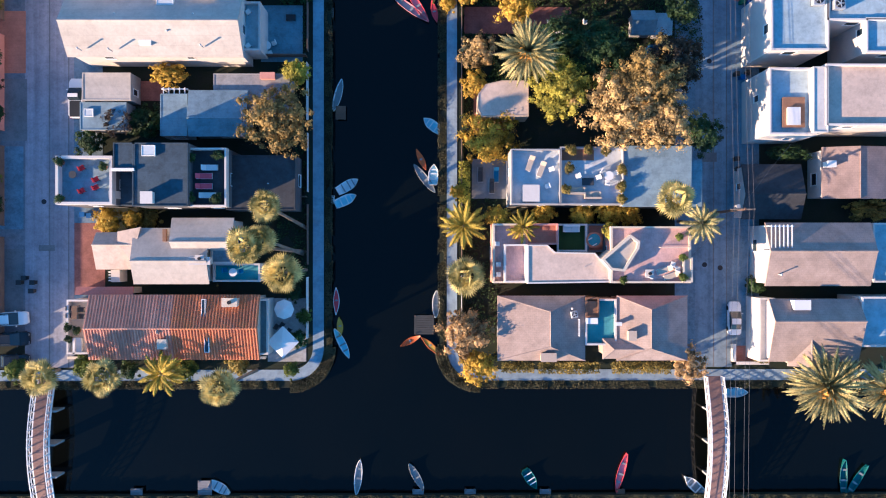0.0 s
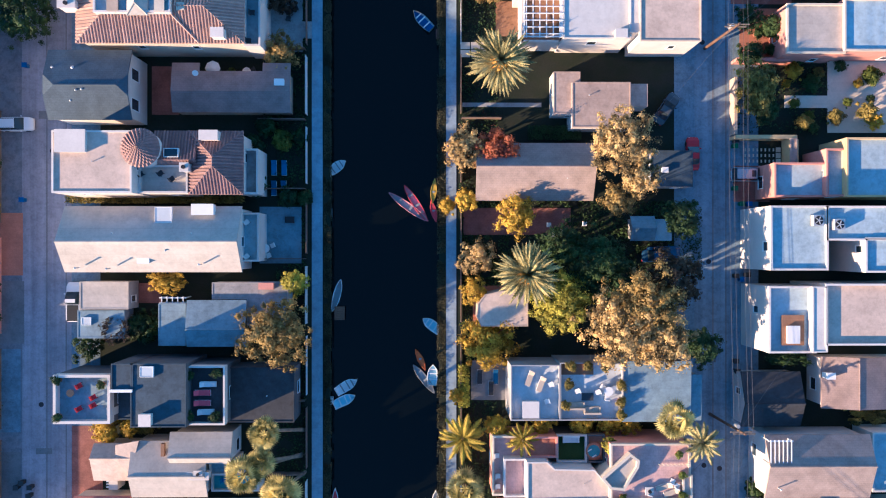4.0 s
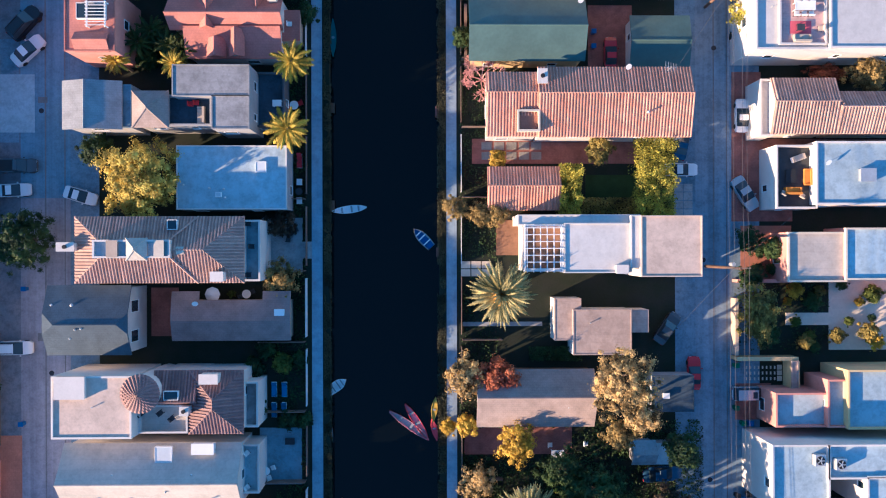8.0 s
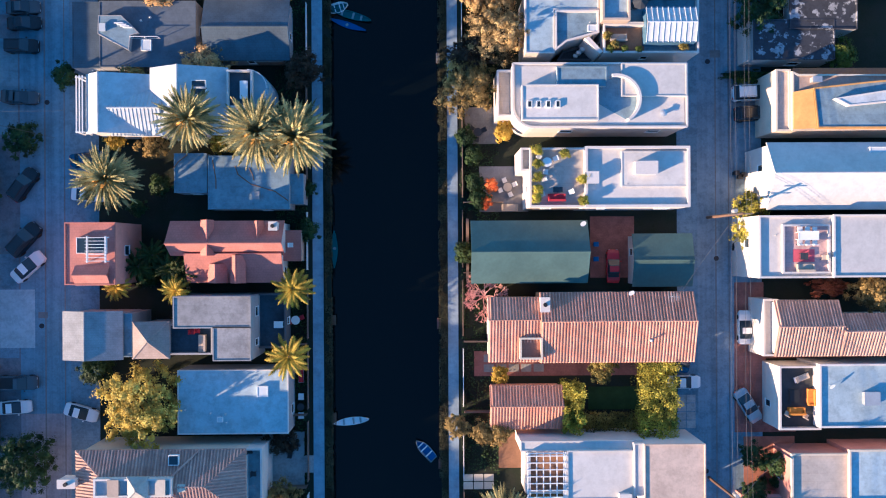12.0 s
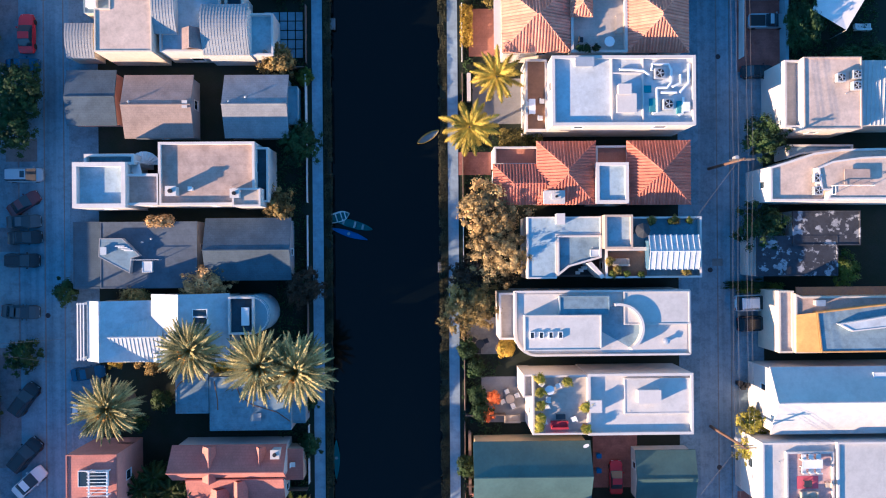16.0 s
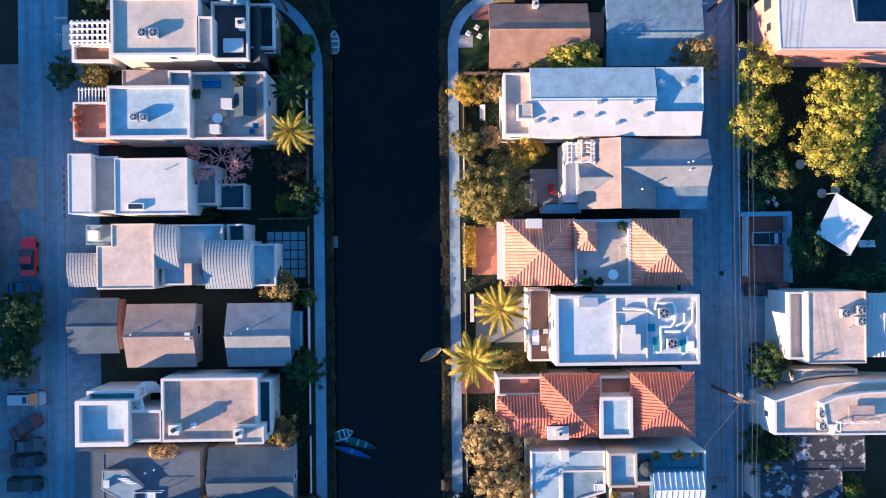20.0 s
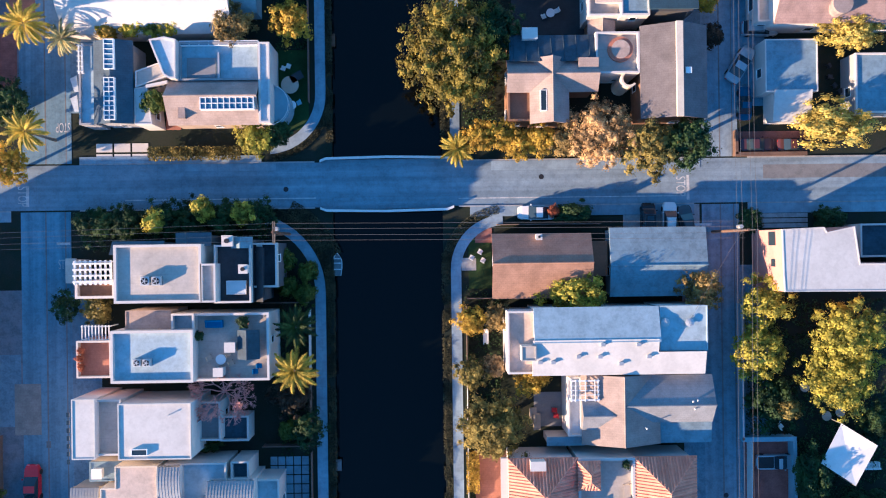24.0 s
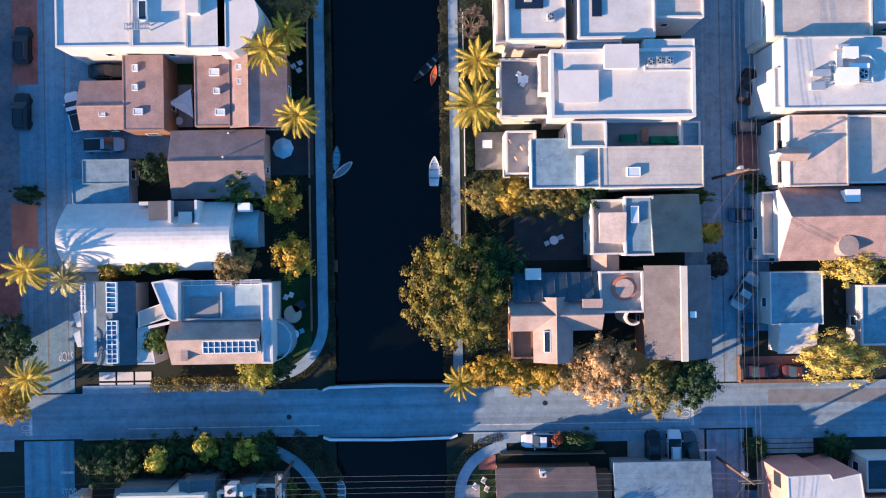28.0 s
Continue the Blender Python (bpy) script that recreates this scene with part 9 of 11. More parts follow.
# ---- boats ----
def loft(bm, n, half, keel, top, pinch):
    """A hull: sections along x, pointed at the ends as pinch tells."""
    rows = []
    for i in range(n + 1):
        u = -1 + 2 * i / n
        w = half * max(0.02, pinch(u))
        rise = 0.16 * abs(u) ** 3
        rows.append([bm.verts.new((u, s * w * q, z)) for s, q, z in ((-1, 1.0, top + rise), (-1, 0.72, keel + (top - keel) * 0.35), (1, 0.0, keel + rise * 0.4), (1, 0.72, keel + (top - keel) * 0.35), (1, 1.0, top + rise))])
    for a, b in zip(rows, rows[1:]):
        for k in range(4):
            bm.faces.new((a[k], b[k], b[k + 1], a[k + 1]))
    bm.faces.new(rows[0])
    bm.faces.new(rows[-1][::-1])
    return rows


HULLS = {}


def boat(kind, x, y, length, turn, hull, inside="boat_grey", label="small boat afloat on the canal"):
    """A canoe, a row boat or a kayak that lies on the water."""
    if kind not in HULLS:
        pinch = {"canoe": lambda u: (1 - abs(u) ** 2.2) ** 0.8 if abs(u) < 1 else 0, "kayak": lambda u: (1 - abs(u) ** 1.8) if abs(u) < 1 else 0, "row": lambda u: 0.78 + 0.22 * (1 - (u + 0.1) ** 2) if u < 0 else (1 - u ** 2.3) if u < 1 else 0}[kind]
        half = {"canoe": 0.2, "kayak": 0.13, "row": 0.3}[kind]
        deep = {"canoe": 0.1, "kayak": 0.07, "row": 0.12}[kind]
        bm = bmesh.new()
        rows = loft(bm, 14, half, -0.06, deep, pinch)
        hull_me = bpy.data.meshes.new("hull")
        bm.to_mesh(hull_me)
        bm.free()
        hull_me.materials.append(M["boat_white"])
        bm = bmesh.new()
        ring_pts = [(-1 + 2 * i / 14) for i in range(15)]
        left = [(u * 0.97, half * max(0.02, pinch(u)) * 0.84, (0.02 if kind != "kayak" else deep * 0.9) + 0.16 * abs(u) ** 3 * 0.8) for u in ring_pts]
        for a, b in zip(left, left[1:]):
            bm.faces.new([bm.verts.new(p) for p in (a, b, (b[0], -b[1], b[2]), (a[0], -a[1], a[2]))][::-1])
        bmesh.ops.remove_doubles(bm, verts=bm.verts, dist=0.001)
        in_me = bpy.data.meshes.new("floor")
        bm.to_mesh(in_me)
        bm.free()
        in_me.materials.append(M["boat_grey"])
        gun = []
        for s in (-1, 1):
            bm = bmesh.new()
            tube(bm, [(u, s * half * max(0.02, pinch(u)), deep + 0.16 * abs(u) ** 3 + 0.005) for u in ring_pts], 0.018, 5)
            me = bpy.data.meshes.new("gunwale")
            bm.to_mesh(me)
            bm.free()
            me.materials.append(M["white_paint"])
            gun.append(me)
        seats = []
        for u in ((-0.45, 0.1, 0.5) if kind != "kayak" else (-0.05,)):
            w = half * pinch(u) * (0.95 if kind != "kayak" else 0.6)
            bm = boxes((u - 0.05, -w, deep * 0.75, u + 0.05, w, deep * 0.95)) if kind != "kayak" else cyl(bmesh.new(), u, 0, deep * 0.9, deep * 1.25, 0.075, n=12)
            me = bpy.data.meshes.new("seat")
            bm.to_mesh(me)
            bm.free()
            me.materials.append(M["boat_white"])
            seats.append(me)
        HULLS[kind] = (hull_me, in_me, gun, seats)
    hm, im, gun, seats = HULLS[kind]
    t = thing({"canoe": "canoe", "row": "rowing_boat", "kayak": "kayak"}[kind], x, y, -1.0, label, {"canoe": "canoe", "row": "boat", "kayak": "kayak"}[kind], "boats on the canal")
    t.rotation_euler.z = radians(turn)
    k = length / 2
    wide = {"canoe": 2.3, "kayak": 2.8, "row": 2.1}[kind]
    s = Matrix.Diagonal((k, wide, 2.6, 1))
    child("hull", hm, t, s, M[hull])
    child("floor", im, t, s, M[inside])
    for g in gun:
        child("gunwale", g, t, s, M[hull])
    for g in seats:
        child("seat", g, t, s, M["boat_white" if kind == "row" and inside != "boat_white" else "boat_grey"])


boat("canoe", -13.48, 19.70, 4.22, 75, "boat_white", label="pale weathered canoe beside a small dock")
boat("row", -12.20, 8.14, 3.07, 31, "boat_white", "boat_white", "white rowing boat moored to the bank")
boat("row", -12.46, 6.29, 2.96, 25, "boat_white", "boat_sky", "white rowing boat with a pale blue floor")
boat("kayak", -13.69, -6.68, 3.49, -90, "boat_white", "boat_red", "red and white kayak along the bank")
boat("kayak", -13.22, -9.95, 2.48, -85, "boat_yellow", "boat_yellow", "yellow kayak moored to the bank")
boat("canoe", -12.96, -12.06, 4.22, -63, "boat_white", "boat_sky", "white canoe with a pale blue floor")
boat("kayak", -1.09, 33.01, 3.22, 84, "boat_yellow", "boat_yellow", "yellow kayak along the planted bank")
boat("kayak", -1.09, 30.46, 2.84, -77, "boat_red", "boat_red", "red kayak along the planted bank")
boat("row", -1.37, 15.90, 2.75, 143, "boat_white", "boat_sky", "small white dinghy with a blue floor")
boat("kayak", -2.79, 11.46, 2.96, -65, "boat_orange", "boat_orange", "orange kayak alongside a dark canoe")
boat("canoe", -2.36, 9.02, 4.52, -53, "boat_grey", "boat_grey", "dark grey canoe moored to the bank")
boat("row", -1.23, 9.53, 2.62, 87, "boat_white", "boat_sky", "small white dinghy at the bank")
boat("kayak", -4.17, -11.78, 2.86, 27, "boat_orange", "boat_orange", "orange kayak at a floating dock")
boat("kayak", -1.59, -12.44, 3.29, -45, "boat_orange", "boat_yellow", "orange and yellow kayak at a floating dock")
boat("canoe", -0.87, -7.06, 3.50, -92, "boat_white", "boat_grey", "narrow white canoe along the bank")
boat("canoe", -10.86, -29.22, 4.53, -96, "boat_white", "boat_grey", "pale grey canoe on the cross canal")
boat("canoe", -3.41, -29.21, 3.91, -61, "boat_grey", "boat_grey", "dark grey canoe on the cross canal")
boat("row", 11.23, -29.50, 2.75, -58, "boat_teal", "boat_teal", "sunken-looking dark teal skiff")
boat("canoe", 22.94, -28.73, 5.15, -106, "boat_red", "boat_pink", "red canoe on the cross canal")
boat("row", 32.33, -30.43, 3.42, 137, "boat_white", "boat_grey", "white motor dinghy by the footbridge")
boat("canoe", 51.68, -29.60, 4.97, -92, "boat_teal", "boat_teal", "teal canoe on the cross canal")
boat("canoe", 53.30, -29.97, 5.07, -123, "boat_teal", "boat_teal", "teal canoe on the cross canal")
boat("row", -28.52, -30.60, 2.83, -29, "boat_white", "boat_white", "white rowing boat at a small dock")
boat("row", 37.75, -18.43, 2.78, 1, "boat_white", "boat_sky", "white boat with a blue cover at the bank")
boat("kayak", -22.87, -17.21, 4.21, 2, "boat_teal", "boat_teal", "long teal kayak along the bank")
boat("canoe", -4.30, 30.99, 6.17, -36, "boat_pink", "boat_grey", "pink-grey canoe crossing the canal")
boat("canoe", -3.36, 31.45, 5.45, -57, "boat_red", "boat_pink", "red canoe crossing the canal")
boat("row", -13.46, 36.10, 2.74, 35, "boat_white", "boat_white", "white rowing boat moored to the bank")
boat("canoe", -11.81, 58.57, 4.44, 7, "boat_white", "boat_white", "pale canoe moored across the water")
boat("row", -2.50, 54.86, 3.22, 134, "boat_grey", "boat_blue", "dark blue-grey dinghy by brick steps")
boat("kayak", -13.88, 80.40, 4.77, -90, "boat_teal", "boat_teal", "long teal kayak along the bank")
boat("canoe", -1.97, 121.14, 3.13, 31, "boat_yellow", "boat_grey", "grey canoe with a yellow rim")
boat("row", -13.15, 111.14, 2.40, 17, "boat_white", "boat_teal", "small white skiff at the bank")
boat("canoe", -11.61, 110.16, 5.27, -16, "boat_teal", "boat_teal", "dark teal canoe low in the water")
boat("kayak", -12.02, 108.91, 4.81, -18, "boat_blue", "boat_blue", "bright blue kayak at the bank")
boat("row", -13.83, 160.73, 2.87, 89, "boat_white", "boat_grey", "white dinghy along the bank")
boat("canoe", -2.03, 213.86, 5.01, 46, "boat_black", "boat_black", "black canoe with pale ribs")
boat("kayak", -1.30, 212.74, 2.62, 78, "boat_orange", "boat_orange", "orange-red kayak beside a black canoe")
boat("row", -1.41, 200.67, 3.71, 88, "boat_white", "boat_white", "white covered dinghy at a jetty")
boat("canoe", -13.73, 202.43, 3.15, 85, "boat_grey", "boat_sky", "blue-grey canoe along the bank")
boat("canoe", -12.94, 200.99, 3.14, 39, "boat_white", "boat_grey", "pale canoe moored askew")


def dock(x0, y0, x1, y1, material="timber", z=-0.45, label="small weathered timber dock"):
    t = thing("dock", (x0 + x1) / 2, (y0 + y1) / 2, z, label, "dock", "docks on the canal")
    n = max(3, round((y1 - y0) / 0.22))
    for k in range(n):
        a = y0 + (y1 - y0) * k / n
        b = bmesh.new()
        box(b, x0, a + 0.01, z, x1, y0 + (y1 - y0) * (k + 1) / n - 0.01, z + 0.06)
        part("plank", b, M[material], t)
    for x in (x0 + 0.1, x1 - 0.22):
        part("beam", boxes((x, y0, z - 0.16, x + 0.12, y1, z)), M["timber"], t)
        for y in (y0 + 0.1, y1 - 0.1):
            part("post", cyl(bmesh.new(), x + 0.06, y, -2.2, z + 0.25, 0.07, n=8), M["pole_wood"], t)


dock(-3.69, -10.93, -1.15, -8.47, "deck_wet", label="square dark grey floating dock")
dock(-15.58, 29.65, -13.99, 30.80, "deck_grey")
dock(-13.73, 16.56, -12.43, 18.29, label="small dark timber dock")
dock(-15.51, 5.77, -13.85, 6.85, "fence_white", label="white bench-like boat landing")
dock(-31.29, -31.66, -29.50, -29.57, "deck_grey")
dock(-39.85, -31.93, -38.34, -30.55, "deck_grey")
dock(-3.90, -32.02, -2.45, -30.72, "deck_grey")
dock(2.75, -32.04, 4.20, -30.74, "deck_grey")
dock(12.38, -32.07, 13.83, -30.76, "deck_grey")
dock(22.17, -32.10, 23.33, -30.79)
dock(-0.90, 70.21, 0.53, 71.64, "brick_paving", label="brick boat steps at the bank")
dock(-0.80, 52.47, 0.48, 53.70, "brick_paving", label="brick boat steps at the bank")
dock(-14.38, 70.80, -13.67, 72.09)
dock(-14.56, 58.18, -13.70, 59.69)
dock(-0.86, 103.98, 0.27, 105.27, "deck_grey")
dock(-14.55, 134.74, -13.57, 136.17, "deck_grey")
dock(-0.87, 200.00, 0.60, 201.44, "fence_white", label="pale timber jetty with a boat")
dock(-0.67, 212.63, 0.30, 214.06, "roof_sky", label="pale blue landing at the bank")
dock(-14.22, 188.17, -13.68, 189.74)


# ---- cars ----
CARS = {}


def car(kind, x, y, length, turn, paint, label=""):
    """A parked car: body, cabin, windows, lamps and wheels."""
    if kind not in CARS:
        L, W, H = {"sedan": (4.6, 1.8, 1.42), "suv": (4.6, 1.9, 1.7), "pickup": (5.4, 1.95, 1.8), "van": (4.9, 1.95, 1.95)}[kind]
        a, b = L / 2, W / 2

        def shape(sections, bevel):
            bm = bmesh.new()
            rows = [[bm.verts.new((px, s * w, z)) for s, w, z in ((-1, w0, z0), (1, w0, z0), (1, w1, z1), (-1, w1, z1))] for px, w0, z0, w1, z1 in sections]
            for p, q in zip(rows, rows[1:]):
                for k in range(4):
                    bm.faces.new((p[k], p[(k + 1) % 4], q[(k + 1) % 4], q[k]))
            bm.faces.new(rows[0][::-1])
            bm.faces.new(rows[-1])
            bmesh.ops.bevel(bm, geom=bm.edges[:], offset=bevel, segments=2, affect="EDGES")
            bmesh.ops.recalc_face_normals(bm, faces=bm.faces[:])
            return bm

        hood = 0.84 if kind == "sedan" else 1.0
        body = shape([(-a, b * 0.8, 0.35, b * 0.78, hood - 0.1), (-a + 0.35, b, 0.25, b * 0.95, hood + 0.04), (0, b, 0.22, b * 0.98, hood + 0.05), (a - 0.5, b, 0.25, b * 0.93, hood - 0.06), (a, b * 0.78, 0.35, b * 0.7, hood - 0.22)], 0.05)
        back = {"sedan": -a + 0.75, "suv": -a + 0.12, "pickup": -0.35, "van": -a + 0.1}[kind]
        nose = {"sedan": a - 1.35, "suv": a - 1.2, "pickup": a - 1.3, "van": a - 0.8}[kind]
        cab = shape([(back, b * 0.86, hood - 0.02, b * 0.84, hood + 0.02), (back + (0.7 if kind == "sedan" else 0.28), b * 0.9, hood - 0.02, b * 0.74, H), (nose - 0.85, b * 0.9, hood - 0.02, b * 0.74, H), (nose, b * 0.88, hood - 0.02, b * 0.86, hood + 0.02)], 0.03)
        r0, r1 = back + (0.78 if kind == "sedan" else 0.34), nose - 0.92
        roof = boxes((r0, -b * 0.7, H - 0.01, r1, b * 0.7, H + 0.025))
        bmesh.ops.bevel(roof, geom=roof.edges[:], offset=0.02, segments=1, affect="EDGES")
        made = [("body", body, "car_white", True), ("cabin", cab, "window_glass", False), ("roof", roof, "car_white", True)]
        for s in (-1, 1):
            made.append(("headlight", boxes((a - 0.22, s * b * 0.55 - 0.14, hood - 0.36, a - 0.02, s * b * 0.55 + 0.14, hood - 0.24)), "lamp_clear", False))
            made.append(("tail_light", boxes((-a - 0.01, s * b * 0.66 - 0.14, hood - 0.32, -a + 0.1, s * b * 0.66 + 0.14, hood - 0.14)), "lamp_red", False))
            made.append(("mirror", boxes((nose - 0.35, s * (b + 0.08) - 0.09, hood + 0.02, nose - 0.2, s * (b + 0.08) + 0.09, hood + 0.16)), "car_white", True))
        if kind == "suv":
            for s in (-1, 1):
                made.append(("roof_rail", tube(bmesh.new(), [(r0 + 0.2, s * b * 0.62, H + 0.08), (r1 - 0.1, s * b * 0.62, H + 0.08)], 0.03, 4), "dark_metal", False))
        if kind == "pickup":
            made.append(("cargo_bed", boxes((-a + 0.12, -b * 0.78, hood + 0.045, back - 0.05, b * 0.78, hood + 0.07)), "plastic_black", False))
        if kind == "van":
            made.append(("sunroof", boxes((r1 - 0.75, -b * 0.45, H + 0.02, r1 - 0.15, b * 0.45, H + 0.035)), "window_glass", False))
        tyre = bmesh.new()
        bmesh.ops.create_cone(tyre, cap_ends=True, segments=16, radius1=0.33, radius2=0.33, depth=0.22, matrix=Matrix.Rotation(radians(90), 4, "X"))
        rim = bmesh.new()
        bmesh.ops.create_cone(rim, cap_ends=True, segments=12, radius1=0.2, radius2=0.2, depth=0.24, matrix=Matrix.Rotation(radians(90), 4, "X"))
        out = []
        for nm, bm, mt, painted in made + [("tyre", tyre, "black_rubber", False), ("rim", rim, "galvanised", False)]:
            me = bpy.data.meshes.new(nm)
            bm.to_mesh(me)
            bm.free()
            me.materials.append(M[mt])
            out.append((nm, me, painted))
        CARS[kind] = (out[:-2], out[-2][1], out[-1][1], a, b, L)
    parts, tyre, rim, a, b, L = CARS[kind]
    colour = paint.split("_")[1]
    t = thing("car" if kind != "pickup" else "pickup_truck", x, y, 0.04, label or "parked %s %s beside the lane" % (colour, {"sedan": "saloon car", "suv": "estate car with roof rails", "pickup": "pickup truck", "van": "van"}[kind]), "car" if kind != "pickup" else "truck", "parked cars")
    t.rotation_euler.z = radians(turn)
    s = max(0.92, min(1.08, length / L))
    t.scale = (s, s, s)
    for nm, me, painted in parts:
        child(nm, me, t, None, M[paint] if painted else None)
    for u in (-a + 0.85, a - 0.9):
        for v in (-b + 0.1, b - 0.1):
            child("tyre", tyre, t, pose(u, v, 0.33))


car("suv", -54.35, -8.79, 4.17, 4, "car_white")
car("suv", -54.18, -11.34, 4.24, 2, "car_black")
car("sedan", -54.18, -14.11, 3.95, -0, "car_black")
car("sedan", 37.01, -8.79, 4.00, 90, "car_white")
car("pickup", -46.20, 18.98, 4.47, 90, "car_white")
car("sedan", 27.38, 24.81, 3.94, 3, "car_blue")
car("suv", -53.31, 41.27, 4.21, 1, "car_white")
car("sedan", 28.38, 43.40, 4.37, 55, "car_grey")
car("sedan", 31.78, 37.70, 4.14, 90, "car_red")
car("sedan", 27.99, 25.13, 4.30, 2, "car_blue")
car("van", 38.82, 35.07, 3.74, 0, "car_silver", "silver van under a pale cover beside the lane")
car("suv", -52.12, 81.84, 4.82, 48, "car_black")
car("sedan", -51.71, 78.43, 4.67, 42, "car_white")
car("pickup", -53.08, 64.02, 3.90, -0, "car_grey")
car("sedan", -53.50, 60.96, 3.91, 3, "car_white")
car("sedan", -45.27, 60.25, 2.63, -17, "car_white")
car("sedan", 21.30, 78.10, 3.41, 90, "car_red")
car("sedan", 30.19, 63.44, 3.01, -0, "car_white")
car("sedan", 38.31, 60.40, 4.65, -58, "car_silver")
car("sedan", 37.95, 70.28, 4.28, 90, "car_white")
car("sedan", 30.31, 66.75, 2.68, 79, "car_blue")
car("sedan", 37.83, 79.13, 3.76, 109, "car_black")
car("suv", 38.90, 99.87, 5.02, 2, "car_white")
car("suv", 39.06, 97.27, 4.67, 3, "car_black")
car("sedan", -52.89, 99.54, 3.27, -4, "car_grey")
car("suv", -52.21, 88.68, 4.56, 54, "car_black")
car("sedan", -44.25, 87.36, 3.98, -4, "car_white")
car("sedan", -44.40, 91.85, 4.08, 8, "car_blue")
car("sedan", -51.64, 134.02, 4.88, 90, "car_red")
car("sedan", -52.15, 130.15, 4.15, 1, "car_blue")
car("van", -51.99, 116.50, 4.15, -0, "car_silver")
car("sedan", -52.16, 112.98, 4.27, 32, "car_maroon")
car("sedan", -52.06, 108.76, 3.05, 2, "car_black")
car("suv", -52.36, 105.90, 3.32, -1, "car_black")
car("sedan", -52.42, 99.48, 2.77, -1, "car_grey")
car("sedan", -52.18, 110.71, 2.77, 2, "car_grey")
car("pickup", 40.84, 135.30, 4.71, -0, "car_silver")
car("sedan", 39.57, 128.94, 3.42, -0, "car_black")
car("sedan", 11.18, 166.87, 4.57, 179, "car_white", "white saloon car parked along the street")
car("van", 25.21, 165.68, 4.08, 89, "car_black")
car("suv", 27.89, 165.86, 3.66, 89, "car_white")
car("suv", 30.00, 165.48, 3.28, 99, "car_grey")
car("sedan", 37.02, 185.08, 5.09, 58, "car_silver")
car("sedan", 37.55, 180.22, 4.22, 89, "car_blue")
car("sedan", 39.03, 175.06, 3.68, 1, "car_maroon", "maroon car in a walled street yard")
car("sedan", 43.70, 175.00, 3.68, 1, "car_maroon", "maroon car in a walled street yard")
car("suv", 39.52, 189.56, 4.53, -2, "car_silver")
car("sedan", 37.85, 194.51, 1.63, 4, "car_blue")
car("suv", -52.02, 216.89, 4.60, 89, "car_black")
car("suv", -52.22, 208.68, 4.60, 89, "car_black")
car("sedan", -41.79, 213.54, 4.45, 1, "car_black")
car("pickup", -45.69, 208.55, 3.95, 103, "car_white")
car("pickup", -42.22, 204.42, 4.73, 1, "car_silver")
car("sedan", 37.76, 210.53, 4.59, 77, "car_black")
car("sedan", 37.23, 194.55, 2.67, -1, "car_blue")
car("suv", 37.96, 205.34, 2.95, -1, "car_grey")


# ---- poles and wires ----
def pole(x, y, lean_x=0.0, tall=10.5, arms=2, turn=90, label="brown timber utility pole with cross arms"):
    t = thing("utility_pole", x, y, 0, label, "pole", "utility poles")
    part("shaft", tube(bmesh.new(), [(x, y, -0.3), (x + lean_x, y, tall)], [0.2, 0.14], 8), M["pole_wood"], t)
    for k in range(arms):
        z = tall - 0.3 - 0.9 * k
        c, s = math.cos(radians(turn)) * 1.25, math.sin(radians(turn)) * 1.25
        arm = part("cross_arm", tube(bmesh.new(), [(x + lean_x - c, y - s, z), (x + lean_x + c, y + s, z)], 0.08, 4), M["palm_bark"], t)
    part("transformer", cyl(bmesh.new(), x + lean_x, y + 0.42, tall - 2.9, tall - 2.0, 0.24, n=10), M["galvanised"], t)


def wire(p, q, sag=0.5, r=0.016, label="thin overhead cable between poles"):
    pts = [Vector(p).lerp(Vector(q), k / 8) - Vector((0, 0, sag * 4 * (k / 8) * (1 - k / 8))) for k in range(9)]
    solo("cable", tube(bmesh.new(), pts, r, 3), M["cable"], label, "cable", "", "overhead cables")


POLES = [(33.65, 4.55), (33.0, 51.2), (33.0, 84.2), (33.0, 116.8), (33.0, 164.2), (33.0, 199.2)]
for x, y in POLES:
    pole(x + 0.5, y, 0.15, turn=0)
for (a, b), (c, d) in zip([(33.5, -40)] + [(q[0] + 0.5, q[1]) for q in POLES], [(q[0] + 0.5, q[1]) for q in POLES] + [(33.5, 240)]):
    for off in (-1.1, -0.5, 0.6, 1.15):
        wire((a + off, b, 10.4), (c + off, d, 10.4), 0.5 + 0.1 * off)
for k, (x, y) in enumerate(POLES):
    wire((x + 0.6, y, 9.0), (28 - k % 2, y - 7 - k, 6.4), 0.3)
    wire((x + 0.6, y, 9.0), (41.5, y + 8 - 2 * k, 6.2), 0.3)
pole(-19.6, 164.6, 0, 10.0, 2, 90, "utility pole at the end of the street hedge")
for off in (-0.9, -0.3, 0.4, 1.0):
    wire((-19.6, 164.6 + off, 9.8), (33.5, 164.2 + off, 9.8), 0.5)
    wire((-19.6, 164.6 + off, 9.8), (-75, 163.4 + off, 9.6), 0.5)
pole(-56.86, 96.17, 0, 9.5, 1, 90)
x, y = -56.86, 96.17
wire((x, y, 9.0), (-44.5, y + 0.6, 6.3), 0.2)
wire((x, y, 9.0), (-46.0, y - 2.4, 5.0), 0.2)
wire((x, y, 9.2), (-62, 20, 9.0), 0.5)


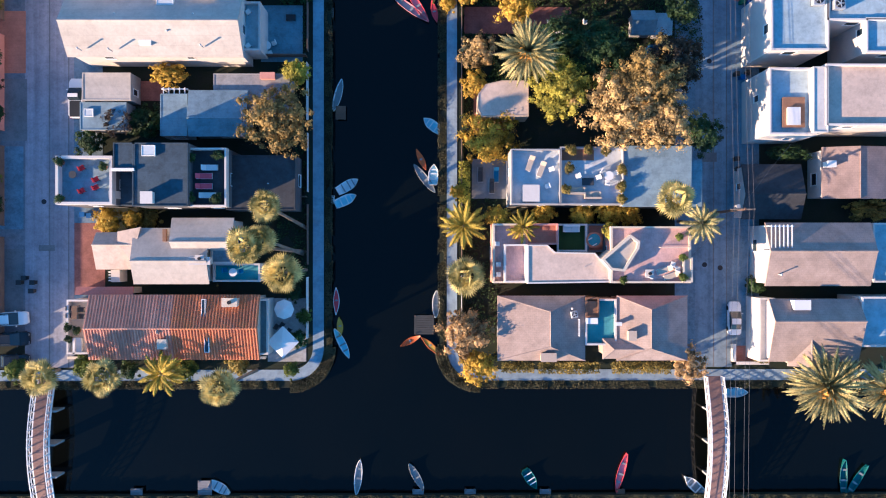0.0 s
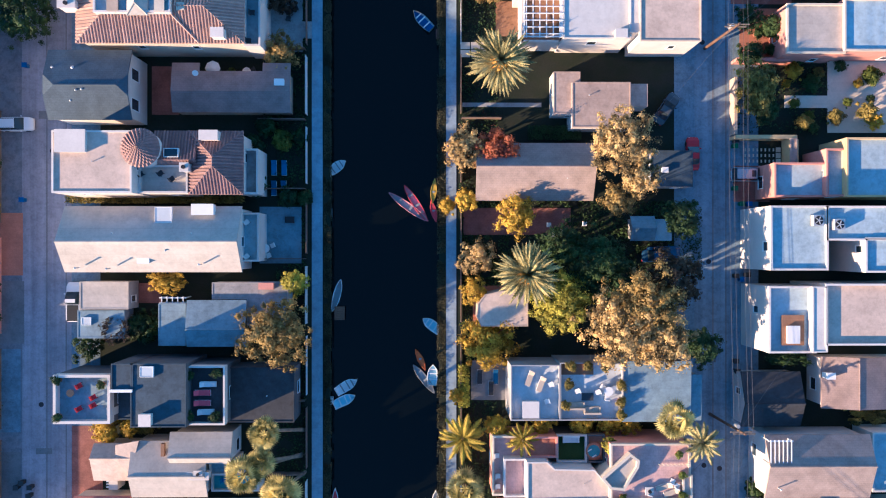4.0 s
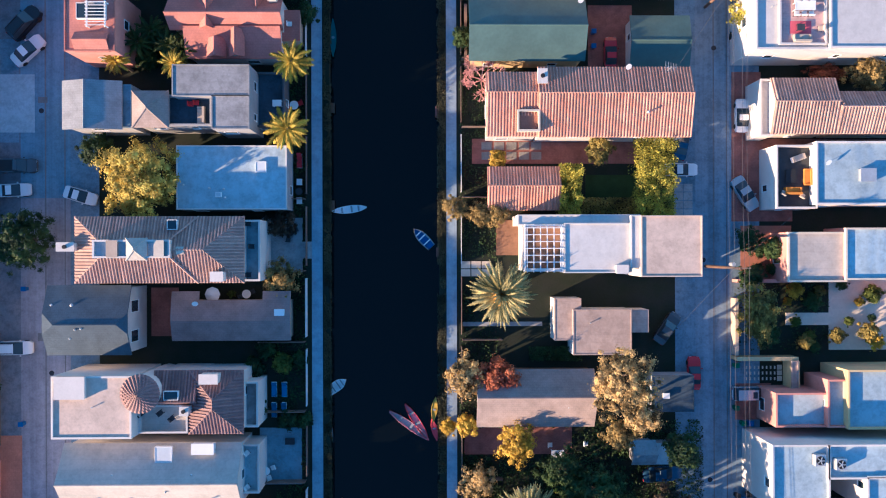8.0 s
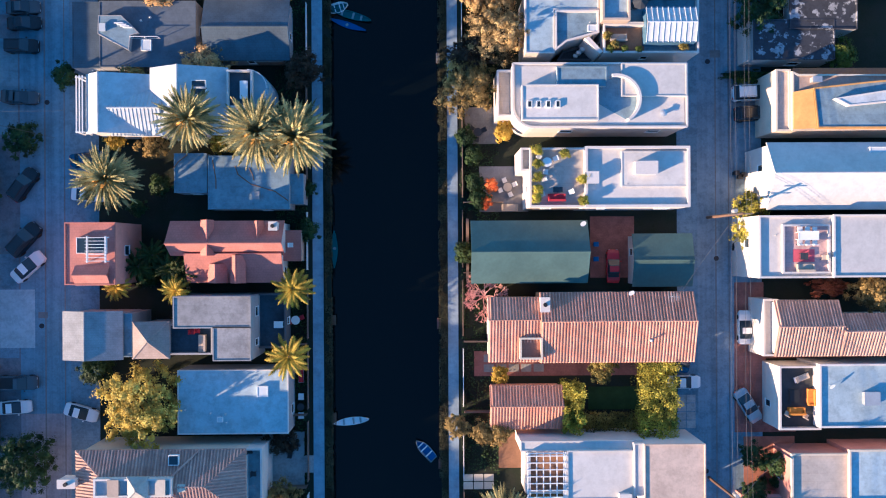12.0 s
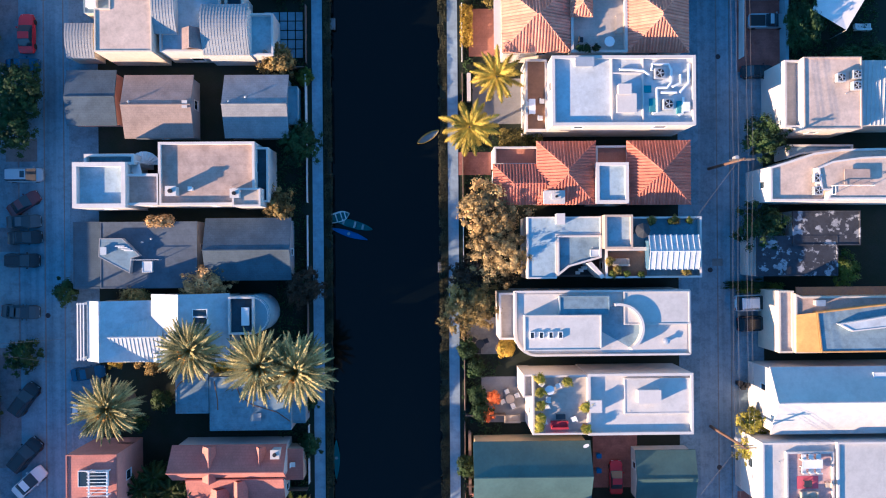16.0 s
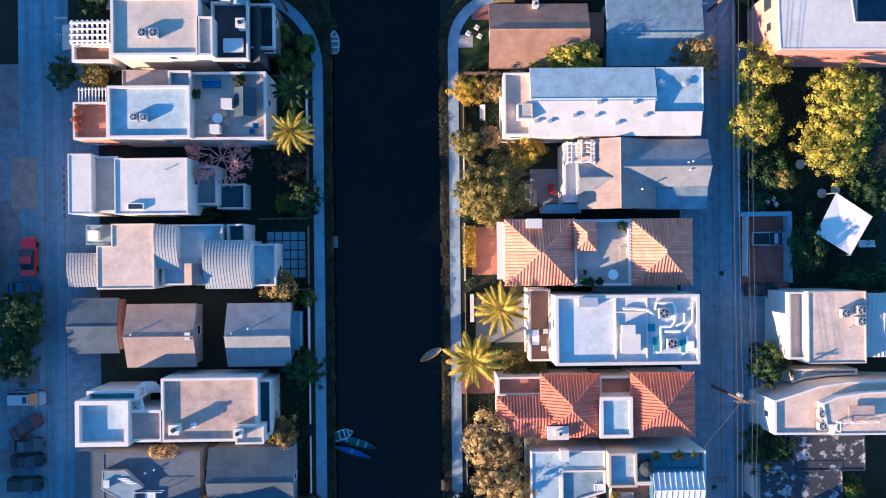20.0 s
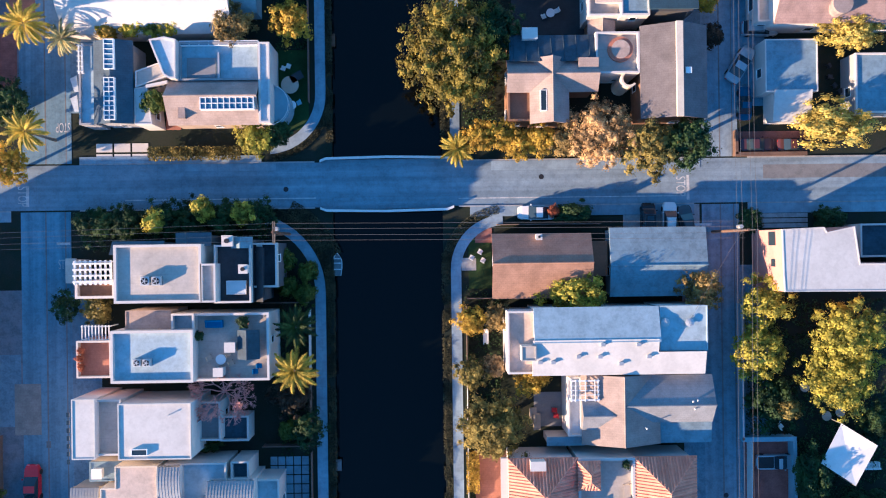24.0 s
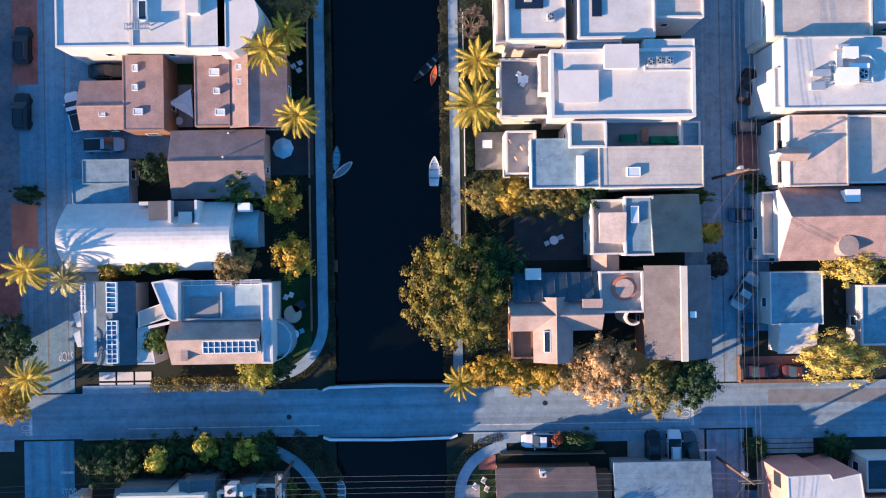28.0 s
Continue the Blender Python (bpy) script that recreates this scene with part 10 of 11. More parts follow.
# ---- footbridges over the cross canal ----
def footbridge(x, label):
    t = thing("footbridge", x, (SN + SS) / 2, 0, label, "footbridge", "arched footbridges")
    n = 16
    y0, y1 = SS - 1.4, SN + 1.4

    def up(k):
        u = k / n
        return 0.1 + 1.6 * math.sin(math.pi * u) ** 1.0

    ys = [y0 + (y1 - y0) * k / n for k in range(n + 1)]
    bm = bmesh.new()
    for k in range(n):
        slab(bm, [(x - 0.95, ys[k], up(k)), (x + 0.95, ys[k], up(k)), (x + 0.95, ys[k + 1], up(k + 1)), (x - 0.95, ys[k + 1], up(k + 1))], 0.14)
    bmesh.ops.remove_doubles(bm, verts=bm.verts, dist=0.001)
    part("deck", bm, M["deck_bridge"], t)
    for s in (-1, 1):
        e = x + s * 1.05
        part("girder", tube(bmesh.new(), [(e, ys[k], up(k) - 0.12) for k in range(n + 1)], 0.12, 4), M["white_paint"], t)
        rail = part("handrail", tube(bmesh.new(), [(e, ys[k], up(k) + 1.05) for k in range(n + 1)], 0.075, 4), M["white_paint"], t)
        part("middle_rail", tube(bmesh.new(), [(e, ys[k], up(k) + 0.55) for k in range(n + 1)], 0.045, 4), M["white_paint"], rail)
        for k in range(n + 1):
            part("post", boxes((e - 0.06, ys[k] - 0.06, up(k) - 0.1, e + 0.06, ys[k] + 0.06, up(k) + 1.15)), M["white_paint"], rail)
        for k in range(n):
            part("brace", tube(bmesh.new(), [(e, ys[k], up(k) + (0.1 if k % 2 else 1.0)), (e, ys[k + 1], up(k + 1) + (1.0 if k % 2 else 0.1))], 0.03, 4), M["white_paint"], rail)
    for k in (4, 8, 12):
        part("pier", boxes((x - 1.0, ys[k] - 0.12, -2.3, x + 1.7, ys[k] + 0.12, up(k) - 0.2)), M["concrete"], t)


x, y = -50.22, -17.81
footbridge(x, "white arched timber footbridge with post and rail sides")
x, y = 34.44, -17.94
footbridge(x, "white arched timber footbridge beside the lane")


# ---- fences, walls, paving ----
def fence(x0, y0, x1, y1, tall, material, label):
    """A fence along one plan line: posts, a panel and a top rail."""
    t = thing("fence", (x0 + x1) / 2, (y0 + y1) / 2, 0, label, "fence", "garden fences")
    d = Vector((x1 - x0, y1 - y0))
    n = max(1, round(d.length / 3.4))
    side = Vector((-d.y, d.x)).normalized() * 0.025
    for k in range(n + 1):
        x, y = x0 + d.x * k / n, y0 + d.y * k / n
        part("post", boxes((x - 0.05, y - 0.05, -0.1, x + 0.05, y + 0.05, tall + 0.06)), M[material], t)
    part("panel", prism(bmesh.new(), turned([(x0 + side.x, y0 + side.y), (x0 - side.x, y0 - side.y), (x1 - side.x, y1 - side.y), (x1 + side.x, y1 + side.y)]), 0.08, tall - 0.06), M[material], t)
    part("rail", tube(bmesh.new(), [(x0, y0, tall), (x1, y1, tall)], 0.06, 4), M[material], t)


def wall(x0, y0, x1, y1, tall, material, label):
    t = thing("garden_wall", (x0 + x1) / 2, (y0 + y1) / 2, 0, label, "wall", "garden walls")
    part("masonry", boxes((x0, y0, -0.1, x1, y1, tall)), M[material], t)
    part("coping", boxes((x0 - 0.04, y0 - 0.04, tall, x1 + 0.04, y1 + 0.04, tall + 0.08)), M[material], t)


rr = random.Random(3)
WEST = (-11.5, -2.2, 7.0, 16.0, 24.8, 33.6, 42.3, 51.2, 60.2, 69.0, 77.6, 86.4, 95.0, 104.0, 112.6, 121.5, 130.0, 138.8, 147.6, 156.5)
for a, b in zip(WEST, WEST[1:]):
    white = rr.random() < 0.6
    fence(-17.1, a + 0.3, -17.1, b - 1.4, rr.choice((0.9, 1.1, 1.5)), "fence_white" if white else "fence_wood", "low white garden fence along the canal walk" if white else "brown garden fence along the canal walk")
    if rr.random() < 0.75:
        fence(-23.0, b - 0.4, -17.3, b - 0.4, 1.5, "fence_wood", "brown fence between two canal gardens")
for a, b in zip(WEST, WEST[1:]):
    white = rr.random() < 0.35
    fence(2.35, a + 0.5, 2.35, b - 1.2, rr.choice((0.9, 1.1, 1.4)), "fence_white" if white else "fence_wood", "low white fence along the far canal walk" if white else "dark fence along the far canal walk")
    if rr.random() < 0.6:
        fence(2.5, b - 0.2, 7.4, b - 0.2, 1.5, "fence_wood", "brown fence between two canal gardens")
for a, b in ((181, 189), (190, 199), (200, 208), (209, 220)):
    fence(-16.9, a, -16.9, b, 1.1, "fence_wood", "brown garden fence along the canal walk")
    fence(2.4, a, 2.4, b, 1.1, "fence_white" if a > 195 else "fence_wood", "garden fence along the far canal walk")


def paved(b, material, label, z=0.05):
    PAVED.append(b)
    patch("pavement", *b, z, M[material], label)


def pavers(x0, y0, x1, y1, nx, ny, material, label, gap=0.1, z=0.07):
    """Separate slabs laid in rows on the ground."""
    PAVED.append((x0, y0, x1, y1))
    t = thing("paving", (x0 + x1) / 2, (y0 + y1) / 2, 0, label, "paving", "", "structure")
    for i in range(nx):
        for j in range(ny):
            part("paver", boxes((x0 + (x1 - x0) * i / nx + gap / 2, y0 + (y1 - y0) * j / ny + gap / 2, -0.02, x0 + (x1 - x0) * (i + 1) / nx - gap / 2, y0 + (y1 - y0) * (j + 1) / ny - gap / 2, z)), M[material], t)


paved((-46.76, -5.81, -42.90, 3.30), "brick_paving", "faded pink brick court beside a house")
paved((-22.28, -14.31, -17.40, -6.25), "concrete", "pale concrete canal-side patio")
paved((-56.18, 13.69, -52.75, 21.57), "asphalt", "dark asphalt parking court")
paved((-56.18, 22.29, -52.90, 30.17), "terracotta", "red paved yard beside the lane")
paved((3.67, 6.41, 8.07, 11.45), "deck_grey", "dark timber patio by the canal")
paved((3.89, 14.84, 8.36, 20.96), "terracotta", "terracotta patio under trees")
paved((-23.14, 23.80, -17.83, 30.97), "roof_blue", "blue-grey canal-side patio")
wall(36.76, -14.59, 37.05, -12.09, 0.9, "stucco_white", "low white wall of a small yard")
wall(36.76, -14.60, 41.22, -14.31, 0.9, "stucco_white", "low white wall of a small yard")
paved((37.27, -14.52, 41.77, -12.35), "brick_paving", "brick floor of a small walled yard")
wall(-47.22, -13.82, -22.38, -13.58, 0.8, "stucco_cream", "low cream wall along the cross canal")
paved((2.68, 27.42, 16.37, 30.85), "brick_paving", "brick patio under the garden trees")
for k, b in enumerate(((43.75, 43.66, 49.43, 45.23), (49.28, 40.49, 54.09, 50.31), (49.72, 45.71, 56.87, 46.99), (54.09, 40.49, 56.87, 51.34))):
    paved(b, "stucco_cream", "pale paved path in a courtyard garden", 0.06 + 0.006 * k)
wall(36.68, 39.45, 44.36, 39.85, 2.0, "stucco_yellow", "yellow courtyard wall by the lane")
wall(44.01, 35.77, 44.51, 39.30, 2.0, "stucco_yellow", "yellow courtyard wall")
wall(36.71, 40.08, 36.99, 47.18, 1.6, "stucco_tan", "tan courtyard wall by the lane")
pavers(38.45, 36.48, 42.59, 38.64, 8, 3, "stucco_cream", "pale stepping slabs in dark lawn", 0.35)
pavers(42.59, 36.48, 44.05, 38.65, 2, 3, "stucco_cream", "pale paving slabs by a gate", 0.12)
paved((37.22, 31.64, 41.86, 36.25), "brick_paving", "brick parking court")
paved((2.53, 43.68, 12.62, 44.23), "concrete", "narrow path across a garden")
paved((-22.93, 50.60, -17.67, 57.47), "concrete", "pale stone canal-side terrace")
paved((-17.95, 52.31, -16.25, 54.46), "concrete", "pale step to the canal walk", 0.056)
paved((6.80, 52.67, 9.67, 57.12), "deck_wood", "timber deck beside a white house")
paved((36.86, 67.14, 40.61, 75.94), "brick_paving", "brick parking court")
paved((36.83, 56.90, 44.65, 64.26), "brick_paving", "pink brick parking court")
paved((36.84, 64.26, 40.89, 67.15), "brick_paving", "pink brick parking court")
paved((37.97, 49.11, 44.48, 56.34), "terracotta", "terracotta courtyard with planting")
paved((40.90, 66.27, 59.09, 67.43), "brick_paving", "pink brick side passage between two houses")
wall(36.91, 49.19, 43.60, 49.57, 1.8, "stucco_pink", "pink courtyard wall")
paved((3.75, 64.28, 24.61, 67.45), "brick_paving", "reddish brick garden court", 0.03)
pavers(4.82, 64.65, 12.72, 67.16, 5, 2, "flagstone", "stone slabs in a garden court", 0.3)
pavers(2.27, 49.95, 6.21, 51.97, 3, 2, "stucco_cream", "pale slabs by the canal walk", 0.12)
pavers(29.44, 57.43, 31.89, 61.75, 2, 4, "concrete", "concrete grid drive by the lane", 0.1)
paved((18.53, 76.64, 24.13, 84.40), "brick_paving", "reddish brick court with a parked car")
paved((-55.58, 68.26, -51.23, 75.57), "roof_sky", "smooth blue-grey parking pad")
wall(2.80, 76.33, 3.07, 84.11, 1.2, "fence_wood", "dark garden wall by the canal walk")
paved((4.52, 85.04, 10.72, 90.78), "deck_grey", "grey patio with garden chairs")
paved((2.70, 93.63, 6.82, 98.28), "flagstone", "flagstone patio by the canal")
paved((37.03, 85.12, 40.24, 93.32), "apron", "pale concrete parking bay")
paved((1.66, 116.22, 5.92, 119.09), "brick_paving", "brick patio by the canal walk")
paved((3.65, 122.62, 10.75, 128.34), "deck_grey", "grey timber patio by the canal")
wall(2.96, 125.38, 3.36, 128.75, 1.2, "stucco_white", "white garden wall by the walk")
paved((-54.69, 118.24, -50.79, 121.08), "asphalt", "dark asphalt parking bay")
pavers(-22.43, 131.00, -17.53, 136.85, 5, 5, "concrete_walk", "square slabs laid in dark gravel", 0.14)
paved((3.25, 131.15, 7.48, 137.15), "terracotta", "large terracotta slabs in a front court")
fence(37.44, 130.69, 37.51, 138.56, 1.6, "fence_white", "pale fence along the lane")
wall(36.32, 138.14, 42.97, 138.62, 1.6, "stucco_blue", "pale blue wall of a parking bay")
wall(42.68, 129.84, 43.02, 138.14, 1.6, "stucco_blue", "pale blue wall of a parking bay")
paved((37.27, 129.05, 43.37, 138.12), "brick_paving", "brownish brick parking bay")
wall(36.35, 138.34, 36.53, 155.19, 1.6, "stucco_blue", "pale blue wall along the lane")
paved((-54.04, 139.97, -50.76, 146.34), "flagstone", "pale cobbled parking court")
paved((10.70, 140.05, 14.72, 144.36), "deck_grey", "patio with garden furniture")
paved((2.73, 157.45, 5.63, 164.86), "lawn", "small dark front lawn")
paved((1.84, 159.74, 3.67, 161.32), "concrete", "pale front path", 0.06)
paved((3.58, 163.21, 5.70, 165.00), "brick_paving", "red brick corner patio", 0.064)
pavers(-43.66, 173.65, -36.95, 176.28, 3, 2, "stucco_white", "large white paving slabs by the street", 0.25)
paved((-22.40, 177.63, -17.04, 187.59), "lawn", "dark lawn in a canal garden")
pavers(39.23, 164.57, 45.63, 167.80, 1, 5, "concrete", "striped concrete drive by the street", 0.12)
wall(36.23, 173.90, 36.47, 176.86, 1.0, "pole_wood", "low timber rail round a street yard")
wall(36.19, 173.65, 45.10, 174.04, 1.0, "pole_wood", "low timber rail round a street yard")
paved((36.93, 173.98, 45.61, 176.79), "brick_paving", "reddish yard beside the street")
paved((8.49, 189.25, 17.99, 196.45), "deck_wet", "dark patio behind a tan house")
paved((22.25, 163.84, 31.89, 167.75), "concrete", "pale concrete drive by the street")
paved((-34.57, 172.59, -21.20, 173.48), "concrete_walk", "street pavement with joints", 0.09)
paved((5.69, 172.31, 32.01, 173.44), "concrete_walk", "street pavement with joints", 0.09)
fence(6.29, 165.42, 19.08, 165.38, 1.5, "fence_wood", "brown fence along the street")
hedge(-45.6, 164.9, -21.4, 167.5, 2.0, "leaf_deep", "dark clipped hedge beside the street")
paved((-34.90, 206.59, -31.39, 215.59), "concrete", "pale court between two brown houses")
patch("pavement", -34.21, 211.87, -31.30, 215.16, 0.1, M["lawn"], "square of dark green artificial lawn")
paved((-53.75, 212.15, -50.55, 222.75), "brick_paving", "pink brick parking court")
paved((-54.15, 191.73, -50.87, 197.28), "terracotta", "red paved court by the lane")
paved((36.46, 198.82, 39.63, 205.10), "brick_paving", "brick parking court")
paved((-22.38, 200.37, -16.48, 206.24), "deck_wet", "dark patio with an umbrella")
paved((3.72, 200.71, 7.54, 205.37), "flagstone", "stone patio by the canal")
paved((-44.88, 202.75, -34.40, 206.43), "apron", "concrete parking court behind a house")

# yards beyond the first lane
for a, b, tall, m in ((-11, 1.5, 1.6, "fence_wood"), (3, 13, 1.8, "fence_wood"), (15, 27, 1.5, "stucco_pink"), (29, 43, 1.8, "fence_wood"), (56, 66, 1.6, "fence_wood"), (84, 94, 1.8, "fence_wood"), (128, 140, 1.6, "fence_wood")):
    fence(-55.6, a, -55.6, b, tall, m, "high yard fence beside the service lane")
for a, b, m in ((-9, 0, "asphalt"), (2.5, 13, "apron"), (44, 54, "yard"), (67, 80, "apron"), (95, 107, "roof_blue"), (110, 124, "apron"), (141, 150, "apron"), (183, 190, "brick_paving")):
    paved((-57.2, a, -53.2, b), m, "worn paved parking yard beside the lane", 0.045)


# ---- garden and deck furniture ----
FURN = {}


def kept(key, builders):
    if key not in FURN:
        out = []
        for nm, bm in builders():
            me = bpy.data.meshes.new(nm)
            bm.to_mesh(me)
            bm.free()
            me.materials.append(M["white_paint"])
            out.append((nm, me))
        FURN[key] = out
    return FURN[key]


def furnish(name, key, builders, x, y, z, turn, colours, label, category, group=""):
    t = thing(name, x, y, z, label, category, group)
    t.rotation_euler.z = radians(turn)
    for nm, me in kept(key, builders):
        child(nm, me, t, None, M[colours.get(nm, colours["*"])])
    return t


def chair(x, y, z, turn=0, colour="cloth_white", label=""):
    def b():
        yield "seat", boxes((-0.28, -0.28, 0.36, 0.28, 0.28, 0.46))
        yield "backrest", boxes((-0.32, -0.28, 0.46, -0.22, 0.28, 0.9))
        for u in (-0.24, 0.24):
            for v in (-0.24, 0.24):
                yield "leg", boxes((u - 0.03, v - 0.03, 0, u + 0.03, v + 0.03, 0.36))
    furnish("garden_chair", "chair", b, x, y, z, turn, {"*": colour, "leg": "dark_metal"}, label or "%s garden chair on a terrace" % colour.split("_")[1], "chair", "terrace chairs")


def lounger(x, y, z, turn=0, colour="cloth_pink", label=""):
    def b():
        yield "frame", boxes((-0.95, -0.34, 0.2, 0.95, 0.34, 0.28))
        yield "mattress", boxes((-0.9, -0.31, 0.28, 0.45, 0.31, 0.4))
        bm = bmesh.new()
        slab(bm, [(0.45, -0.31, 0.42), (0.92, -0.31, 0.78), (0.92, 0.31, 0.78), (0.45, 0.31, 0.42)], 0.1)
        yield "backrest", bm
        yield "leg", boxes((-0.85, -0.3, 0, -0.75, 0.3, 0.2))
        yield "leg", boxes((0.75, -0.3, 0, 0.85, 0.3, 0.2))
    furnish("sun_lounger", "lounger", b, x, y, z, turn, {"*": colour, "leg": "dark_metal", "frame": "white_paint"}, label or "%s padded sun lounger on a deck" % colour.split("_")[1], "lounger", "sun loungers")


def sofa(x, y, z, turn=0, colour="cloth_sand", label=""):
    def b():
        yield "base", boxes((-0.42, -1.0, 0.05, 0.42, 1.0, 0.3))
        yield "backrest", boxes((-0.45, -1.0, 0.3, -0.22, 1.0, 0.8))
        yield "armrest", boxes((-0.22, -1.0, 0.3, 0.42, -0.82, 0.58))
        yield "armrest", boxes((-0.22, 0.82, 0.3, 0.42, 1.0, 0.58))
        for v in (-0.8, 0.01):
            yield "cushion", boxes((-0.2, v, 0.3, 0.44, v + 0.79, 0.45))
    furnish("garden_sofa", "sofa", b, x, y, z, turn, {"*": colour}, label or "%s garden sofa on a terrace" % colour.split("_")[1], "sofa", "terrace sofas")


def round_table(x, y, z, r=0.6, colour="white_paint"):
    def b():
        yield "tabletop", cyl(bmesh.new(), 0, 0, 0.69, 0.74, r, n=20)
        yield "stem", cyl(bmesh.new(), 0, 0, 0.0, 0.69, 0.06, n=8)
    furnish("round_table", ("round", r), b, x, y, z, 0, {"*": colour}, "round garden table on a terrace", "table", "terrace tables")


def long_table(x, y, z, turn=0, w=1.6, d=0.8, colour="white_paint", tall=0.74):
    def b():
        yield "tabletop", boxes((-w / 2, -d / 2, tall - 0.05, w / 2, d / 2, tall))
        for u in (-w / 2 + 0.08, w / 2 - 0.08):
            for v in (-d / 2 + 0.08, d / 2 - 0.08):
                yield "leg", boxes((u - 0.04, v - 0.04, 0, u + 0.04, v + 0.04, tall - 0.05))
    furnish("table", ("long", w, d, tall), b, x, y, z, turn, {"*": colour}, "rectangular %s garden table on a terrace" % colour.split("_")[0], "table", "terrace tables")


def umbrella(x, y, z, r, colour="cloth_white", n=8, tall=2.5, label=""):
    t = thing("parasol", x, y, z, label or "open %s parasol over a patio" % colour.split("_")[1], "parasol", "parasols")
    part("pole", cyl(bmesh.new(), x, y, z, z + tall, 0.035, n=8), M["timber"], t)
    part("base", cyl(bmesh.new(), x, y, z, z + 0.1, 0.3, n=12), M["concrete"], t)
    bm = bmesh.new()
    top, low = bm.verts.new((x, y, z + tall + 0.15)), bm.verts.new((x, y, z + tall + 0.1))
    a = [(x + r * math.cos(math.tau * k / n), y + r * math.sin(math.tau * k / n)) for k in range(n)]
    up, dn = [bm.verts.new((*p, z + tall - 0.3)) for p in a], [bm.verts.new((*p, z + tall - 0.34)) for p in a]
    for k in range(n):
        j = (k + 1) % n
        bm.faces.new((top, up[k], up[j]))
        bm.faces.new((low, dn[j], dn[k]))
        bm.faces.new((up[k], dn[k], dn[j], up[j]))
    part("canopy", bm, M[colour], t)


def sail(pts, z, label, dips=(0, 0.5, 0, 0.5)):
    """A stretched shade cloth on poles; pts in plan."""
    t = thing("shade_sail", sum(p[0] for p in pts) / len(pts), sum(p[1] for p in pts) / len(pts), 0, label, "shade sail")
    pts = turned(list(pts))
    bm = bmesh.new()
    c = (sum(p[0] for p in pts) / len(pts), sum(p[1] for p in pts) / len(pts), z - 0.25)
    for off in (0, -0.03):
        m = bm.verts.new((c[0], c[1], c[2] + off))
        v = [bm.verts.new((p[0], p[1], z + d + off)) for p, d in zip(pts, dips)]
        for k in range(len(v)):
            f = (m, v[k], v[(k + 1) % len(v)])
            bm.faces.new(f if off == 0 else f[::-1])
    part("cloth", bm, M["cloth_white"], t)
    for p, d in zip(pts, dips):
        part("pole", cyl(bmesh.new(), p[0], p[1], 0, z + d - 0.02, 0.05, n=8), M["galvanised"], t)


def planter(x, y, z, r=0.35, leaf="leaf_green", pot="terracotta"):
    t = thing("potted_plant", x, y, z, "leafy green plant in a %s pot" % ("clay" if pot == "terracotta" else "pale"), "plant", "potted plants")
    part("pot", cyl(bmesh.new(), x, y, z, z + 0.45, r * 0.6, r * 0.8, 12), M[pot], t)
    child("foliage", crown_mesh(0.6, R.randrange(3), leaf=0.14), t, pose(0, 0, 0.45 + r * 0.7, 0, 0, R.uniform(0, 360)) @ Matrix.Diagonal((r / 0.56, r / 0.56, r / 0.56, 1)), M[leaf])


def bin_(x, y, colour, turn=0):
    def b():
        bm = bmesh.new()
        cyl(bm, 0, 0, 0.0, 0.95, 0.28, 0.36, 4)
        bmesh.ops.rotate(bm, verts=bm.verts, cent=(0, 0, 0), matrix=Matrix.Rotation(radians(45), 3, "Z"))
        yield "tub", bm
        yield "lid", boxes((-0.3, -0.3, 0.95, 0.34, 0.3, 1.03))
    furnish("wheeled_bin", "bin", b, x, y, 0.0, turn, {"*": colour}, "%s plastic wheeled bin by the lane" % colour.split("_")[1], "bin", "wheeled bins")


def set_of(x, y, z, n, r=0.95, colour="cloth_white", top="white_paint"):
    round_table(x, y, z, 0.55, top)
    for k in range(n):
        a = math.tau * k / n + 0.4
        chair(x + r * math.cos(a), y + r * math.sin(a), z, math.degrees(a) + 180, colour)


def many(fn, pts, z, *more, **kw):
    for x, y in pts:
        fn(x, y, z, *more, **kw)


many(chair, [(-42.67, 9.57), (-41.01, 8.23), (-41.01, 7.29), (-42.67, 6.89)], 6.2, 30, "cloth_red")
many(round_table, [(-43.61, 8.76)], 6.2, 0.45, "cloth_dark")
many(planter, [(-45.14, 10.23), (-45.14, 5.95), (-40.07, 9.70)], 6.2, 0.45, "leaf_deep")
many(lounger, [(-28.36, 8.65), (-28.36, 7.45)], 6.0, 180, "cloth_pink")
many(lounger, [(-27.69, 9.66), (-27.95, 6.37)], 6.0, 180, "cloth_white")
many(planter, [(-29.96, 5.97), (-26.88, 5.97), (-26.62, 11.14), (-29.83, 10.80)], 6.0, 0.5, "leaf_deep")
many(chair, [(-18.35, 9.67), (-18.35, 6.52)], 0.05, 90, "cloth_red")
many(chair, [(-23.75, 28.89), (-23.75, 24.75)], 3.6, 40, "cloth_white")
x, y = -22.26, 25.69
set_of(x, y, 0.05, 4)
many(long_table, [(-19.28, 29.31)], 0.05, 0, 1.2, 0.8, "dark_metal", 0.4)
many(long_table, [(-44.87, -7.68)], 3.2, 90, 1.6, 0.8, "timber")
many(chair, [(-45.55, -7.20), (-45.55, -8.10), (-44.18, -7.40), (-44.18, -8.23)], 3.2, 0, "cloth_dark")
many(planter, [(-45.69, -9.62), (-44.59, -9.96), (-45.55, -11.00)], 3.2, 0.4, "leaf_deep")
many(sofa, [(-44.59, -11.83)], 3.2, 0, "cloth_white")
x, y = -19.75, -7.49
umbrella(x, y, 0.05, 1.25, "cloth_white")
x, y = -19.89, -11.54
umbrella(x, y, 0.05, 2.0, "cloth_white", 4, 2.6, "square white canopy over a canal-side patio")
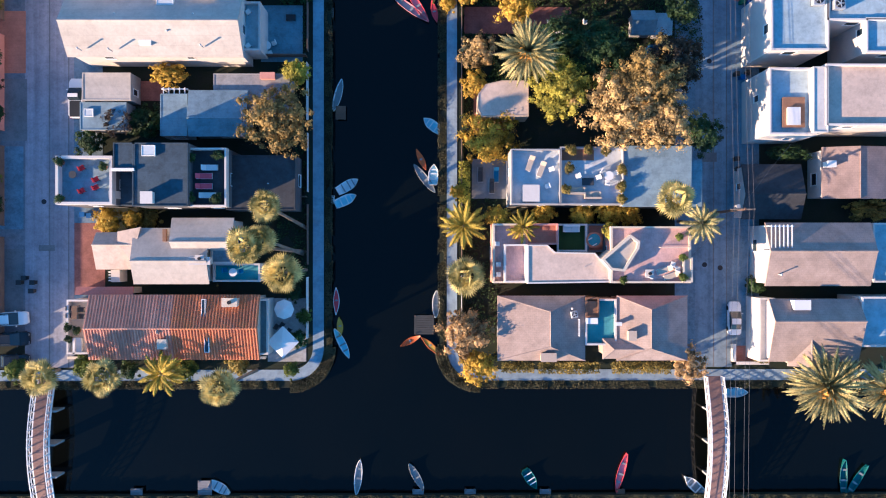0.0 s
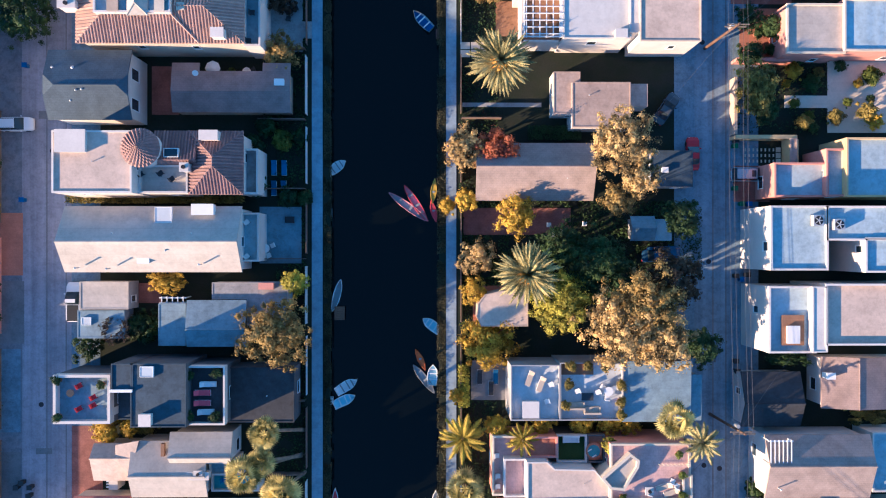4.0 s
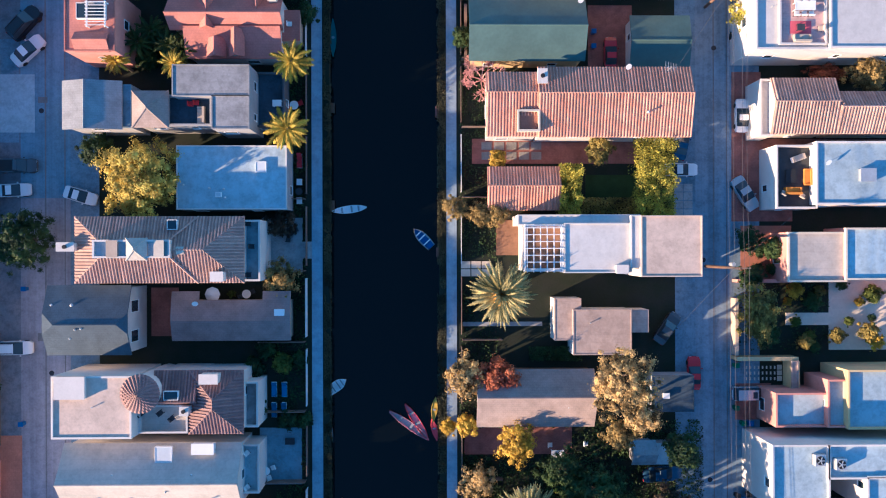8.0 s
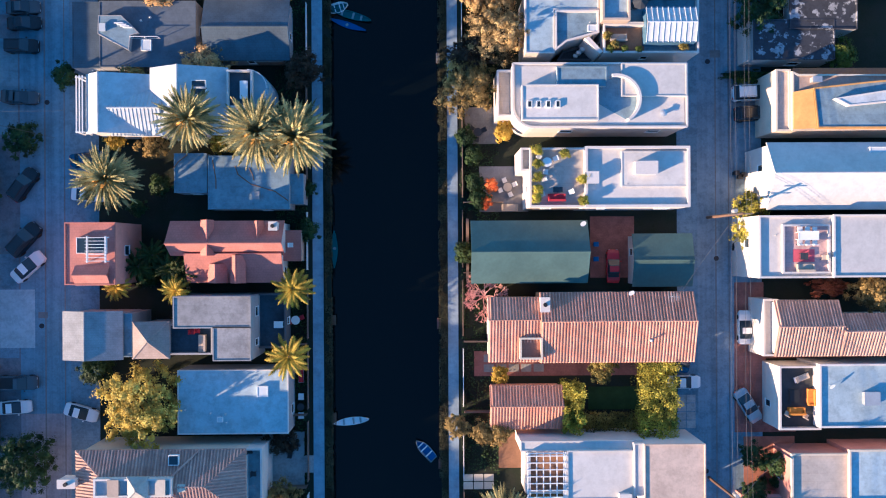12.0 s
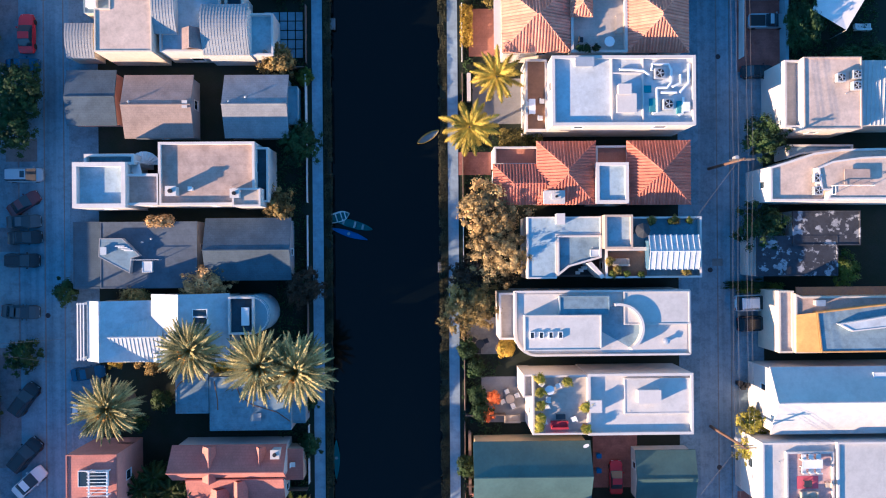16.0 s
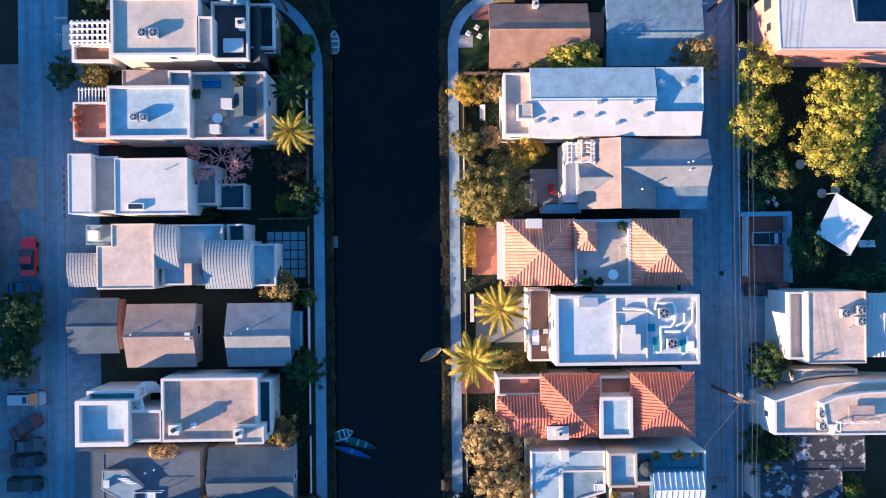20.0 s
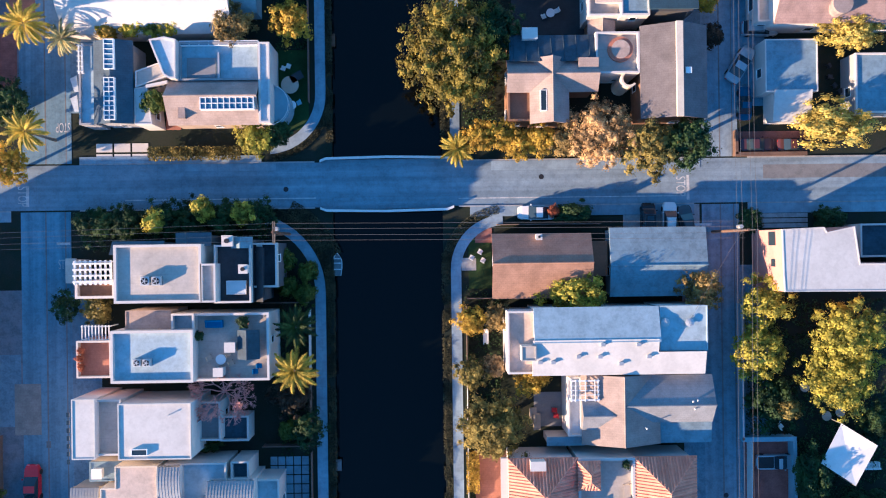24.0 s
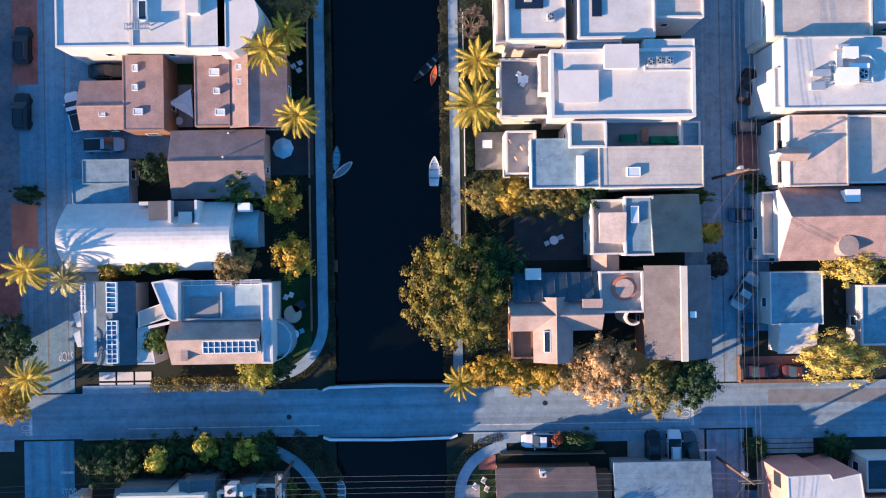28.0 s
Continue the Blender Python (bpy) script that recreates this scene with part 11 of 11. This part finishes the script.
many(chair, [(-20.35, -9.60), (-19.49, -10.32), (-21.07, -9.81)], 0.05, 60, "cloth_dark")
many(chair, [(-26.76, -2.58), (-24.81, -2.72)], 2.9, 10, "cloth_blue")
many(round_table, [(-25.71, -2.85)], 2.9, 0.5)
many(sofa, [(15.88, 6.95), (17.78, 6.41)], 5.8, 90, "cloth_sand")
many(long_table, [(17.23, 8.03)], 5.8, 0, 1.4, 0.9, "cloth_dark", 0.4)
many(chair, [(16.02, 8.71), (18.45, 8.57), (12.37, 7.49), (12.84, 9.51)], 5.8, 200, "cloth_white")
many(planter, [(21.16, 9.52), (21.16, 7.50), (21.16, 6.01), (14.87, 9.52), (14.53, 7.15), (15.21, 11.68), (17.23, 11.81), (19.26, 11.68)], 5.8, 0.5, "leaf_olive")
x, y = 19.67, 8.71
set_of(x, y, 5.8, 3, 0.8)
many(lounger, [(10.34, 10.19), (11.69, 9.51)], 5.8, 70, "cloth_sand")
x, y = 8.48, -1.99
set_of(x, y, 4.2, 4, 0.9, "cloth_white")
many(chair, [(6.56, 0.62), (6.69, -1.85), (6.69, -3.09), (7.59, -0.27)], 4.2, 0, "cloth_white")
many(lounger, [(27.00, -3.15), (26.12, -2.48)], 6.65, 20, "cloth_sand")
many(chair, [(27.67, -2.34), (27.13, -1.81), (24.45, -3.15)], 6.65, 70, "cloth_white")
many(planter, [(28.14, -0.94), (28.14, -3.28), (21.09, -3.61), (27.80, 1.41)], 6.65, 0.4, "leaf_green")
many(sofa, [(15.61, 2.49)], 3.8, 270, "cloth_white")
many(chair, [(18.24, 0.76), (17.68, 1.45)], 3.8, 120, "cloth_white")
for x, y in [(6.18, 7.98), (4.74, 9.42)]:
    lounger(x, y, 0.05, 90, "cloth_dark")
for x, y in [(6.76, 9.42)]:
    lounger(x, y, 0.05, 90, "cloth_blue")
for x, y in [(-51.63, -4.21), (-52.69, -3.64), (-51.77, -5.28), (-53.33, -4.21)]:
    bin_(x, y, "plastic_black")
for x, y in [(-45.38, 4.35), (-44.52, 4.21)]:
    bin_(x, y, "plastic_blue")
for x, y in [(37.21, 22.20), (37.93, 21.77), (38.66, 22.35)]:
    bin_(x, y, rr.choice(("plastic_blue", "plastic_black")))
for x, y in [(37.21, 11.42), (37.36, 10.13)]:
    bin_(x, y, "plastic_black")
many(lounger, [(-21.25, 35.87), (-19.97, 35.86), (-21.25, 33.30), (-20.04, 33.30)], 0.05, 90, "cloth_blue")
many(long_table, [(-18.00, 61.96), (-18.01, 59.60)], 0.05, 90, 0.8, 0.7, "white_paint", 0.45)
many(round_table, [(-18.01, 60.74)], 0.05, 0.45, "cloth_dark")
many(lounger, [(-18.00, 64.66)], 0.05, 90, "cloth_red")
many(chair, [(-23.16, 56.55), (-22.76, 53.85), (-23.17, 50.48)], 5.1, 0, "cloth_dark")
many(sofa, [(44.48, 62.13)], 3.9, 180, "cloth_orange")
many(sofa, [(42.67, 60.47)], 3.9, 90, "cloth_orange")
many(long_table, [(42.40, 62.26)], 3.9, 90, 1.6, 1.2, "plastic_black", 0.4)
many(lounger, [(43.37, 64.47)], 3.9, 200, "cloth_sand")
many(chair, [(41.49, 60.19), (43.78, 59.85)], 3.9, 60, "cloth_sand")
many(chair, [(-35.31, 34.36), (-33.01, 34.49), (-31.69, 33.82)], 6.7, 40, "cloth_dark")
many(chair, [(13.52, 28.68), (14.24, 27.60), (18.05, 28.81)], 0.05, 0, "cloth_white")
many(long_table, [(14.42, 27.64)], 0.05, 0, 1.6, 0.9)
many(planter, [(40.04, 53.02), (41.48, 53.02), (39.89, 50.87), (41.63, 50.72)], 0.05, 0.6, "leaf_deep")
for x, y in [(37.23, 39.38), (37.08, 38.67), (37.08, 33.29), (37.94, 31.35), (38.88, 31.34)]:
    bin_(x, y, rr.choice(("plastic_blue", "plastic_black", "plastic_green")))
for x, y in [(-52.24, 48.64), (-52.61, 31.79)]:
    bin_(x, y, "plastic_blue")
many(lounger, [(-22.97, 73.93), (-22.98, 71.52)], 2.7, 90, "cloth_red")
many(long_table, [(-20.17, 71.30)], 2.7, 0, 1.1, 0.8)
x, y = -18.59, 71.57
set_of(x, y, 0.05, 2, 0.8, "cloth_red")
many(chair, [(-29.86, 70.75), (-29.19, 70.88)], 5.3, 0, "cloth_red")
many(sofa, [(-28.66, 69.41)], 5.3, 180, "cloth_sand")
many(chair, [(-18.63, 80.95)], 2.95, 0, "cloth_white")
for x, y in [(19.08, 80.87), (19.07, 79.02)]:
    bin_(x, y, "plastic_blue")
many(long_table, [(42.20, 81.69)], 7.56, 0, 2.4, 1.0)
many(chair, [(41.34, 82.48), (42.21, 82.48), (43.07, 82.48), (41.33, 80.90), (42.20, 80.90), (43.06, 80.89)], 7.56, 90, "cloth_white")
many(sofa, [(41.99, 77.99)], 7.56, 90, "cloth_sand")
many(chair, [(44.19, 79.17)], 7.56, 180, "cloth_sand")
many(long_table, [(41.86, 79.31)], 7.56, 0, 0.9, 0.8, "cloth_dark", 0.4)
patch("rug", 40.71, 78.65, 43.24, 80.12, 7.58, M["cloth_pink"], "pink outdoor rug on a roof terrace", "rug", 0.015, "thing")
for x, y in [(36.91, 89.75), (37.34, 89.25), (37.77, 89.53)]:
    bin_(x, y, "plastic_black")
x, y = 11.95, 90.43
set_of(x, y, 6.8, 3, 1.1, "cloth_white")
many(sofa, [(13.12, 86.33)], 6.8, 90, "cloth_red")
many(long_table, [(13.26, 87.25)], 6.8, 0, 1.1, 0.6, "cloth_dark", 0.4)
many(chair, [(14.78, 86.98), (11.33, 86.66), (11.61, 88.45)], 6.8, 200, "cloth_white")
many(planter, [(10.83, 91.76), (10.82, 90.30), (14.01, 91.48), (15.98, 88.43), (10.94, 88.65), (10.94, 87.33), (10.80, 86.20), (16.10, 85.98)], 6.8, 0.5, "leaf_lime")
x, y = 8.04, 88.09
set_of(x, y, 0.05, 4, 0.95, "cloth_white", "cloth_sand")
many(sofa, [(8.32, 85.53)], 0.05, 90, "cloth_sand")
x, y = 4.30, 95.00
set_of(x, y, 0.05, 3, 0.85, "cloth_dark", "cloth_dark")
many(chair, [(10.14, 124.16), (11.70, 124.50), (11.48, 122.47)], 4.5, 0, "cloth_white")
many(long_table, [(10.47, 123.82)], 4.5, 90, 1.8, 0.8)
x, y = 22.75, 108.86
many(planter, [(24.23, 110.05), (26.91, 110.04), (28.22, 104.15), (20.17, 104.34), (19.17, 105.41)], 6.0, 0.45, "leaf_olive")
umbrella(x, y, 6.0, 0.9, "cloth_dark")
many(chair, [(-28.02, 150.11), (-25.46, 149.49), (-25.78, 150.48)], 5.6, 30, "cloth_sand")
many(round_table, [(-26.58, 149.96)], 5.6, 0.6)
many(sofa, [(-27.39, 154.07)], 5.6, 270, "cloth_blue")
many(planter, [(-29.05, 152.83), (-24.09, 154.44), (-23.76, 154.11)], 5.6, 0.5, "leaf_deep")
many(planter, [(-43.30, 151.11), (-43.45, 150.11), (-43.32, 149.10)], 4.5, 0.35, "leaf_rust")
many(lounger, [(-22.18, 162.54), (-22.20, 161.54)], 5.0, 90, "cloth_white")
many(chair, [(-22.17, 149.12), (-22.64, 148.47)], 5.6, 0, "cloth_blue")
many(lounger, [(4.76, 151.46)], 0.05, 90, "cloth_white")
many(chair, [(4.64, 153.23)], 0.0, 90, "cloth_dark")
many(sofa, [(10.53, 141.48), (11.02, 140.76)], 0.05, 0, "cloth_sand")
many(chair, [(13.16, 142.16), (13.37, 141.45)], 0.05, 180, "cloth_red")
many(chair, [(16.19, 131.53)], 5.6, 0, "cloth_dark")
many(round_table, [(19.53, 131.22)], 5.6, 0.6)
many(planter, [(15.97, 130.47), (16.84, 130.46), (17.85, 130.44), (20.60, 137.02)], 5.6, 0.4, "leaf_deep")
many(long_table, [(20.76, 133.35)], 5.6, 90, 2.2, 0.8, "cloth_sand", 0.5)
for x, y in [(3.10, 161.39), (4.17, 162.09), (4.52, 161.02)]:
    chair(x, y, 0.1, 60, "cloth_white")
sail([(47.41, 140.77), (52.11, 137.85), (49.07, 133.18), (45.14, 135.83)], 3.4, "large white four-cornered shade sail in a back garden")
many(round_table, [(44.62, 144.59), (47.32, 140.94), (49.04, 141.36)], 0.0, 0.6, "cloth_sand")
many(sofa, [(53.07, 134.57)], 0.0, 90, "cloth_white")
many(chair, [(41.30, 140.38), (41.66, 139.66), (40.58, 140.03)], 0.0, 40, "cloth_white")
many(round_table, [(-19.19, 183.10)], 0.1, 1.1, "cloth_sand")
many(chair, [(-20.03, 185.24), (-19.39, 185.51)], 0.1, 70, "cloth_white")
many(long_table, [(-18.36, 184.09)], 0.1, 30, 1.6, 1.0, "cloth_dark")
for x, y in [(48.48, 183.48), (49.04, 182.41), (50.49, 184.16), (49.74, 181.69), (48.36, 184.89)]:
    chair(x, y, 0.0, 90 * rr.random(), "cloth_dark")
x, y = 13.32, 191.74
set_of(x, y, 0.05, 2, 0.9, "cloth_white")
sail([(-33.49, 209.09), (-30.67, 210.69), (-30.52, 207.27)], 2.6, "triangular cream shade sail between two brown houses", (0, 0.3, 0))
x, y = -19.78, 203.46
umbrella(x, y, 0.05, 1.3, "cloth_sky", 8)
many(round_table, [(-32.89, 207.23)], 0.05, 0.5)
many(chair, [(-34.45, 207.97), (-34.58, 208.67), (-34.51, 213.09)], 0.05, 0, "cloth_red")
many(chair, [(-18.68, 213.88), (-17.99, 213.38), (-17.83, 214.29)], 0.05, 30, "cloth_white")
many(chair, [(8.82, 211.46), (9.62, 211.05), (9.27, 210.25)], 4.4, 60, "cloth_white")
many(long_table, [(9.28, 210.78)], 4.4, 0, 1.2, 0.8)
many(sofa, [(21.66, 203.64), (25.21, 203.39), (26.75, 203.37)], 4.7, 90, "cloth_green")
many(long_table, [(23.54, 203.95)], 4.7, 90, 1.6, 0.8, "timber")
many(long_table, [(5.22, 203.80)], 0.05, 0, 1.2, 1.0)
many(chair, [(7.88, 203.65), (8.53, 201.61), (9.22, 202.81)], 4.1, 30, "cloth_sand")
many(planter, [(2.95, 202.51), (2.94, 201.46), (2.97, 203.43)], 0.05, 0.4, "leaf_deep", "stucco_white")

# condensers on the roofs
many(air_conditioner, [(43.48, 28.92), (45.92, 28.45)], 8.25, size=1.3)
many(air_conditioner, [(22.72, 115.90), (22.72, 115.23), (22.71, 114.56)], 5.2, size=0.75)
many(air_conditioner, [(43.47, 114.84), (43.46, 113.39)], 7.0, size=1.0)
many(air_conditioner, [(24.67, 126.85), (25.61, 123.32)], 8.2, size=1.2)
many(air_conditioner, [(-34.32, 159.30), (-33.04, 159.29)], 8.1, size=1.0)
many(air_conditioner, [(-35.74, 149.90), (-34.64, 149.89)], 7.1, size=0.85)
many(air_conditioner, [(46.13, 126.49), (47.99, 126.86), (47.98, 125.55)], 7.26, size=1.0)
many(air_conditioner, [(47.61, 210.09), (46.61, 212.68)], 7.88, size=1.3)
many(air_conditioner, [(23.55, 211.84), (24.58, 211.96), (25.62, 211.94)], 7.7, size=0.9)
many(air_conditioner, [(9.71, 219.59), (12.26, 217.28)], 7.2, size=0.9)

# ---- low planting ----
planting("bank_plants", -15.0, -13, CW + 0.25, 160, 0.35, "leaf_bank", "low trailing plants along the canal bank", 36000, 0.15)
planting("bank_plants", CE - 0.25, -13, 0.45, 162, 0.35, "leaf_bank", "low trailing plants along the canal bank", 36000, 0.15)
planting("bank_plants", -14.9, 176, CW + 0.25, 226, 0.35, "leaf_bank", "low trailing plants along the canal bank", 10000, 0.15)
planting("bank_plants", CE - 0.25, 175, 0.55, 226, 0.35, "leaf_bank", "low trailing plants along the canal bank", 10000, 0.15)
planting("bank_plants", -56, SN - 0.15, CW - 4, SN + 0.9, 0.35, "leaf_bank", "low trailing plants along the cross canal", 9000, 0.15)
planting("bank_plants", 4, SN - 0.15, 56, SN + 0.9, 0.35, "leaf_bank", "low trailing plants along the cross canal", 9000, 0.15)
planting("bank_plants", -58, SS - 1.0, 58, SS + 0.1, 0.4, "leaf_bank", "low plants on the south bank", 18000, 0.15)
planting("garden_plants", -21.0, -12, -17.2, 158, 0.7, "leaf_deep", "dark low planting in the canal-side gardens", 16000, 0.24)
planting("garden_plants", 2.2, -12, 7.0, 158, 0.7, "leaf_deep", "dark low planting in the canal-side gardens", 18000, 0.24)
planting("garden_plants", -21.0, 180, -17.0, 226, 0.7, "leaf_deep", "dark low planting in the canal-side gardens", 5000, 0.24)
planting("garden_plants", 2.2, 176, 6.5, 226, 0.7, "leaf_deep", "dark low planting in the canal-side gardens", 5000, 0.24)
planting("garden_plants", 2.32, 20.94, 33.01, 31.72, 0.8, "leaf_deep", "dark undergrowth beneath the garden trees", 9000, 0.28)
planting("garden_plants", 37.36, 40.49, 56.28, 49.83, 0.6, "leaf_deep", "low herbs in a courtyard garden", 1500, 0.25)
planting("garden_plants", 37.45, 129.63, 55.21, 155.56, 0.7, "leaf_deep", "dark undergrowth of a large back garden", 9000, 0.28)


def bank_ring(cx, cy, r0, r1, a0, a1, n, label):
    """Low plants round a curved corner of the bank."""
    a, r = np.radians(RNG.uniform(a0, a1, n)), np.sqrt(RNG.uniform(r0 * r0, r1 * r1, n))
    c = np.stack([cx + r * np.cos(a), cy + r * np.sin(a), RNG.uniform(0.04, 0.34, n)], 1)
    nor = RNG.normal(size=(n, 3)) * 0.6 + np.array([0, 0, 0.8])
    nor /= np.linalg.norm(nor, axis=1)[:, None]
    v, f = quads(c, nor, 0.15)
    tagged(new("bank_plants", mesh_of("bank_plants", v, f, M["leaf_bank"])), label, "plants", "", "stuff")


bank_ring(CW - 5.0, SN + 5.0, 4.1, 5.6, 268, 362, 5200, "low plants round the rounded canal corner")
bank_ring(CE + 5.0, SN + 5.0, 4.1, 5.6, 178, 272, 5200, "low plants round the rounded canal corner")
bank_ring(-25.2, RS - 10.6, 10.1, 11.3, -4, 82, 3600, "low plants beside the curved canal walk")
bank_ring(-25.2, RS - 10.6, 11.2, 13.0, 22, 62, 2600, "low plants on the bank by the street bridge")
bank_ring(7.3, RS - 8, 6.9, 8.0, 95, 182, 2400, "low plants beside the curved canal walk")
bank_ring(-22.4, RN + 8.6, 7.6, 8.4, 276, 360, 2000, "low plants beside the curved canal walk")

# small things in the notch of a roof and along the west gardens
umbrella(-28.4, 47.95, 0.05, 0.95, "cloth_white")
set_of(-24.6, 47.9, 0.05, 2, 0.8, "cloth_dark")
planter(-26.4, 47.9, 0.05, 0.4)
set_of(-19.3, 55.6, 0.1, 3, 0.9, "cloth_dark", "cloth_dark")
set_of(-19.0, 180.6, 0.0, 3, 0.9, "cloth_sky")
sofa(20.6, 105.2, 6.06, 90, "cloth_sand")
set_of(22.6, 109.0, 6.0, 2, 0.8, "cloth_dark", "cloth_dark")
many(planter, [(19.6, 103.9), (21.3, 103.8), (22.9, 103.8), (24.2, 109.9), (26.5, 110.0), (28.6, 110.0)], 6.0)
